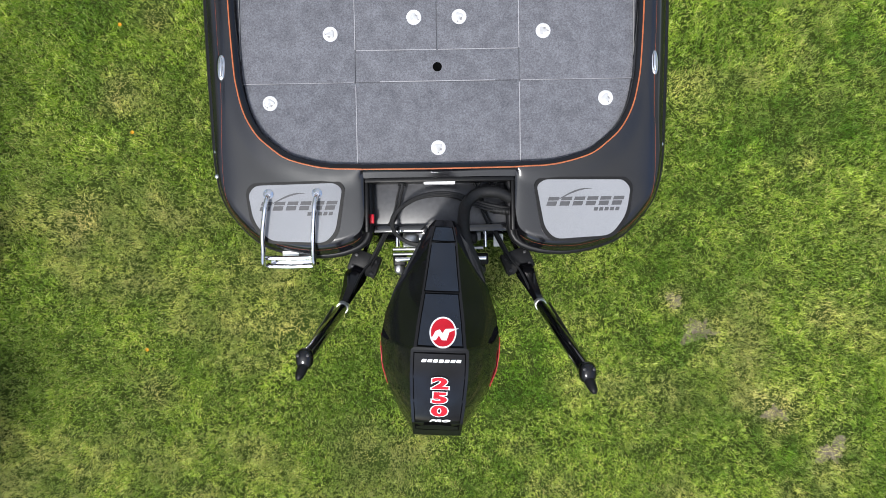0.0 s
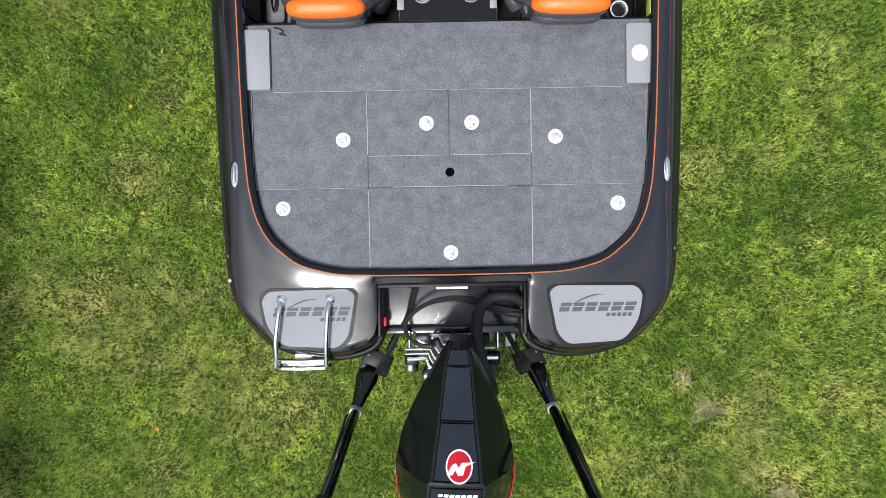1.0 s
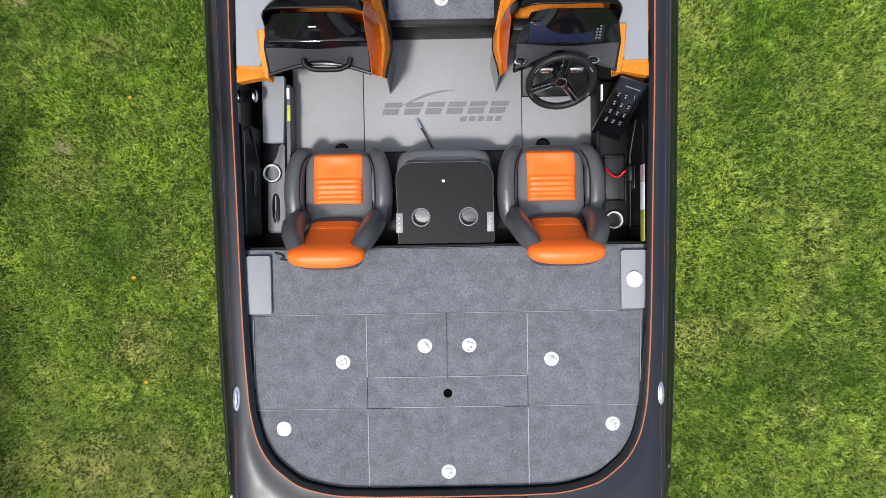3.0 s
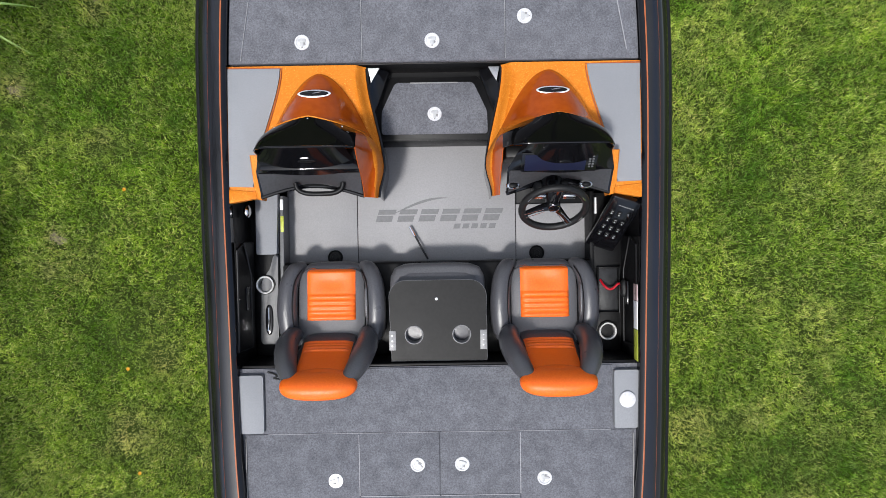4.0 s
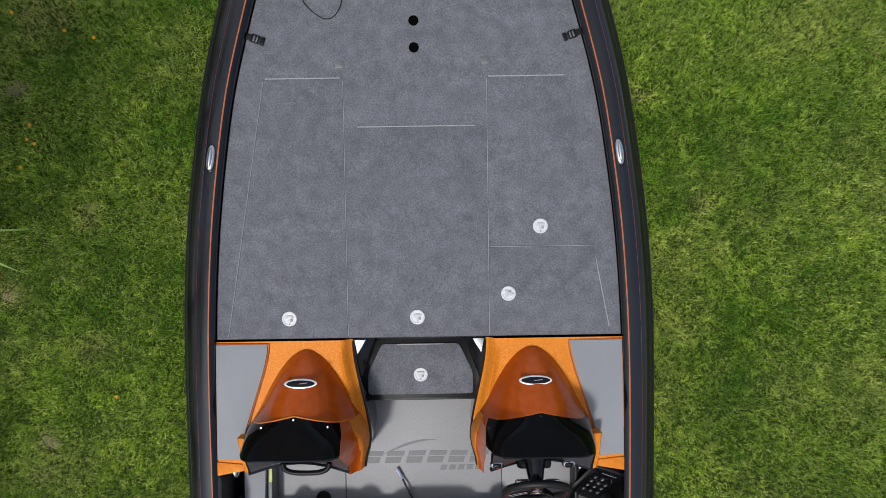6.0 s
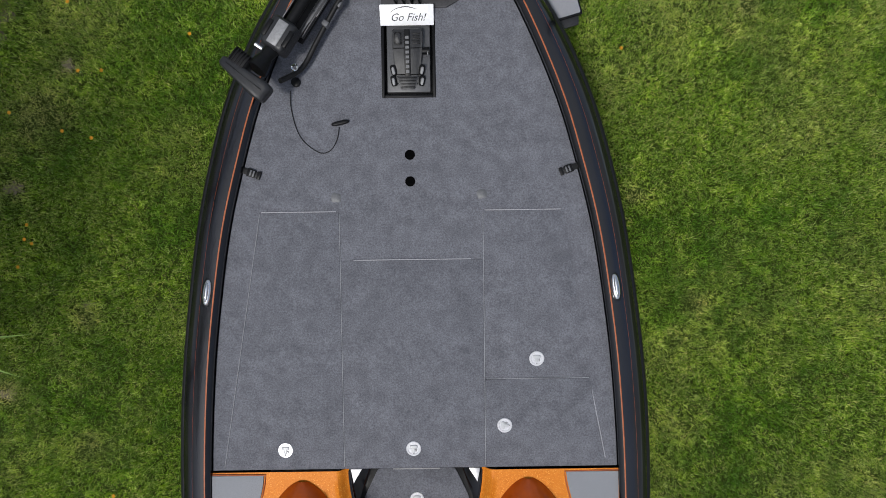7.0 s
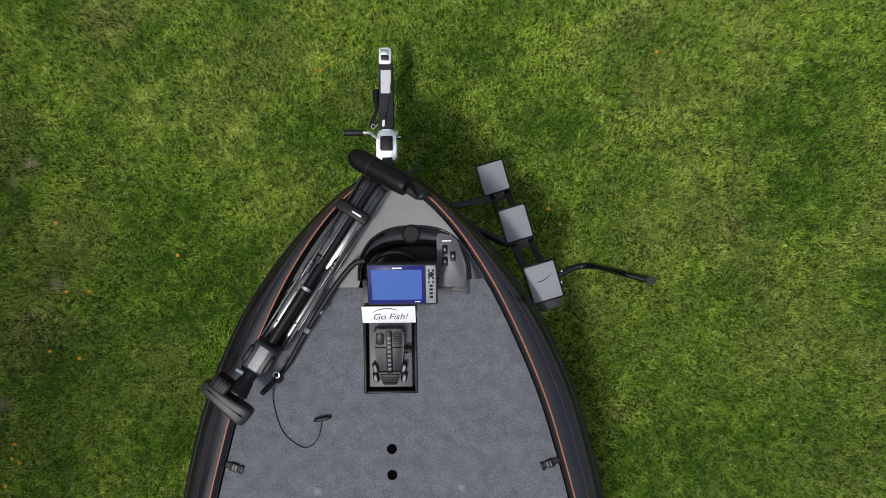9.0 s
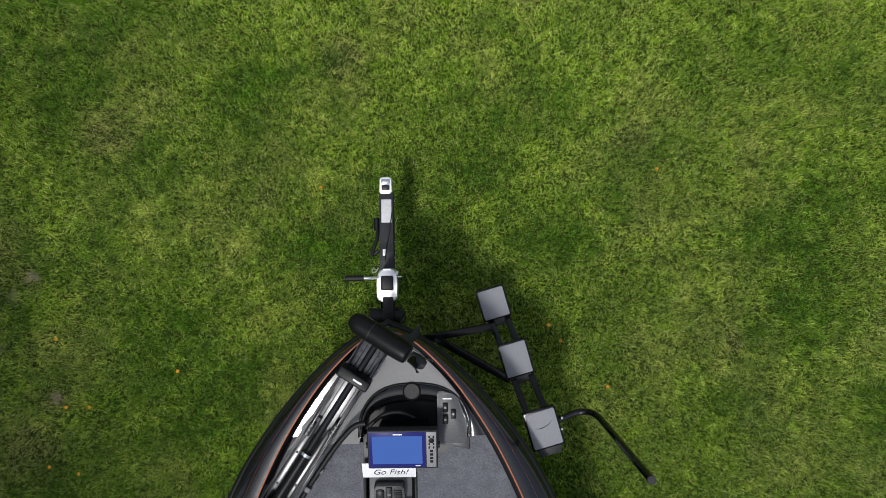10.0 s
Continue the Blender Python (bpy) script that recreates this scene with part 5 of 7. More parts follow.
for s in (1, -1):
    part("step_wing", prism(mirror(round_poly([(0.24, 3.11), (0.345, 3.11), (0.352, 2.86), (0.335, 2.84)], 0.012), s), lambda x, y: 0.93 + 0.45 * max(0.0, abs(x) - 0.24) + 0.1 * (y - 2.84), 0.05, 0.006), GLOSSBLACK, boat)
    # the port plate's glint is put into its colour as white
    part("corner_plate", prism(mirror([(0.285, 3.105), (0.345, 3.105), (0.33, 3.03)], s), 1.035, 0.006, 0.001), WHITEDECAL if s < 0 else ALU, boat, "light triangular corner plate")


# ---- consoles ----
def console(s):
    """A moulded console: flake deck with a foam pad, a humped hood, a smoked visor and the dash under it."""
    if s < 0:
        c = thing("passenger_console", "orange flake passenger console with smoked visor and glove box", "console", (s * 0.66, 2.78, FLOOR))
    else:
        c = thing("helm_console", "orange flake helm console with smoked visor and dark chart screen", "console", (s * 0.66, 2.78, FLOOR))
    xc = 0.592

    def hw(y):
        return (0.270 + 0.022 * (1 - smoothstep(2.62, 2.82, y))) * min(1.0, max(0.0, (3.068 - y) / 0.36)) ** 0.55

    def ridge(y):
        return 1.085 + 0.30 * min(1.0, max(0.0, (3.068 - y) / 0.30)) ** 0.85 + 0.10 * max(0.0, 2.768 - y) / 0.11

    def left_edge(y):
        return 0.30 + 0.055 * smoothstep(2.5, 3.11, y) - 0.035 * smoothstep(2.43, 2.60, y) * (1 - smoothstep(2.6, 3.11, y))

    def pad_edge(y):
        """Inner side of the foam pad."""
        return 0.778 + 0.155 * (1 - smoothstep(2.45, 3.13, y)) ** 0.9

    def top(x, y, dome=1.0):
        z = 1.078
        h = hw(y)
        if h > 1e-4:
            u = abs(x - xc) / h
            if u < 1:
                z += dome * (ridge(y) - 1.078) * (1 - u ** (2.3 + 6.0 * (1 - smoothstep(2.64, 2.80, y)))) ** 0.9
        # a moulded crease along the inboard flank
        z += 0.012 * math.exp(-((x - (left_edge(y) + 0.05)) / 0.014) ** 2) * smoothstep(2.45, 2.75, y) * (1 - smoothstep(3.0, 3.1, y))
        z -= 0.045 * smoothstep(0.055, 0.0, x - left_edge(y))
        return z

    def vline(x):
        """Front edge of the smoked visor, a shallow vee."""
        return 2.796 - 0.32 * abs(x - xc) ** 1.15

    REARY = 2.635

    def under(x, y):
        return top(x, y, 0.0)

    def shell(u, v):
        y = 3.112 - (3.112 - REARY) * v
        x = left_edge(y) + (1.078 - left_edge(y)) * u
        return (s * x, y, under(x, y))
    b = sheet(70, 60, shell)
    thicken(b, b.faces[:], 0.004)
    part("shell", b, ORANGEFLAKE, c, "orange metal-flake shell")

    def meet(u):
        """Where the visor's edge crosses the hood at a fraction of its half width."""
        y = 2.72
        for _ in range(12):
            y = vline(xc + u * hw(y))
        return y

    def hood(u, v):
        q = 2 * u - 1
        y = 3.064 + (meet(q) - 3.064) * v
        x = xc + q * hw(y)
        return (s * x, y, top(x, y) + 0.003)

    INB = -0.90 if s > 0 else -0.79

    def visor(u, v):
        q = INB + (1 - INB) * u
        y = meet(q) + (REARY - meet(q)) * v
        x = xc + q * hw(y)
        return (s * x, y, top(x, y) + 0.003)
    b = sheet(48, 36, hood)
    bmesh.ops.remove_doubles(b, verts=b.verts, dist=1e-5)
    thicken(b, b.faces[:], 0.004)
    part("hood", b, BURNT, c, "glossy burnt orange hood")
    b = sheet(48, 14, visor)
    thicken(b, b.faces[:], 0.004)
    part("visor", b, SMOKE, c, "smoked black visor")
    for k in (-0.16, 0.0, 0.16):
        part("visor_screw", lathe(s * (xc + k), vline(xc + k) - 0.012, [(0.004, top(xc + k, vline(xc + k) - 0.012) + 0.003), (0.003, top(xc + k, vline(xc + k) - 0.012) + 0.007), (0, top(xc + k, vline(xc + k) - 0.012) + 0.007)], 8), CHROME, c)
    # inboard flank of the hood, sweeping aft beside the visor and the dash
    def flank(u, v):
        q = -1.0 + (INB + 1.0) * u
        y0 = meet(q)
        y = y0 + (2.425 - y0) * v
        xin = xc + INB * hw(y)
        zin = top(xin, max(y, REARY))
        zin += (1.140 - zin) * smoothstep(REARY + 0.02, 2.425, y)
        xe = left_edge(y) + 0.002
        w = smoothstep(0.0, 0.30, v)
        xh = xc + q * hw(y)
        zh = top(xh, max(y, REARY))
        x = xh + (xe + (xin - xe) * u - xh) * w
        z = zh + (1.034 + (zin - 1.034) * (0.42 * smoothstep(0.0, 0.22, u) + 0.58 * u ** 2.2) - zh) * w
        return (s * x, y, z + 0.003)
    b = sheet(16, 28, flank, None, lambda u, v: 0 if u > 0.46 - 0.22 * v else 1)
    thicken(b, b.faces[:], 0.004)
    part("flank_edge", tube([(s * (left_edge(y) - 0.002), y, 1.036) for y in np.linspace(2.428, 3.10, 14)], 0.006, 8, 1), GLOSSBLACK, c, "black edge along the flank")
    part("flank", b, (BURNT, ORANGEFLAKE), c, "burnt orange flank with an orange flake edge")
    part("dash_back", box(s * 0.35, s * 0.88, 2.60, 2.66, 1.0, 1.24, 0.01), BLACK, c)
    # orange trim line where hood meets visor
    line = [(s * (xc + q), vline(xc + q) + 0.002, top(xc + q, vline(xc + q) + 0.002) + 0.005) for q in np.linspace(-0.245, 0.245, 17)]
    part("trim_line", tube(line, 0.0035, 6, 1), ORANGEFLAKE, c)
    # sides and skirts
    b = bmesh.new()
    sheet(14, 3, lambda u, v: (s * (left_edge(2.43 + 0.68 * u) - 0.004 + 0.015 * v), 2.43 + 0.68 * u, 1.036 - 0.37 * v), b)
    thicken(b, geom=b.faces[:], thickness=0.006)
    part("side_skirt", b, GLOSSBLACK, c)
    # orange rails aft of the foam pad
    outarm = round_poly([(0.905, 2.46), (1.082, 2.478), (1.082, 2.405), (0.925, 2.432)], 0.01)
    part("outboard_arm", prism(mirror(outarm, s), 1.085, 0.06, 0.012), ORANGEFLAKE, c, "orange flake rear rail")
    foot = [(0.880, 2.64), (0.928, 2.64), (0.938, 2.50), (0.925, 2.425), (0.895, 2.418), (0.890, 2.52)]
    part("outboard_arm", prism(mirror(foot, s), lambda x, y: 1.10 + 0.1 * smoothstep(2.5, 2.64, y), 0.08, 0.008), ORANGEFLAKE, c)
    shelf = [(0.90, 2.46), (1.08, 2.472), (1.08, 2.66), (0.90, 2.66)]
    part("pad_shelf", prism(mirror(shelf, s), 1.0775, 0.02, 0.002), ORANGEFLAKE, c)
    pe = [(pad_edge(y) + 0.012, y) for y in np.linspace(3.098, 2.488, 14)]
    poly = [(1.066, 3.098)] + pe + [(1.070, 2.492)]
    part("foam_pad", prism(mirror(poly, s), 1.088, 0.012, 0.003), PAD, c, "grey foam pad")
    part("pad_trim", tube([(s * x, y, 1.082) for x, y in [(1.072, 3.104)] + [(px - 0.008, py) for px, py in pe]], 0.004, 6, 1), STRIPE, c)
    # dash under the visor
    def dash(u, v):
        x = 0.362 + 0.53 * u + (0.075 * (1 - u) - 0.045 * u) * max(0.0, 1 - v / 0.45)
        bow = 0.055 * math.sin(math.pi * u)
        if v < 0.45:
            t = v / 0.45
            y = 2.665 - 0.115 * t - 0.02 * math.sin(math.pi * u)
            z = 1.40 - 0.19 * t - 0.10 * abs(2 * u - 1) ** 3 * (1 - t)
        else:
            t = (v - 0.45) / 0.55
            y = 2.55 - (0.118 - bow) * t
            z = 1.21 - 0.085 * t
        return (s * x, y, z)
    b = sheet(24, 16, dash)
    thicken(b, geom=b.faces[:], thickness=0.006)
    part("dash", b, GLOSSBLACK, c, "black dash moulding", angle=25)
    b = sheet(24, 5, lambda u, v: (s * (0.372 + 0.508 * u), 2.542 - (0.105 - 0.055 * math.sin(math.pi * u)) * v, 1.213 - 0.083 * v))
    thicken(b, geom=b.faces[:], thickness=0.004)
    part("dash_ledge", b, LEDGE, c, "dark grey dash ledge")
    part("lip", tube([dash(u, 1.0) for u in np.linspace(0.0, 1, 16)], 0.011, 8, 1), GLOSSBLACK, c, "gloss black lower lip")
    part("visor_edge", tube([(s * x, REARY - 0.002, top(x, REARY)) for x in np.linspace(xc - 0.225, xc + 0.275, 20)], 0.005, 8, 1), GLOSSBLACK, c)
    # oval badge on the hood
    tiltb = Matrix.Rotation(radians(-32), 4, "X")
    bx, by = s * 0.585, 2.928
    ring = soft(bx, by, 1.251, 0.082, 0.0260, 0.006, 2.0, tiltb, 10)
    ob = part("badge", ring, STEELRIM, c, "oval badge with a bright rim")
    part("badge_face", soft(bx, by, 1.2535, 0.072, 0.0190, 0.006, 2.0, tiltb, 10), GLOSSBLACK, ob)
    part("badge_stroke", tube([(bx - 0.03, by - 0.006, 1.255), (bx, by + 0.001, 1.2595), (bx + 0.035, by + 0.006, 1.2625)], 0.0022, 6, 3), ALU, ob)
    return c


helm = console(1)
glove = console(-1)
# passenger side: tray, latch box and grab handle
part("glove_tray", box(-0.86, -0.34, 2.555, 2.60, 1.225, 1.262, 0.006), GLOSSBLACK, glove, "gloss black glove recess")
part("glove_latch", box(-0.645, -0.60, 2.60, 2.64, 1.30, 1.335, 0.006), ALU, glove, "small bright latch")
part("latch_housing", soft(-0.62, 2.61, 1.29, 0.065, 0.025, 0.03, 3), BLACK, glove)
part("grab_handle", tube([(-0.705, 2.50, 1.17), (-0.695, 2.468, 1.165), (-0.655, 2.448, 1.16), (-0.585, 2.444, 1.16), (-0.515, 2.448, 1.16), (-0.475, 2.468, 1.165), (-0.465, 2.50, 1.17)], 0.013, 10), BLACK, glove, "black grab handle")
# helm side: screen, gauges, wheel
scr = part("chart_screen", box(-0.185, 0.185, -0.006, 0.006, -0.056, 0.056, 0.004), GLOSSBLACK, helm, "wide dark chart screen")
scr.data.transform(Matrix.Translation((0.607, 2.574, 1.275)) @ Matrix.Rotation(radians(-48), 4, "X"))
g2 = box(-0.168, 0.130, -0.009, -0.0055, -0.046, 0.046, 0.001)
bmesh.ops.transform(g2, matrix=Matrix.Translation((0.607, 2.574, 1.275)) @ Matrix.Rotation(radians(-48), 4, "X"), verts=g2.verts)
part("screen_glass", g2, SCREENOFF, scr)
for r_ in range(5):
    for q in range(2):
        kb = box(0.143 + 0.016 * q, 0.153 + 0.016 * q, -0.010, -0.005, -0.03 + 0.015 * r_, -0.022 + 0.015 * r_, 0.001)
        bmesh.ops.transform(kb, matrix=Matrix.Translation((0.607, 2.574, 1.275)) @ Matrix.Rotation(radians(-48), 4, "X"), verts=kb.verts)
        part("screen_key", kb, MIDGREY, scr)
for x in (0.395, 0.765):
    gl = soft(x, 2.472, 1.155, 0.036, 0.022, 0.016, 2.2)
    go = part("switch_pod", gl, CHROME, helm, "chrome-rimmed switch pod")
    part("switch", soft(x, 2.470, 1.163, 0.024, 0.014, 0.012, 2.4), BLACK, go)

wheel = thing("steering_wheel", "black three-spoke steering wheel with bright accents", "steering wheel", (0.592, 2.42, 1.12))
WT = Matrix.Translation((0.592, 2.350, 1.205)) @ Matrix.Rotation(radians(55), 4, "X")
def on_wheel(b):
    bmesh.ops.transform(b, matrix=WT, verts=b.verts)
    return b
ring = [(0.160 * math.cos(a), 0.160 * math.sin(a), 0) for a in (2 * math.pi * k / 32 for k in range(32))]
part("rim", on_wheel(tube(ring, 0.0185, 12, 1, closed=True)), RUBBER, wheel, "padded black rim")
for k, a in enumerate((radians(198), radians(88), radians(-52))):
    d = Vector((math.cos(a), math.sin(a), 0))
    part("spoke", on_wheel(tube([d * 0.02 + Vector((0, 0, -0.02)), d * 0.09 + Vector((0, 0, -0.015)), d * 0.156], [0.024, 0.016, 0.014], 8, 3)), GLOSSBLACK, wheel)
    for o in (-0.011, 0.011):
        e = Vector((-d.y, d.x, 0)) * o
        part("spoke_edge", on_wheel(tube([d * 0.05 + e + Vector((0, 0, 0.002)), d * 0.15 + e * 1.3 + Vector((0, 0, 0.013))], 0.0016, 6, smooth=False)), CHROME, wheel, "bright spoke edge")
for a in (35, 145, 205, 335):
    d = radians(a)
    pts = [(0.160 * math.cos(d + q), 0.160 * math.sin(d + q), 0.015) for q in (-0.10, 0, 0.10)]
    part("rim_accent", on_wheel(tube(pts, 0.0045, 6, 3)), CHROME, wheel, "bright rim accent")
hub = part("hub", on_wheel(lathe(0, 0, [(0.034, -0.03), (0.034, -0.004), (0.028, 0.002), (0, 0.004)], 20)), GLOSSBLACK, wheel)
hr = tube([(0.027 * math.cos(a), 0.027 * math.sin(a), 0.003) for a in (2 * math.pi * k / 20 for k in range(20))], 0.002, 6, 1, closed=True)
part("hub_ring", on_wheel(hr), CHROME, hub)
part("column", on_wheel(tube([(0, 0, -0.03), (0, 0.01, -0.09), (0, 0.02, -0.16)], [0.034, 0.045, 0.06], 14, 3)), GLOSSBLACK, wheel, "gloss black column shroud")
for s in (1, -1):
    part("paddle", on_wheel(soft(s * 0.075, 0.045, -0.04, 0.038, 0.016, 0.010, 3)), CHROME, wheel, "bright shift paddle")
part("column_base", box(0.50, 0.68, 2.44, 2.50, 1.02, 1.15, 0.02, 3), BLACK, wheel)

# ---- cockpit sides ----
for s in (1, -1):
    part("side_shelf", prism(mirror([(0.885, 1.546), (1.055, 1.546), (1.07, 2.45), (0.885, 2.45)], s), 0.785, 0.12, 0.006), BLACK, boat, "black moulded side shelf")
    part("shelf_edge", prism(mirror([(0.868, 1.60), (0.892, 1.60), (0.892, 2.46), (0.868, 2.46)], s), 0.80, 0.13, 0.006), MIDGREY if s < 0 else BLACK, boat)
side_pad = part("shelf_pad", prism(round_poly([(-1.015, 2.13), (-0.902, 2.13), (-0.888, 2.50), (-1.015, 2.50)], 0.008), 0.832, 0.045, 0.005), PAD, boat, "grey foam shelf pad")
part("shelf_top", prism(round_poly([(-1.005, 1.62), (-0.905, 1.62), (-0.90, 2.125), (-0.925, 2.125), (-0.945, 2.05), (-0.995, 1.98)], 0.02), 0.815, 0.04, 0.006), MIDGREY, boat, "grey moulded shelf top")
part("rod_slot", soft(-0.955, 1.76, 0.817, 0.022, 0.085, 0.006, 2.6), GLOSSBLACK, boat, "black oval grab slot")
part("slot_bar", tube([(-0.962, 1.70, 0.825), (-0.955, 1.76, 0.832), (-0.957, 1.83, 0.826)], 0.007, 8), CHROME, boat)


def cup(x, y, z, cz=0.0):
    c = thing("cup_holder", "polished stainless drop-in cup holder", "cup holder", (x, y, z), "side cup holders")
    part("rim", lathe(x, y, [(0.0435, z), (0.048, z + 0.004), (0.050, z + 0.008), (0.046, z + 0.011), (0.0415, z + 0.008), (0.0400, z + 0.002)], 32, caps=False), STEELRIM, c)
    part("inside", lathe(x, y, [(0.0405, z + 0.006), (0.0395, z - 0.015), (0.037, z - 0.05), (0, z - 0.05)], 32, caps=False), BRIGHT, c)
    part("drain", lathe(x + 0.006, y - 0.004, [(0.026, z - 0.049), (0.026, z - 0.044), (0.010, z - 0.042), (0, z - 0.042)], 20), DARKGREY, c)


for x, y, z in ((-0.972, 1.959, 0.822), (0.964, 1.663, 0.802)):
    part("cup_well", lathe(x, y, [(0.055, 0.76), (0.055, z), (0.0435, z + 0.0005), (0.042, z - 0.06)], 28, caps=False), BLACK, boat)
    cup(x, y, z)
for s in (1, -1):
    # slanted pocket panel against the side
    b = bmesh.new()
    fn = lambda u, v: (s * (1.063 - 0.030 * v), 1.60 + 0.60 * u, 1.06 - (0.20 + 0.02 * u) * v)
    sheet(10, 3, fn, b)
    thicken(b, geom=b.faces[:], thickness=0.008)
    pk = part("side_pocket", b, BLACK, boat, "dark grey pocket panel on the side")
    frame_line = [(s * 1.032, 1.62, 0.885), (s * 1.032, 2.02, 0.885), (s * 1.036, 2.20, 0.98), (s * 1.05, 2.16, 1.05), (s * 1.052, 1.62, 1.05)]
    part("pocket_frame", tube(frame_line, 0.006, 8, 1, closed=True, smooth=False), DARKGREY if s < 0 else BLACK, pk)
    part("pocket_slot", box(s * 1.030, s * 1.042, 1.83, 1.96, 0.90, 0.955, 0.006), GLOSSBLACK, pk)
    part("panel_screw", soft(s * 1.05, 1.9, 1.04, 0.006, 0.006, 0.006, 2), CHROME, pk)
    part("side_light", soft(s * 1.03, 2.37, 0.93, 0.02, 0.036, 0.03, 2.2), CHROME, boat, "round bright courtesy light")
part("floor_edge_label", box(-0.884, -0.866, 2.255, 2.345, 0.795, 0.803, 0.001), YELLOW, boat, "small yellow-green label")
part("floor_edge_clip", box(-0.884, -0.868, 2.38, 2.44, 0.79, 0.806, 0.002), WHITEDECAL, boat)
# helm switch panel
sw = thing("switch_panel", "sloping black switch panel with rows of rockers", "switch panel", (0.97, 2.26, 0.79))
ST = Matrix.Translation((0.966, 2.262, 0.922)) @ Matrix.Rotation(radians(-19), 4, "Z") @ Matrix.Rotation(radians(46), 4, "X")
b = box(-0.082, 0.082, -0.195, 0.195, -0.04, 0.0, 0.01, 3)
bmesh.ops.transform(b, matrix=ST, verts=b.verts)
part("panel", b, GLOSSBLACK, sw)
for r_ in range(4):
    for q in range(3):
        if r_ == 0 and q == 2:
            continue
        b = box(-0.056 + 0.040 * q, -0.034 + 0.040 * q, 0.075 - 0.055 * r_, 0.105 - 0.055 * r_, -0.002, 0.007, 0.003)
        bmesh.ops.transform(b, matrix=ST, verts=b.verts)
        ro = part("rocker", b, BLACK, sw)
        b = box(-0.051 + 0.040 * q, -0.039 + 0.040 * q, 0.096 - 0.055 * r_, 0.101 - 0.055 * r_, 0.006, 0.008, 0.0)
        bmesh.ops.transform(b, matrix=ST, verts=b.verts)
        part("rocker_mark", b, PLATE, ro)
        b = box(-0.0485 + 0.040 * q, -0.0415 + 0.040 * q, 0.080 - 0.055 * r_, 0.088 - 0.055 * r_, 0.006, 0.0082, 0.0)
        bmesh.ops.transform(b, matrix=ST, verts=b.verts)
        part("rocker_icon", b, LATCHGREY, ro)
b = tube([(0.036, 0.112, 0.004), (0.043, 0.095, 0.012), (0.050, 0.075, 0.010)], 0.004, 8, 3)
bmesh.ops.transform(b, matrix=ST, verts=b.verts)
part("key", b, CHROME, sw, "bright ignition key")
for k in range(6):
    b = box(-0.03 + 0.014 * k, -0.02 + 0.014 * k, 0.142, 0.148, -0.002, 0.0015, 0)
    bmesh.ops.transform(b, matrix=ST, verts=b.verts)
    part("mark_bar", b, PLATE, sw, "pale bar of a maker's mark", smooth=False)
part("white_tag", box(0.884, 0.892, 2.33, 2.42, 0.83, 0.86, 0.002), WHITEDECAL, boat, "small white tag")
# battery tray with a red lead
tr = thing("parts_tray", "open black tray with a loose red cable", "tray", (0.97, 1.90, 0.79))
b = bmesh.new()
for x0, x1, y0, y1 in ((0.905, 0.915, 1.765, 2.03), (1.025, 1.035, 1.765, 2.03), (0.915, 1.025, 1.765, 1.775), (0.915, 1.025, 2.02, 2.03)):
    box(x0, x1, y0, y1, 0.786, 0.815, 0.003, bm=b)
part("rim", b, BLACK, tr)
part("bottom", box(0.915, 1.025, 1.775, 2.02, 0.786, 0.790, 0.001), DARKGREY, tr)
part("red_lead", tube([(0.925, 1.955, 0.795), (0.94, 1.925, 0.82), (0.965, 1.905, 0.83), (0.99, 1.91, 0.83), (1.015, 1.935, 0.84), (1.035, 1.935, 0.86)], 0.0065, 8), RED, tr, "loose red cable")
part("cable_knob", soft(1.03, 1.915, 0.90, 0.022, 0.05, 0.025, 2.5), RUBBER, tr)
for y0_, y1_, m_, lab in ((1.545, 1.708, YELLOW, "yellow-green warning label"), (1.711, 1.86, WHITEDECAL, "white warning label"), (1.863, 1.95, LABELPINK, "faded pink warning label")):
    part("warning_label", box(1.0455, 1.0485, y0_, y1_, 1.012, 1.078, 0.001), m_, boat, lab)
part("black_loop", tube([(-0.905, 1.515, 1.05), (-0.87, 1.505, 1.056), (-0.855, 1.49, 1.052), (-0.875, 1.482, 1.051), (-0.84, 1.475, 1.051)], 0.004, 6), RUBBER, boat, "short black cord loop")

# ---- bow ----
def bow_z(y):
    return sheer(y) - 0.010


# bow deck round the electronics recess
AX, AY, AR = 0.130, 5.655, 0.275
out_r = [q for q in inner if q[1] > 5.62]
path_out = [(float(q[0]), float(q[1])) for q in out_r] + [(-float(q[0]), float(q[1])) for q in out_r[::-1]]
seg_len = np.r_[0, np.cumsum([math.dist(a, b) for a, b in zip(path_out, path_out[1:])])]


def out_at(u):
    d = u * seg_len[-1]
    return (float(np.interp(d, seg_len, [p[0] for p in path_out])), float(np.interp(d, seg_len, [p[1] for p in path_out])))


def arc_at(u, r=AR):
    a = math.pi * u
    c, k = math.cos(a), math.sin(a)
    c, k = math.copysign(abs(c) ** 0.8, c), k ** 0.8
    return (AX + r * c, AY - 0.02 + (r - 0.01) * k)


def bow_pt(u, v):
    a, b = arc_at(u), out_at(u)
    x, y = a[0] + (b[0] - a[0]) * v, a[1] + (b[1] - a[1]) * v
    return (x, y, bow_z(y) - 0.012 + 0.004 * math.sin(math.pi * min(1, v * 1.2)))


part("bow_deck", sheet(48, 10, bow_pt), GELCOAT, boat, "glossy dark bow deck")


def padpt(u, v):
    x, y, z = bow_pt(0.17 + 0.66 * u, 0.03 + 0.86 * v)
    return (x, y, z + 0.006)


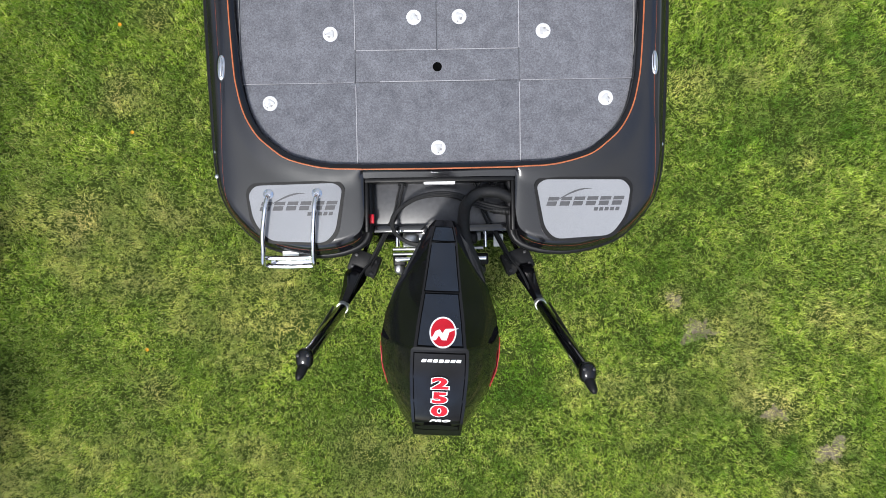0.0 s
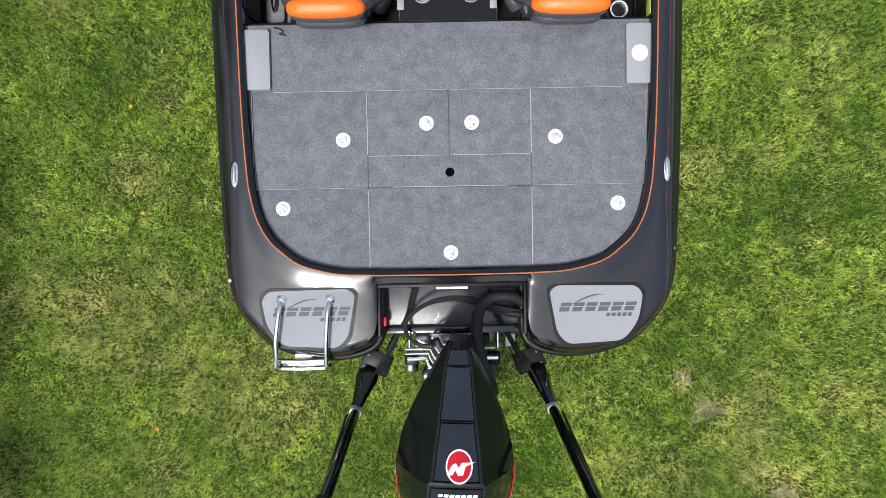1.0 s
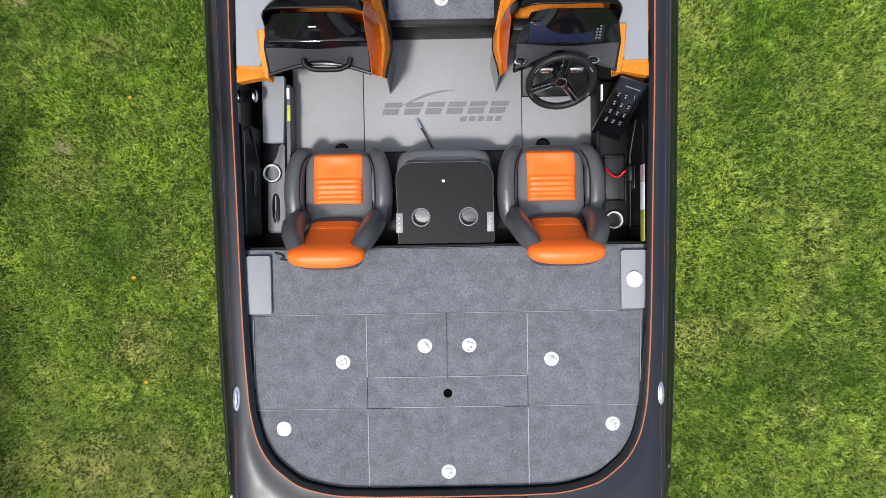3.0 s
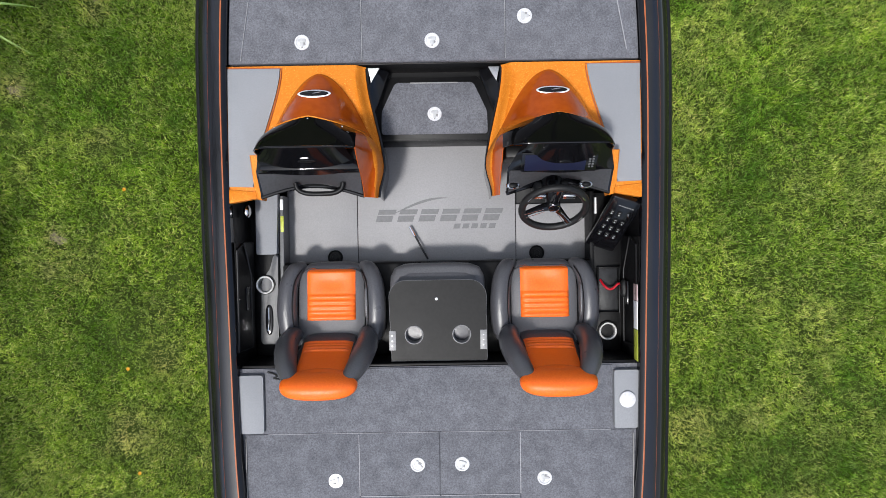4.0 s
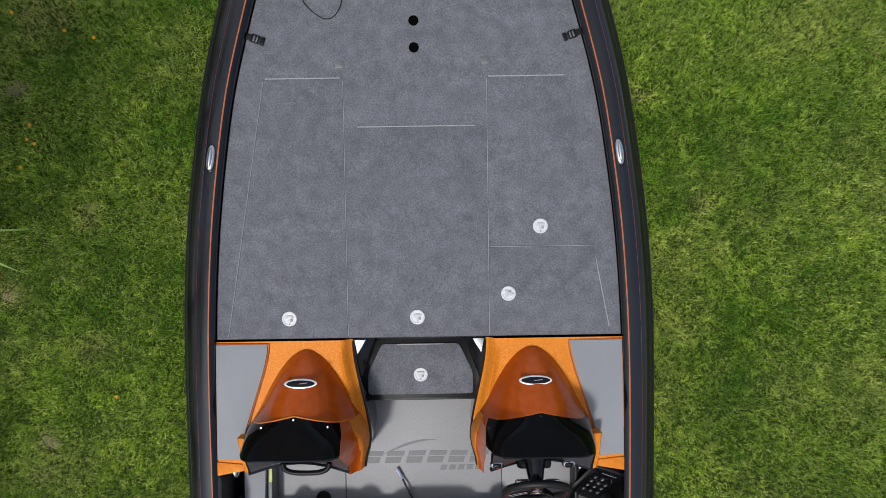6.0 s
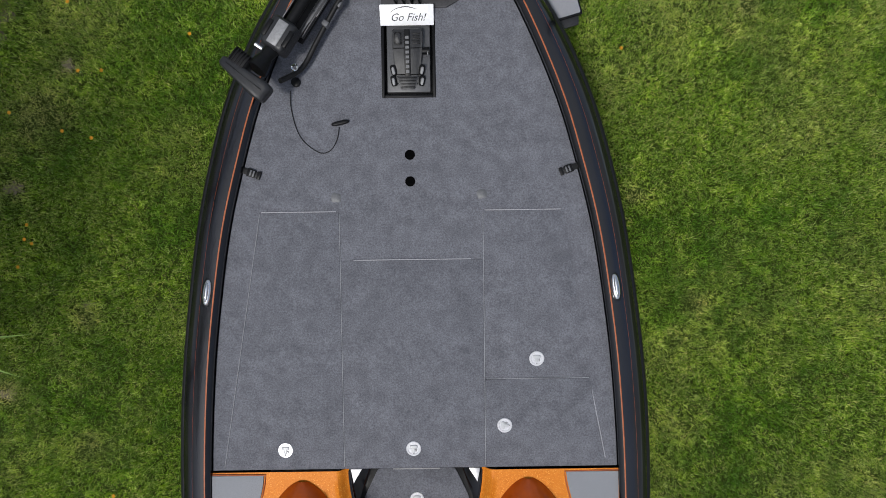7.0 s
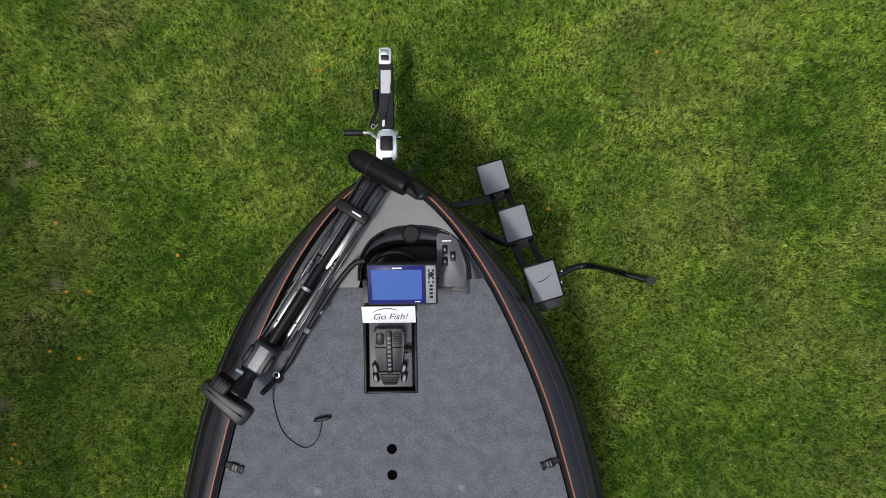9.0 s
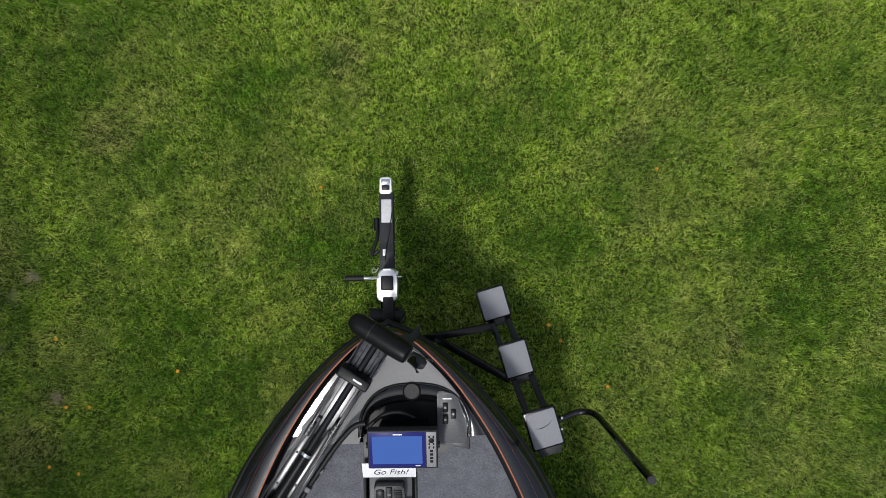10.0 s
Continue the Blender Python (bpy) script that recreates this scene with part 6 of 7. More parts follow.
b = sheet(36, 8, padpt)
ex = bmesh.ops.extrude_face_region(b, geom=b.faces[:])
bmesh.ops.translate(b, vec=(0, 0, -0.008), verts=[q for q in ex["geom"] if isinstance(q, bmesh.types.BMVert)])
part("bow_pad", b, BOWGREY, boat, "grey foam bow pad")
# raised black lip round the recess
part("recess_lip", tube([(*arc_at(u, AR + 0.004), bow_z(AY) + 0.002) for u in np.linspace(0, 1, 24)], 0.007, 10, 1), GLOSSBLACK, boat, "gloss black lip round the recess")
b = sheet(40, 4, lambda u, v: (*arc_at(u, AR - 0.012 * v), bow_z(AY) - 0.13 * v))
part("recess_wall", b, BLACK, boat)
part("recess_floor", prism([arc_at(u, AR) for u in np.linspace(0, 1, 24)] + [(-0.14, 5.50), (0.40, 5.50)], 1.105, 0.02, 0), BLACK, boat)
def lip_pt(u, v):
    a = arc_at(u, AR + 0.002)
    t = math.pi * u
    c, k = math.cos(t), math.sin(t)
    c, k = math.copysign(abs(c) ** 0.8, c), k ** 0.8
    b_ = (AX + (AR - 0.020) * c, AY - 0.02 + (AR - 0.105) * k)
    return (a[0] + (b_[0] - a[0]) * v, a[1] + (b_[1] - a[1]) * v, bow_z(AY) - 0.004 + 0.012 * math.sin(math.pi * min(1.0, 0.15 + v)) - 0.03 * smoothstep(0.8, 1.0, v))


b = sheet(48, 10, lip_pt)
thicken(b, b.faces[:], 0.006)
part("recess_hood", b, GLOSSBLACK, boat, "gloss black hood over the recess")
part("lip_cap", lathe(0.118, 5.866, [(0.046, bow_z(5.9) - 0.02), (0.046, bow_z(5.9) + 0.004), (0.042, bow_z(5.9) + 0.006), (0.038, bow_z(5.9) + 0.003), (0, bow_z(5.9) + 0.003)], 28), BLACK, boat, "round black cap", angle=20)
panel_poly = round_poly([(0.245, 5.60), (0.392, 5.60), (0.392, 5.70), (0.345, 5.845), (0.245, 5.875)], 0.025)
bp = part("bow_switch_plate", prism(panel_poly, lambda x, y: 1.195 + 0.05 * (y - 5.75), 0.03, 0.004), PANELGREY, boat, "grey switch plate by the bow screen")
for x, y in ((0.285, 5.785), (0.285, 5.725), (0.325, 5.752)):
    k = part("rocker", box(x - 0.013, x + 0.013, y - 0.023, y + 0.023, 1.19, 1.208, 0.004), BLACK, bp)
    part("rocker_mark", box(x - 0.005, x + 0.005, y - 0.004, y + 0.006, 1.2075, 1.2092, 0.0), PLATE, k)
part("mark_bar", box(0.272, 0.318, 5.826, 5.832, 1.19, 1.2025, 0), WHITEDECAL, bp, smooth=False)
part("corner_wedge", prism([(0.31, 5.585), (0.405, 5.555), (0.405, 5.64)], 1.15, 0.03, 0.004), LEDGE, boat)
part("panel_skirt", prism([(-0.135, 5.50), (0.20, 5.50), (0.33, 5.575), (0.41, 5.56), (0.41, 5.64), (-0.135, 5.64)], 1.143, 0.02, 0.004), LEDGE, boat)

finder = thing("fish_finder", "bow fish finder with a lit blue screen", "fish finder", (0.07, 5.66, 1.12))
FT = Matrix.Translation((0.080, 5.622, 1.342)) @ Matrix.Rotation(radians(15.5), 4, "X")


def on_finder(b):
    bmesh.ops.transform(b, matrix=FT, verts=b.verts)
    return b


case = part("case", on_finder(box(-0.168, 0.168, -0.104, 0.104, -0.045, 0.0, 0.008, 3)), DARKGREY, finder)
part("screen_border", on_finder(box(-0.160, 0.108, -0.094, 0.096, -0.002, 0.002, 0.001)), SCREENEDGE, case, "deep blue lit border")
part("screen", on_finder(box(-0.145, 0.093, -0.074, 0.076, -0.001, 0.0032, 0.0)), SCREENBLUE, case, "lit blue screen")
part("mark_bar", on_finder(box(-0.045, 0.0, 0.082, 0.088, 0, 0.0032, 0)), WHITEDECAL, case, smooth=False)
part("mark_bar", on_finder(box(0.060, 0.084, -0.087, -0.083, 0, 0.0032, 0)), WHITEDECAL, case, smooth=False)
part("key_column", on_finder(box(0.113, 0.160, -0.094, 0.096, -0.002, 0.002, 0.002)), PLATE, case)
part("key_dial", on_finder(lathe(0.1365, 0.052, [(0.013, 0.001), (0.013, 0.005), (0.010, 0.006), (0, 0.006)], 20)), BLACK, case, "round black key dial")
for r_ in range(8):
    for q in range(2 if r_ > 3 else 1):
        w = 0.008 if r_ > 3 else 0.016
        cx_ = 0.127 + 0.02 * q if r_ > 3 else 0.137
        y = -0.062 + 0.019 * r_
        part("key", on_finder(box(cx_ - w / 2, cx_ + w / 2, y - 0.006, y + 0.006, 0.0, 0.005, 0.002)), BLACK, case)
part("bracket", box(-0.05, 0.20, 5.60, 5.70, 1.12, 1.30, 0.01), BLACK, finder)
for s in (-0.085, 0.245):
    part("knob", on_finder(tube([(s - 0.08 - 0.012, 0.01, -0.03), (s - 0.08 + 0.012, 0.01, -0.03)], 0.016, 12, smooth=False)), BLACK, finder)
for k in range(4):
    x = -0.06 + 0.04 * k
    part("lead", tube([(x, 5.545, 1.29), (x - 0.01, 5.525, 1.24), (x + 0.005, 5.52, 1.15)], 0.005, 6), RUBBER, finder)
part("power_lead", tube([(-0.10, 5.74, 1.30), (-0.16, 5.72, 1.29), (-0.25, 5.62, 1.26), (-0.36, 5.46, 1.23), (-0.45, 5.32, 1.20), (-0.53, 5.19, 1.19), (-0.61, 5.10, 1.30)], 0.0135, 10), RUBBER, finder, "thick black sheathed lead")
part("power_lead", tube([(-0.10, 5.70, 1.24), (-0.02, 5.765, 1.25), (0.06, 5.775, 1.24), (0.13, 5.74, 1.22)], 0.010, 10), RUBBER, finder)

sign = thing("small_sign", "small white sign with cursive black lettering", "sign", (0, 5.46, 1.12))
sa = math.atan2(0.05, 0.09)
SM = Matrix.Translation((-0.003, 5.459, 1.158)) @ Matrix.Rotation(sa, 4, "X")
b = box(-0.136, 0.136, -0.051, 0.051, -0.004, 0.003, 0.003)
bmesh.ops.transform(b, matrix=SM, verts=b.verts)
plate = part("plate", b, WHITEDECAL, sign)
letters("Go Fish!", 0.052, SM @ Matrix.Translation((0.004, -0.012, 0.0035)), INK, plate, "lettering", 0.0006, 1.0, 0.0, 0.35)
b = tube([(-0.085, 0.012, 0.004), (-0.05, 0.032, 0.004), (0.0, 0.040, 0.004), (0.05, 0.028, 0.004)], [0.0008, 0.002, 0.003, 0.0006], 6, 5)
bmesh.ops.transform(b, matrix=SM, verts=b.verts)
part("flourish", b, MIDGREY, plate)
for x in (-0.06, 0.07):
    part("stay", box(x - 0.012, x + 0.012, 5.47, 5.50, 1.11, 1.165, 0.003), BLACK, sign)

# foot pedal in its recess
pedal = thing("foot_pedal", "black ribbed trolling motor foot pedal in a recess", "foot pedal", (0, 5.23, 1.08))
PZ = front_z(0, 5.2)
b = bmesh.new()
for x0, x1, y0, y1 in ((-0.137, -0.122, 5.05, 5.44), (0.124, 0.139, 5.05, 5.44), (-0.122, 0.124, 5.05, 5.065)):
    box(x0, x1, y0, y1, PZ - 0.05, PZ + 0.004, 0.004, bm=b)
part("tray_rim", b, BLACK, pedal)
part("tray_bed", box(-0.125, 0.127, 5.055, 5.44, PZ - 0.06, PZ - 0.046, 0.001), BLACK, pedal)
part("tray_floor", box(-0.110, 0.112, 5.080, 5.44, PZ - 0.05, PZ - 0.010, 0.006), PANELGREY, pedal)
PT = Matrix.Translation((-0.003, 5.238, 1.150)) @ Matrix.Rotation(math.atan2(0.056, 0.289), 4, "X")


def on_pedal(b):
    bmesh.ops.transform(b, matrix=PT, verts=b.verts)
    return b


body = part("pedal_body", on_pedal(prism(round_poly([(-0.050, -0.128), (0.050, -0.128), (0.064, -0.06), (0.070, 0.0), (0.078, 0.090), (0.076, 0.150), (-0.076, 0.150), (-0.078, 0.090), (-0.070, 0.0), (-0.064, -0.06)], 0.014), 0.0, 0.05, 0.008)), DARKGREY, pedal, "dark grey moulded pedal plate")
part("toe_plate", on_pedal(prism(round_poly([(-0.036, -0.148), (0.036, -0.148), (0.060, -0.078), (-0.060, -0.078)], 0.012), 0.004, 0.03, 0.005)), DARKGREY, body)
for k in range(4):
    part("toe_rib", on_pedal(box(-0.034 - 0.004 * k, 0.034 + 0.004 * k, -0.138 + 0.015 * k, -0.133 + 0.015 * k, 0.002, 0.008, 0.0015)), BLACK, body)
part("centre_strip", on_pedal(box(-0.015, 0.015, -0.085, 0.145, -0.002, 0.006, 0.003)), BLACK, body)
for k in range(8):
    part("mark_bar", on_pedal(box(-0.009, 0.009, -0.066 + 0.0235 * k, -0.052 + 0.0235 * k, 0.004, 0.0078, 0.001)), MIDGREY, body, "raised bar of a maker's name", smooth=False)
for y in (0.055, -0.074):
    part("split_line", on_pedal(box(-0.072, 0.072, y - 0.002, y + 0.002, -0.004, 0.0012, 0)), SEAM, body)
pad_ = part("heel_pad", on_pedal(prism(round_poly([(-0.066, 0.072), (-0.026, 0.072), (-0.026, 0.132), (-0.066, 0.132)], 0.012), 0.006, 0.012, 0.004)), BLACK, body)
part("heel_pad_face", on_pedal(prism(round_poly([(-0.059, 0.079), (-0.033, 0.079), (-0.033, 0.125), (-0.059, 0.125)], 0.008), 0.0075, 0.004, 0.002)), DARKGREY, pad_)
for k in range(5):
    part("grip_rib", on_pedal(box(0.026, 0.066, 0.074 + 0.012 * k, 0.079 + 0.012 * k, -0.002, 0.004, 0.0015)), BLACK, body)
for s in (1, -1):
    for y, tilt in ((-0.105, 12), (-0.052, 12)):
        turn_ = Matrix.Rotation(radians(-s * tilt), 4, "Z")
        bez = part("key_bezel", on_pedal(soft(s * 0.072, y, 0.000, 0.015, 0.027, 0.012, 4, turn_, 6)), BLACK, body)
        part("side_key", on_pedal(soft(s * 0.073, y - 0.004, 0.009, 0.008, 0.019, 0.007, 3, turn_, 6)), PLATE, bez, "worn silver side key")
part("side_knob", on_pedal(tube([(0.076, 0.04, -0.005), (0.112, 0.04, -0.005)], 0.018, 12, smooth=False)), BLACK, body)
part("side_knob_cap", on_pedal(tube([(0.100, 0.028, 0.004), (0.106, 0.028, 0.004)], 0.014, 12, smooth=False)), MIDGREY, body)

# ---- trolling motor, stowed along the port bow ----
tm = thing("trolling_motor", "stowed black and aluminium bow trolling motor", "trolling motor", (-0.33, 5.65, 1.15))
TA, TB = Vector((-0.565, 5.325, 1.36)), Vector((-0.045, 6.12, 1.30))
axis = (TB - TA).normalized()
flat = Vector((axis.x, axis.y, 0)).normalized()
sidev = Vector((flat.y, -flat.x, 0))


def bar(a, b_, off, w, h, z, material, name, label="", bevel=0.004):
    """A beam beside the shaft: from a to b_ metres along it, off to the side, w wide, h high."""
    m = Matrix.Translation(TA) @ Matrix(((flat.x, sidev.x, 0, 0), (flat.y, sidev.y, 0, 0), (0, 0, 1, 0), (0, 0, 0, 1)))
    bb = box(a, b_, off - w / 2, off + w / 2, z - TA.z - h / 2, z - TA.z + h / 2, bevel)
    bmesh.ops.transform(bb, matrix=m, verts=bb.verts)
    return part(name, bb, material, tm, label, angle=25)


def along(a, off, z):
    p = TA + flat * a + sidev * off
    return (p.x, p.y, z)


part("shaft", tube([TA - flat * 0.10, TB], 0.0165, 14, smooth=False), GLOSSBLACK, tm, "black composite shaft")
part("shaft_sleeve", tube([along(0.02, 0, 1.36), along(0.34, 0, 1.352)], 0.025, 14, smooth=False), BLACK, tm)
part("shaft_ring", tube([along(0.335, 0, 1.353), along(0.350, 0, 1.352)], 0.028, 14, smooth=False), CHROME, tm, "bright ring")
bar(0.0, 0.94, 0.0, 0.118, 0.02, 1.235, BLACK, "mount_bed")
# lower rails beside the sleeve
bar(0.02, 0.50, -0.043, 0.030, 0.022, 1.276, ANOD, "mount_rail", "satin metal mount rail")
bar(0.02, 0.47, 0.038, 0.022, 0.022, 1.276, ANOD, "mount_rail", "satin metal mount rail")
for off in (-0.068, 0.060):
    bar(0.02, 0.88, off, 0.008, 0.034, 1.283, ANOD, "mount_rail", "thin satin metal side rail")
bar(0.10, 0.40, 0.053, 0.004, 0.02, 1.288, MIDGREY, "mount_rail")
# upper channel, open on top, with turned-up lips
bar(0.46, 0.945, 0.0, 0.132, 0.010, 1.262, ANOD, "mount_channel", "flat satin metal channel")
for off in (-0.070, 0.070):
    bar(0.46, 0.945, off, 0.007, 0.036, 1.275, ANOD, "channel_lip")
bar(0.48, 0.945, -0.034, 0.004, 0.006, 1.2685, DARKGREY, "channel_groove")
bar(0.48, 0.945, 0.036, 0.004, 0.006, 1.2685, DARKGREY, "channel_groove")
# links and their pivots
for a0, a1, off, z in ((0.36, 0.63, -0.054, 1.312), (0.36, 0.70, 0.052, 1.312), (0.14, 0.37, 0.070, 1.300)):
    bar(a0, a1, off, 0.010, 0.014, z, ANOD, "link_arm", "slim bright link arm")
for a, off in ((0.40, -0.052), (0.455, 0.050)):
    bar(a, a + 0.075, off, 0.030, 0.030, 1.296, BLACK, "link_block")
    for d in (0.012, 0.034, 0.058):
        part("pivot_bolt", lathe(*along(a + d, off, 0)[:2], [(0.0075, 1.30), (0.0075, 1.318), (0.005, 1.322), (0, 1.322)], 10), PLATE, tm)
for a, off in ((0.12, -0.043), (0.30, -0.043), (0.16, 0.038), (0.60, -0.05), (0.74, 0.052), (0.88, -0.045), (0.90, 0.045)):
    part("rail_bolt", lathe(*along(a, off, 0)[:2], [(0.006, 1.26), (0.006, 1.290), (0.004, 1.292), (0, 1.292)] if a < 0.5 else [(0.006, 1.262), (0.006, 1.271), (0.004, 1.273), (0, 1.273)], 8), DARKGREY, tm)
# toothed edge by the strap
for k in range(9):
    bar(0.815 + 0.014 * k, 0.821 + 0.014 * k, 0.077, 0.006, 0.006, 1.286, ALU, "rack_tooth")
part("side_plate", prism([(-0.21, 5.978), (-0.26, 5.931), (-0.383, 5.750), (-0.46, 5.640), (-0.508, 5.582), (-0.455, 5.60), (-0.30, 5.83)], 1.215, 0.012, 0.003), BOWGREY, tm, "grey triangular side plate")
m = Matrix.Translation(TA) @ Matrix(((flat.x, sidev.x, 0, 0), (flat.y, sidev.y, 0, 0), (0, 0, 1, 0), (0, 0, 0, 1)))
b = box(0.745, 0.798, -0.086, 0.080, -0.075, 0.030, 0.008, 3)
bmesh.ops.transform(b, matrix=m, verts=b.verts)
part("hold_strap", b, BLACK, tm, "broad black hold-down strap")
part("strap_mark", box(-0.024, 0.024, -0.004, 0.004, 0, 0.002, 0, turn=None), WHITEDECAL, tm).data.transform(m @ Matrix.Translation((0.772, 0.02, 0.031)) @ Matrix.Rotation(radians(90), 4, "Z"))
# steering housing and head
b = box(-0.115, 0.035, -0.062, 0.062, -0.06, 0.062, 0.022, 3)
bmesh.ops.transform(b, matrix=m, verts=b.verts)
hs = part("steering_housing", b, DARKGREY, tm, "dark grey steering housing")
b = box(-0.10, 0.02, -0.026, 0.026, 0.058, 0.066, 0.004)
bmesh.ops.transform(b, matrix=m, verts=b.verts)
part("housing_plate", b, PLATE, hs, "grey top plate")
for off in (-0.055, 0.055):
    b = box(-0.085, 0.0, off - 0.012, off + 0.012, 0.040, 0.066, 0.006)
    bmesh.ops.transform(b, matrix=m, verts=b.verts)
    part("housing_slot", b, BLACK, hs)
part("collar", tube([along(-0.115, 0, 1.37), along(-0.17, 0, 1.39)], [0.036, 0.03], 14, smooth=False), BLACK, tm)
part("clamp_knob", tube([along(-0.14, -0.03, 1.40), along(-0.14, -0.065, 1.41)], 0.01, 8, smooth=False), CHROME, tm)
part("pull_ring", tube([(*along(-0.12, 0.075, 0)[:2], 1.24 + 0.0)] + [along(-0.13, 0.095, 1.25), along(-0.115, 0.105, 1.25), along(-0.10, 0.09, 1.25)], 0.005, 8, closed=True), CHROME, tm)
part("head_neck", tube([along(-0.165, 0, 1.385), along(-0.235, 0.0, 1.405)], [0.036, 0.050], 14, smooth=False), BLACK, tm)
hd = Matrix.Translation((-0.735, 5.108, 1.405)) @ Matrix.Rotation(math.atan2(4.99 - 5.155, -0.64 + 0.84), 4, "Z")
b = soft(-0.002, -0.026, -0.004, 0.136, 0.044, 0.040, 6.0, n=14)
for v in b.verts:
    v.co.y = -0.022 + (v.co.y + 0.026) * (0.86 + 0.30 * v.co.x / 0.136)
    v.co.z -= 0.012 * (v.co.x / 0.136) ** 2
bmesh.ops.transform(b, matrix=hd, verts=b.verts)
head = part("head", b, DARKGREY, tm, "dark grey motor head")
b = box(-0.100, 0.106, -0.0215, -0.0185, 0.0285, 0.0365, 0.001)
bmesh.ops.transform(b, matrix=hd, verts=b.verts)
part("head_seam", b, BLACK, head)
b = soft(-0.062, 0.028, -0.012, 0.050, 0.040, 0.044, 5, n=10)
bmesh.ops.transform(b, matrix=hd, verts=b.verts)
part("head_drum", b, BLACK, head, "ribbed black drum of the head")
for k in range(6):
    b = box(-0.104 + 0.015 * k, -0.098 + 0.015 * k, 0.0, 0.071, -0.02, 0.036, 0.002)
    bmesh.ops.transform(b, matrix=hd, verts=b.verts)
    part("drum_rib", b, BLACK, head)
# lower unit across the bow
NA, NB = Vector((-0.165, 6.250, 1.315)), Vector((0.150, 6.062, 1.40))
way = (NB - NA).normalized()
lu = part("lower_unit", tube([NA, NA + way * 0.012, NA + way * 0.05, NA + way * 0.12, NA + way * 0.24, NA + way * 0.325, NA + way * 0.335], [0.012, 0.034, 0.050, 0.052, 0.052, 0.047, 0.030], 20, 4), BLACK, tm, "black torpedo lower unit")
part("unit_ring", tube([NA + way * 0.125, NA + way * 0.130], 0.0535, 20, smooth=False), DARKGREY, lu)
part("prop_hub", tube([NB - way * 0.03, NB + way * 0.02, NB + way * 0.05], [0.03, 0.032, 0.02], 14, 3), DARKGREY, tm)
for k in range(2):
    r = Matrix.Rotation(radians(50 + 180 * k), 4, way)
    d = r @ way.orthogonal().normalized()
    e = way.cross(d)
    b = bmesh.new()
    sheet(6, 4, lambda u, v: tuple(NB + way * (0.012 + (v - 0.5) * 0.05 * (0.5 + u) + 0.01 * u) + d * (0.02 + 0.085 * u) + e * ((v - 0.5) * 0.055 * math.sin(0.6 + 2.2 * u))), b)
    thicken(b, geom=b.faces[:], thickness=0.004)
    part("prop_blade", b, BLACK, tm)
fin = [NB - way * 0.145 + Vector((0.01, 0.03, -0.02)), Vector((0.120, 6.165, 1.30)), Vector((0.178, 6.222, 1.272)), Vector((0.160, 6.160, 1.30)), NB - way * 0.055 + Vector((0.015, 0.03, -0.01))]
b = bmesh.new()
b.faces.new([b.verts.new(p) for p in fin])
thicken(b, geom=b.faces[:], thickness=0.006)
part("skeg", b, DARKGREY, tm, "dark grey skeg fin")
part("pull_cord", tube([(-0.60, 5.09, 1.145), (-0.602, 5.00, 1.130), (-0.56, 4.86, 1.1245), (-0.47, 4.78, 1.1225), (-0.41, 4.785, 1.1225), (-0.372, 4.84, 1.124), (-0.358, 4.905, 1.130)], 0.0024, 8), RUBBER, tm, "thin black pull cord")
part("cord_handle", soft(-0.352, 4.925, 1.134, 0.046, 0.011, 0.011, 3, Matrix.Rotation(radians(12), 4, "Z")), BLACK, tm, "black cord handle")
for x, y in ((-0.40, 5.395), (-0.335, 5.49)):
    part("cable_clip", box(x - 0.016, x + 0.016, y - 0.014, y + 0.014, 1.20, 1.245, 0.005, turn=Matrix.Rotation(radians(-35), 4, "Z")), MIDGREY, tm)
part("pad_button", lathe(-0.575, 5.135, [(0.024, front_z(0, 5.1)), (0.024, front_z(0, 5.1) + 0.012), (0.018, front_z(0, 5.1) + 0.016), (0, front_z(0, 5.1) + 0.016)], 16), BLACK, boat, "round black socket cap")
# port side pad under the stowed motor
part("mount_plate", prism([(-0.15, 5.60), (-0.44, 5.60), (-0.44, 5.69), (-0.17, 5.99), (-0.06, 5.98)], lambda x, y: bow_z(y) - 0.001, 0.01, 0.002), BOWGREY, boat, "grey mount plate")
for s in (1, -1):
    st_ = thing("tie_strap", "black webbing tie-down strap with a plastic buckle", "strap", (s * 0.84, 4.69, front_z(0, 4.69)), "deck tie straps")
    R = Matrix.Translation((s * 0.822, 4.680, front_z(0, 4.68) + 0.006)) @ Matrix.Rotation(s * radians(20), 4, "Z")
    for nm, x0, x1, h, mm in (("webbing", -0.055, 0.05, 0.003, RUBBER), ("buckle", -0.03, 0.012, 0.009, BLACK), ("buckle", -0.058, -0.04, 0.008, BLACK)):
        b = box(s * x0, s * x1, -0.016 if nm == "webbing" else -0.021, 0.016 if nm == "webbing" else 0.021, -0.004, h, 0.002)
        bmesh.ops.transform(b, matrix=R, verts=b.verts)
        part(nm, b, mm, st_)
    for k in (-0.022, -0.006):
        b = box(s * k - 0.004, s * k + 0.004, -0.015, 0.015, 0.007, 0.0105, 0.001)
        bmesh.ops.transform(b, matrix=R, verts=b.verts)
        part("buckle_slot", b, MIDGREY, st_)
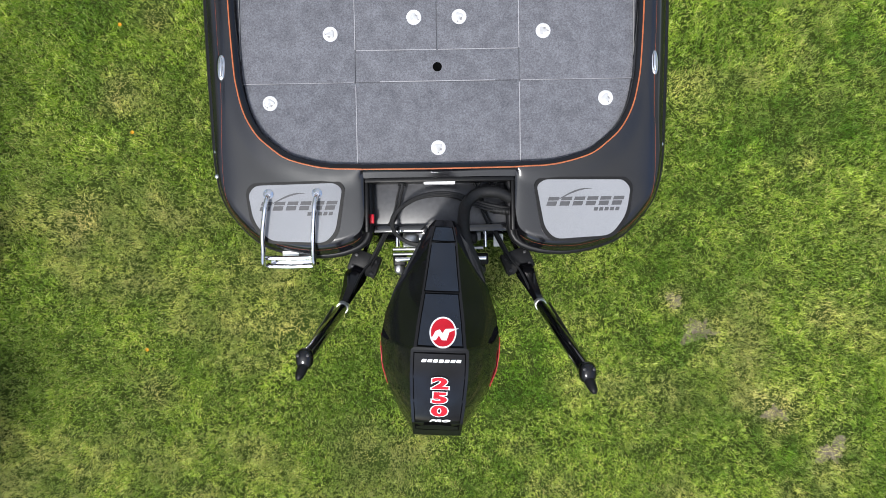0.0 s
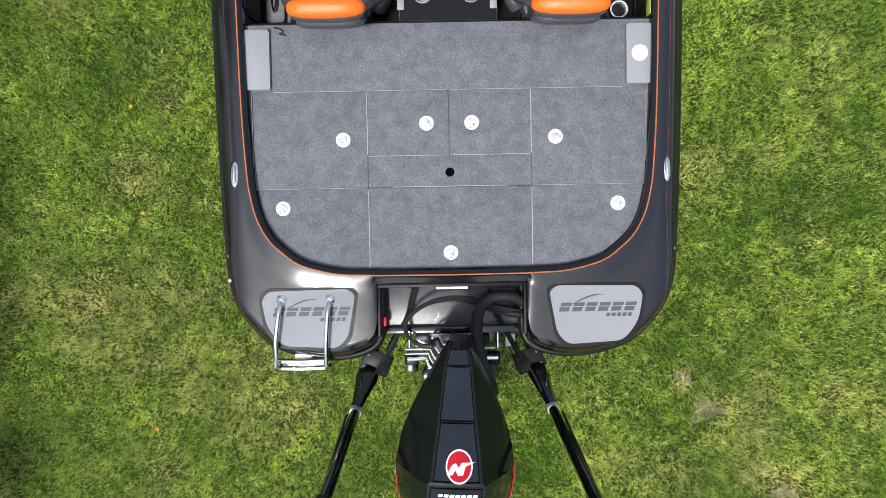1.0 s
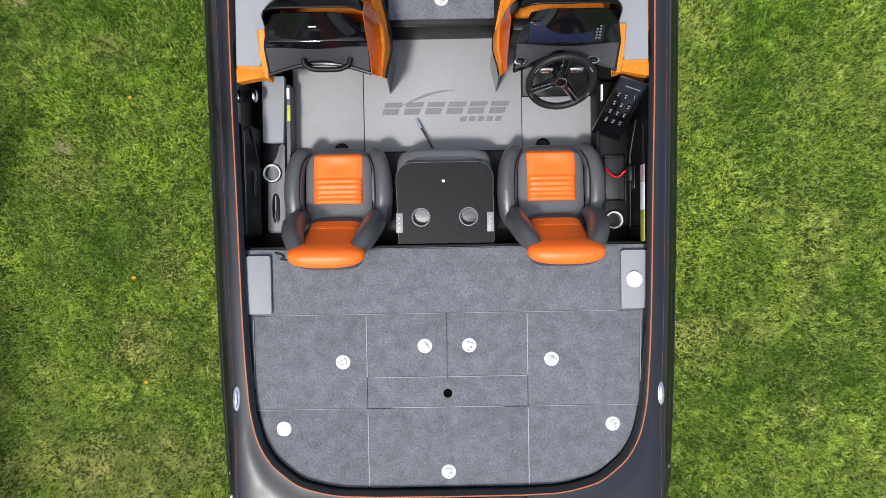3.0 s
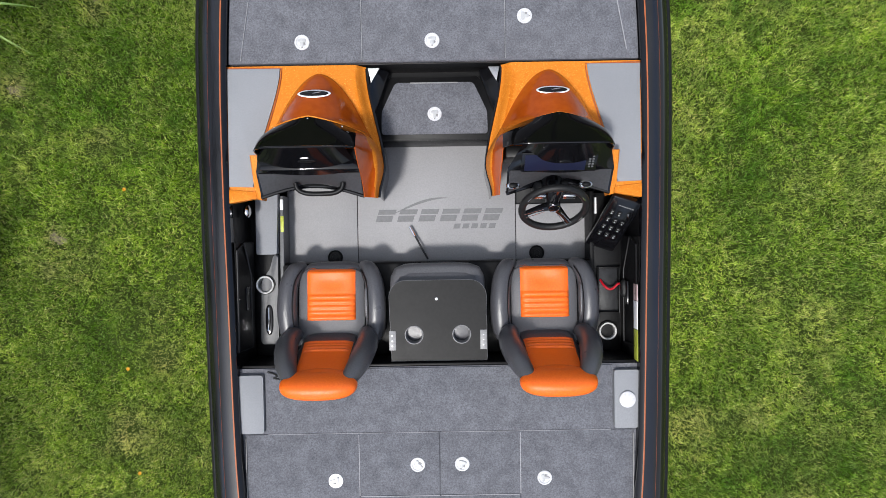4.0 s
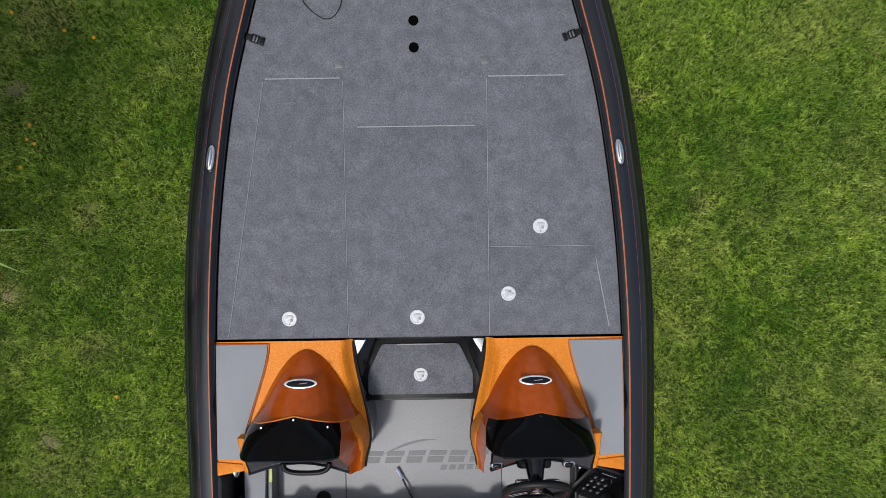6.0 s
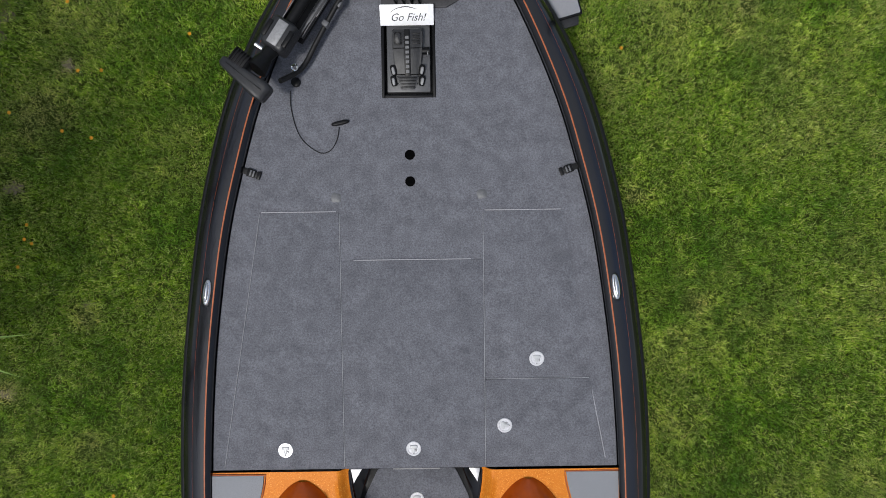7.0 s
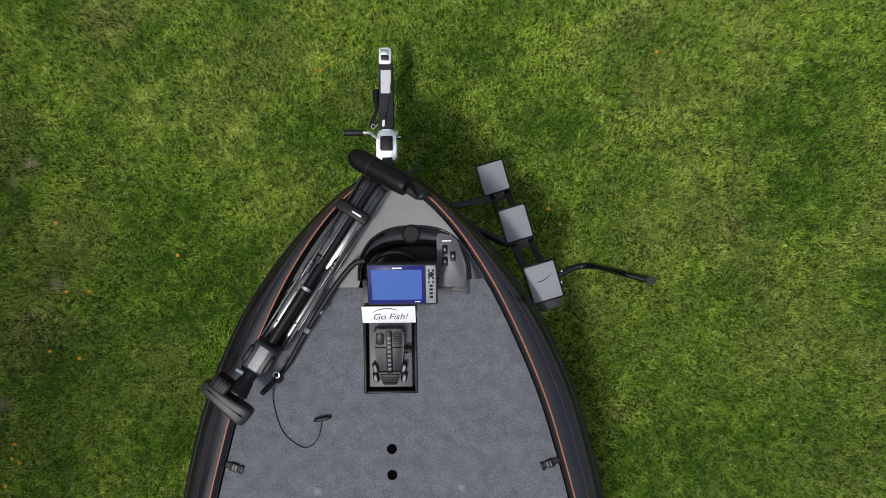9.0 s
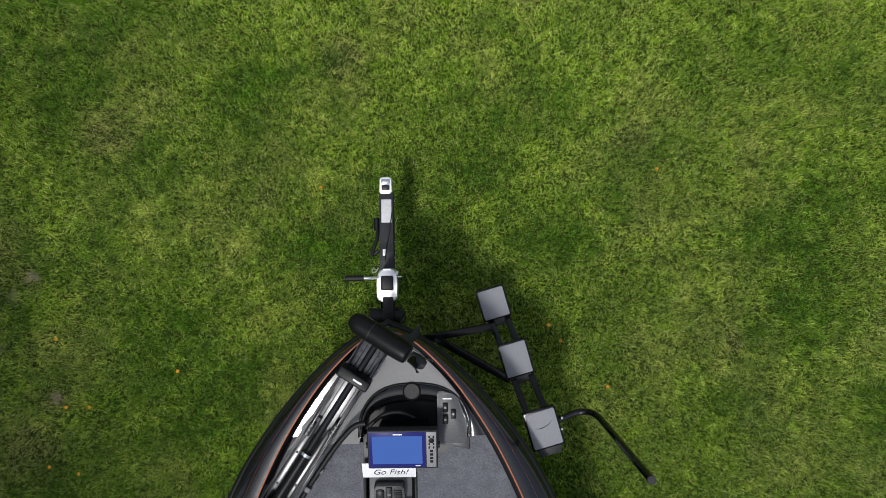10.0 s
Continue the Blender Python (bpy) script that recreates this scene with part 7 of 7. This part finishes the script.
for x, y, a in ((-0.384, 4.546, 0.1), (0.366, 4.556, 0.4)):
    b = prism(round_poly([(-0.024, -0.022), (0.022, -0.026), (0.026, 0.012), (-0.006, 0.026), (-0.024, 0.016)], 0.008), 0.0035, 0.006, 0.001)
    lathe(0, 0, [(0.010, 0.003), (0.010, 0.005), (0.006, 0.0055), (0, 0.0045)], 12, b)
    bmesh.ops.transform(b, matrix=Matrix.Translation((x, y, front_z(x, y))) @ Matrix.Rotation(a, 4, "Z"), verts=b.verts)
    part("deck_plate", b, MIDGREY, boat, "small grey deck plate")

# ---- trailer ----
LABELGREY = mat("pale_grey_label", (0.48, 0.48, 0.49), (0.56, 0.56, 0.57), 60, 0.5)
trailer = thing("boat_trailer", "black boat trailer with winch post, bow steps and hand rail", "trailer", (0, 3.0, 0.0))
part("tongue", prism([(-0.106, 5.6), (-0.018, 5.6), (-0.022, 6.925), (-0.108, 6.925)], 0.49, 0.10, 0.006), DARKGREY, trailer, "black box tongue")
part("tongue_label", prism([(-0.094, 6.738), (-0.032, 6.738), (-0.032, 6.880), (-0.094, 6.880)], 0.4935, 0.004, 0.001), LABELGREY, trailer, "pale grey label plate on the tongue")
b = prism(round_poly([(-0.103, 6.915), (-0.029, 6.915), (-0.031, 7.014), (-0.101, 7.014)], 0.010), 0.500, 0.08, 0.008)
part("coupler", b, BRIGHT, trailer, "bare steel ball coupler")
part("coupler_latch", box(-0.090, -0.042, 6.935, 6.968, 0.49, 0.514, 0.006), DARKGREY, trailer)
part("coupler_latch", box(-0.092, -0.040, 6.975, 7.003, 0.49, 0.510, 0.004), CHROME, trailer)
for s in (-0.110, -0.018):
    for y in (6.52, 6.62, 6.87):
        part("bolt", soft(s, y, 0.445, 0.008, 0.008, 0.008, 2.5, n=4), CHROME, trailer)
part("safety_wire", tube([(-0.03, 6.80, 0.496), (-0.05, 6.66, 0.497), (-0.066, 6.58, 0.497), (-0.075, 6.50, 0.497)], 0.0025, 6), RUBBER, trailer)
part("wire_tag", box(-0.088, -0.068, 6.535, 6.575, 0.489, 0.497, 0.001), WHITEDECAL, trailer)
part("jack_socket", tube([(-0.128, 6.69, 0.45), (-0.128, 6.77, 0.45)], 0.020, 12, smooth=False), BLACK, trailer)
part("plug_lead", tube([(-0.122, 6.69, 0.45), (-0.128, 6.63, 0.47), (-0.155, 6.56, 0.47), (-0.15, 6.54, 0.46), (-0.115, 6.57, 0.46)], 0.012, 8), RUBBER, trailer, "black plug and lead")
# winch post
part("post", box(-0.092, -0.024, 6.36, 6.46, 0.40, 0.705, 0.008), FRAMEPAINT, trailer)
part("post_arm", prism([(-0.085, 6.12), (-0.03, 6.12), (-0.03, 6.44), (-0.085, 6.44)], lambda x, y: 0.74 - 0.3 * (6.44 - y), 0.06, 0.006), FRAMEPAINT, trailer)
part("bow_stop", tube([(-0.14, 6.19, 0.72), (0.03, 6.19, 0.72)], 0.045, 14, smooth=False), RUBBER, trailer)
wb = prism(round_poly([(-0.085, 6.285), (0.027, 6.285), (0.030, 6.40), (0.020, 6.468), (-0.074, 6.468), (-0.086, 6.40)], 0.025), 0.885, 0.09, 0.012)
part("winch_frame", wb, BRIGHT, trailer, "bare metal winch frame")
part("winch_drum", box(-0.064, 0.010, 6.345, 6.432, 0.86, 0.892, 0.012, 3), RUBBER, trailer, "black strap drum")
part("winch_strap", box(-0.054, 0.006, 6.18, 6.310, 0.84, 0.890, 0.006), RUBBER, trailer)
part("winch_bolt", tube([(0.02, 6.42, 0.87), (0.055, 6.42, 0.87)], 0.010, 8, smooth=False), CHROME, trailer)
part("winch_bolt", tube([(0.022, 6.445, 0.88), (0.036, 6.445, 0.88)], 0.012, 10, smooth=False), WHITE, trailer)
part("crank", tube([(-0.088, 6.415, 0.78), (-0.104, 6.418, 0.86), (-0.112, 6.42, 0.92), (-0.155, 6.421, 0.93)], 0.008, 10), BRIGHT, trailer, "bare metal crank arm")
part("crank_grip", tube([(-0.150, 6.421, 0.930), (-0.252, 6.421, 0.932)], 0.0165, 14, smooth=False), RUBBER, trailer, "black crank grip")
part("white_loop", tube([(-0.085, 6.462, 0.90), (-0.10, 6.472, 0.90), (-0.108, 6.455, 0.90), (-0.092, 6.450, 0.90), (-0.072, 6.476, 0.895)], 0.0018, 6), WHITE, trailer, "white cord loop")
for ob_ in trailer.children:
    if ob_.name.startswith("winch_"):
        ob_.data.transform(Matrix.Translation((-0.009, -0.004, -0.095)))
# frame, axles and wheels under the hull
for s in (1, -1):
    part("frame_rail", tube([(s * 0.04 - 0.058, 6.0, 0.42), (s * 0.35, 5.0, 0.40), (s * 0.62, 4.0, 0.38), (s * 0.70, 3.0, 0.38), (s * 0.70, 0.2, 0.38)], 0.045, 8), FRAMEPAINT, trailer)
    part("bunk", box(s * 0.42, s * 0.55, 0.25, 3.9, 0.385, 0.475, 0.01), RUBBER, trailer, "carpeted bunk")
    for y in (1.05, 1.85):
        w = lathe(0, 0, [(0.16, -0.09), (0.29, -0.09), (0.31, -0.07), (0.315, 0.0), (0.31, 0.07), (0.29, 0.09), (0.16, 0.09)], 28, turn=Matrix.Rotation(radians(90), 4, "Y"))
        bmesh.ops.translate(w, vec=(s * 0.88, y, 0.312), verts=w.verts)
        wh = part("wheel", w, RUBBER, trailer)
        r_ = lathe(0, 0, [(0.165, -0.07), (0.165, 0.07), (0.10, 0.05), (0, 0.05)], 20, turn=Matrix.Rotation(radians(90), 4, "Y"))
        bmesh.ops.translate(r_, vec=(s * 0.88, y, 0.312), verts=r_.verts)
        part("wheel_rim", r_, ALU, wh)
for y in (1.05, 1.85):
    part("axle", tube([(-0.82, y, 0.312), (0.82, y, 0.312)], 0.035, 8, smooth=False), FRAMEPAINT, trailer)
for y in (0.35, 3.6):
    part("cross_member", box(-0.70, 0.70, y - 0.04, y + 0.04, 0.34, 0.40, 0.008), FRAMEPAINT, trailer)
part("tongue_jack", tube([(-0.06, 6.10, 0.44), (-0.06, 6.10, 0.06)], 0.03, 10, smooth=False), FRAMEPAINT, trailer)
part("jack_foot", lathe(-0.06, 6.10, [(0.08, 0.0), (0.08, 0.02), (0.03, 0.06), (0, 0.06)], 16), FRAMEPAINT, trailer)
# bow steps
S1, S3 = Vector((0.598, 6.224, 0.392)), Vector((0.815, 5.602, 0.970))
across = Vector((0.962, 0.272, 0))
along_v = Vector((0.272, -0.962, 0))


def tread(c, w, d):
    out = [c + across * (sx * w / 2) + along_v * (sy * d / 2) for sx, sy in ((-1, -1), (1, -1), (1, 1), (-1, 1))]
    poly = [(p.x, p.y) for p in out]
    t = part("step", prism(round_poly(poly[::-1], 0.008, 3), c.z - 0.003, 0.03, 0.004), FRAMEPAINT, trailer)
    inner_poly = [(c.x + (x - c.x) * 0.89, c.y + (y - c.y) * 0.91) for x, y in poly]
    part("step_tread", prism(round_poly(inner_poly[::-1], 0.008, 3), c.z + 0.002, 0.008, 0.002), STEPGREY, t, "grey non-slip tread")
    lip = [c + across * (sx * w) + along_v * (d / 2 + sy) for sx, sy in ((-0.40, -0.01), (0.40, -0.01), (0.32, 0.045), (-0.32, 0.045))]
    part("step_bracket", prism([(p.x, p.y) for p in lip][::-1], c.z - 0.020, 0.012, 0.002), DARKGREY, t)


tread(S1, 0.182, 0.203)
tread(Vector((0.702, 5.925, 0.682)), 0.172, 0.208)
tread(S3, 0.180, 0.215)
for o in (-0.052, 0.052):
    p0, p1 = S1 + across * o + Vector((0, 0, -0.13)), S3 + across * o + Vector((0, 0, -0.13))
    d = p1 - p0
    b = box(-0.018, 0.018, -0.018, 0.018, -d.length / 2 - 0.05, d.length / 2 + 0.02, 0.004)
    bmesh.ops.transform(b, matrix=Matrix.Translation((p0 + p1) / 2) @ d.to_track_quat("Z", "Y").to_matrix().to_4x4(), verts=b.verts)
    part("step_beam", b, FRAMEPAINT, trailer, "black square beam")
for a_, b_ in (((-0.03, 5.98, 0.42), (0.575, 6.085, 0.46)), ((0.20, 6.03, 0.42), (0.665, 5.80, 0.66))):
    a_, b_ = Vector(a_), Vector(b_)
    d = b_ - a_
    b = box(-0.022, 0.022, -0.022, 0.022, -d.length / 2, d.length / 2, 0.004)
    bmesh.ops.transform(b, matrix=Matrix.Translation((a_ + b_) / 2) @ d.to_track_quat("Z", "Y").to_matrix().to_4x4(), verts=b.verts)
    part("support_arm", b, FRAMEPAINT, trailer)
part("hand_rail", tube([(0.86, 5.62, 0.915), (0.915, 5.640, 0.925), (0.99, 5.675, 0.93), (1.055, 5.686, 0.95), (1.085, 5.685, 1.02), (1.090, 5.682, 1.15), (1.091, 5.674, 1.50), (1.092, 5.666, 1.85)], 0.0175, 14, 5), COWL, trailer, "glossy black hand rail")
part("rail_cap", tube([(1.092, 5.666, 1.848), (1.092, 5.666, 1.858)], 0.0180, 14, smooth=False), DARKGREY, trailer, "dark end cap")
for y in (5.66, 5.60):
    part("bolt", soft(0.912, y, 0.965, 0.008, 0.008, 0.008, 2.5, n=4), CHROME, trailer)
part("tread_scuff", tube([(0.765, 5.602, 0.9722), (0.80, 5.605, 0.9725), (0.835, 5.625, 0.9725), (0.86, 5.652, 0.9722)], [0.0006, 0.002, 0.002, 0.0006], 5, 4), FRAMEPAINT, trailer, "dark scuff")

# ---- plants at the edge of the lawn ----
LEAF = mat("strap_leaf", (0.12, 0.22, 0.03), (0.24, 0.38, 0.07), 9, 0.5, bump=0.3, bump_scale=60)
BUSHLEAF = mat("shrub_leaf", (0.035, 0.085, 0.012), (0.08, 0.16, 0.025), 12, 0.5)
BARK = mat("shrub_bark", (0.10, 0.075, 0.05), (0.17, 0.13, 0.09), 30, 0.9, bump=0.6, bump_scale=60)
PETAL = mat("dandelion_petal", (0.62, 0.27, 0.004), (0.72, 0.36, 0.008), 60, 0.6)


def strap_leaf(bm, base, tip, w, arch):
    n = 10
    base, tip = Vector(base), Vector(tip)
    d = tip - base
    sdv = Vector((-d.y, d.x, 0)).normalized()
    rows = []
    for k in range(n + 1):
        t = k / n
        c = base.lerp(tip, t) + Vector((0, 0, arch * math.sin(math.pi * t)))
        ww = w * (0.6 + 0.6 * math.sin(math.pi * min(t + 0.15, 1))) * (1 - t ** 4) / 2 + 0.0006
        rows.append((bm.verts.new(c - sdv * ww), bm.verts.new(c - Vector((0, 0, ww * 0.4))), bm.verts.new(c + sdv * ww)))
    for a, b_ in zip(rows, rows[1:]):
        bm.faces.new((a[0], a[1], b_[1], b_[0]))
        bm.faces.new((a[1], a[2], b_[2], b_[1]))


rng = random.Random(5)
for cx_, cy_, ends in ((-3.15, 3.75, [(-2.545, 3.735, 0.27), (-2.62, 3.44, 0.24), (-2.78, 3.86, 0.22)]),):
    pl = thing("strap_leaved_plant", "clump of long green strap leaves at the lawn's edge", "plant", (cx_, cy_, 0.0))
    for e in ends + [(cx_ - 0.4 + 0.1 * k, cy_ + rng.uniform(-0.6, 0.6), 0.3 + 0.3 * rng.random()) for k in range(8)]:
        b = bmesh.new()
        strap_leaf(b, (cx_ + rng.uniform(-0.05, 0.05), cy_ + rng.uniform(-0.05, 0.05), 0.0), e, 0.026, 0.22)
        part("leaf", b, LEAF, pl)


def shrub(x, y, r, h, seed):
    """A leafy shrub: stems and many small leaves in an uneven, open crown."""
    q = random.Random(seed)
    sh = thing("shrub", "dense green leafy shrub out of view, added to shade the lawn's edge", "shrub", (x, y, 0), "border shrubs")
    b = bmesh.new()
    hubs = []
    for k in range(7):
        a = q.uniform(0, 6.28)
        e = Vector((x + r * 0.6 * math.cos(a), y + r * 0.6 * math.sin(a), h * q.uniform(0.5, 0.95)))
        tube([(x + 0.03 * math.cos(a), y + 0.03 * math.sin(a), 0), (x + (e.x - x) * 0.35, y + (e.y - y) * 0.35, e.z * 0.5), e], [0.02, 0.014, 0.005], 6, 3, bm=b)
        hubs.append(e)
    part("stems", b, BARK, sh)
    verts, faces = [], []
    for k in range(2600):
        c = hubs[q.randrange(7)] + Vector((q.gauss(0, r * 0.32), q.gauss(0, r * 0.32), q.gauss(-0.05, h * 0.20)))
        if c.z < 0.08:
            continue
        a, el, l = q.uniform(0, 6.28), q.uniform(-0.6, 0.5), q.uniform(0.035, 0.07)
        d = Vector((math.cos(a) * math.cos(el), math.sin(a) * math.cos(el), math.sin(el)))
        w = Vector((-d.y, d.x, q.uniform(-0.4, 0.4))).normalized() * l * 0.28
        i = len(verts)
        verts += [c, c + d * l * 0.5 + w, c + d * l, c + d * l * 0.5 - w]
        faces.append((i, i + 1, i + 2, i + 3))
    me = bpy.data.meshes.new("crown")
    me.from_pydata(verts, [], faces)
    me.materials.append(BUSHLEAF)
    cr = new("crown", me)
    cr.parent = sh
    cr.matrix_parent_inverse = Matrix.Translation(-Vector(sh.location))


# shrubs beyond the view, added for the blotchy shade they cast on the lawn
for k, (x, y, r, h) in enumerate(((-3.75, -0.55, 0.42, 1.5), (-3.72, 0.45, 0.40, 1.4), (-3.70, 1.75, 0.38, 1.5), (-3.85, 2.9, 0.40, 1.3), (-3.75, 4.6, 0.42, 1.5), (-3.80, 5.5, 0.45, 1.7), (-3.85, 6.9, 0.45, 1.6), (-3.70, -1.7, 0.45, 1.5))):
    shrub(x, y, r, h, 20 + k)

def tree(x, y, h, r, seed, lean):
    """A broad-leaved tree: a tapered trunk, limbs, and an open crown of many small leaves."""
    q = random.Random(seed)
    tr_ = thing("unseen_tree", "leafy green tree out of view, added to shade the lawn's edge", "tree", (x, y, 0), "garden trees")
    b = tube([(x, y, 0), (x + 0.03, y + 0.02, h * 0.3), (x + lean * 0.4, y, h * 0.6), (x + lean, y + 0.05, h * 0.9)], [0.11, 0.09, 0.06, 0.02], 10, 4)
    part("trunk", b, BARK, tr_)
    hubs = []
    for k in range(16):
        a, t = q.uniform(0, 6.28), q.uniform(0.42, 0.9)
        s0 = Vector((x + lean * t, y, h * t))
        e = s0 + Vector((r * q.uniform(0.5, 0.95) * math.cos(a), r * q.uniform(0.5, 0.95) * math.sin(a), h * q.uniform(0.02, 0.22)))
        part("limb", tube([s0, s0.lerp(e, 0.5) + Vector((0, 0, 0.06)), e], [0.035, 0.022, 0.006], 6, 3), BARK, tr_)
        hubs += [e, s0.lerp(e, 0.6)]
    verts, faces = [], []
    for k in range(4200):
        c = hubs[q.randrange(len(hubs))] + Vector((q.gauss(0, r * 0.20), q.gauss(0, r * 0.20), q.gauss(0, h * 0.055)))
        a, el, l = q.uniform(0, 6.28), q.uniform(-0.8, 0.5), q.uniform(0.05, 0.10)
        d = Vector((math.cos(a) * math.cos(el), math.sin(a) * math.cos(el), math.sin(el)))
        w = Vector((-d.y, d.x, q.uniform(-0.4, 0.4))).normalized() * l * 0.3
        i = len(verts)
        verts += [c, c + d * l * 0.5 + w, c + d * l, c + d * l * 0.5 - w]
        faces.append((i, i + 1, i + 2, i + 3))
    me = bpy.data.meshes.new("crown")
    me.from_pydata(verts, [], faces)
    me.materials.append(BUSHLEAF)
    cr = new("crown", me)
    cr.parent = tr_
    cr.matrix_parent_inverse = Matrix.Translation(-Vector(tr_.location))


# two trees out of view, added to darken the lawn's left side
tree(-4.95, 2.9, 5.2, 1.65, 3, 0.3)
tree(-4.95, 5.3, 5.2, 1.55, 8, 0.3)

flowers = [(-2.16, 1.33), (-2.1, 0.6), (1.0, 6.04), (1.08, 5.93), (1.4, 5.61), (1.75, 7.1), (-2.05, -0.9), (-0.55, 7.0), (-2.15, 2.57), (-2.38, 5.98), (-2.16, 5.51), (-2.32, 5.51), (-2.8, 5.23), (-2.44, 5.1), (-2.24, 5.05), (-2.72, 4.36), (-2.67, 4.33), (-2.7, 4.46), (-2.77, 4.17), (-1.55, 5.75)]
for k, (x, y) in enumerate(flowers):
    fl = thing("dandelion", "small yellow dandelion flower in the lawn", "flower", (x, y, 0), "dandelions in the lawn")
    b = bmesh.new()
    for ring_, rr, zz in ((10, 0.0115, 0.062), (8, 0.0075, 0.066)):
        for j in range(ring_):
            a = 2 * math.pi * j / ring_ + ring_
            b.faces.new([b.verts.new(p) for p in ((x, y, zz - 0.004), (x + rr * math.cos(a - 0.32), y + rr * math.sin(a - 0.32), zz), (x + rr * 1.15 * math.cos(a), y + rr * 1.15 * math.sin(a), zz + 0.001), (x + rr * math.cos(a + 0.32), y + rr * math.sin(a + 0.32), zz))])
    part("bloom", b, PETAL, fl)
    part("stalk", tube([(x, y, 0), (x + 0.003, y, 0.03), (x, y, 0.060)], 0.0018, 5, 2), LEAF, fl)
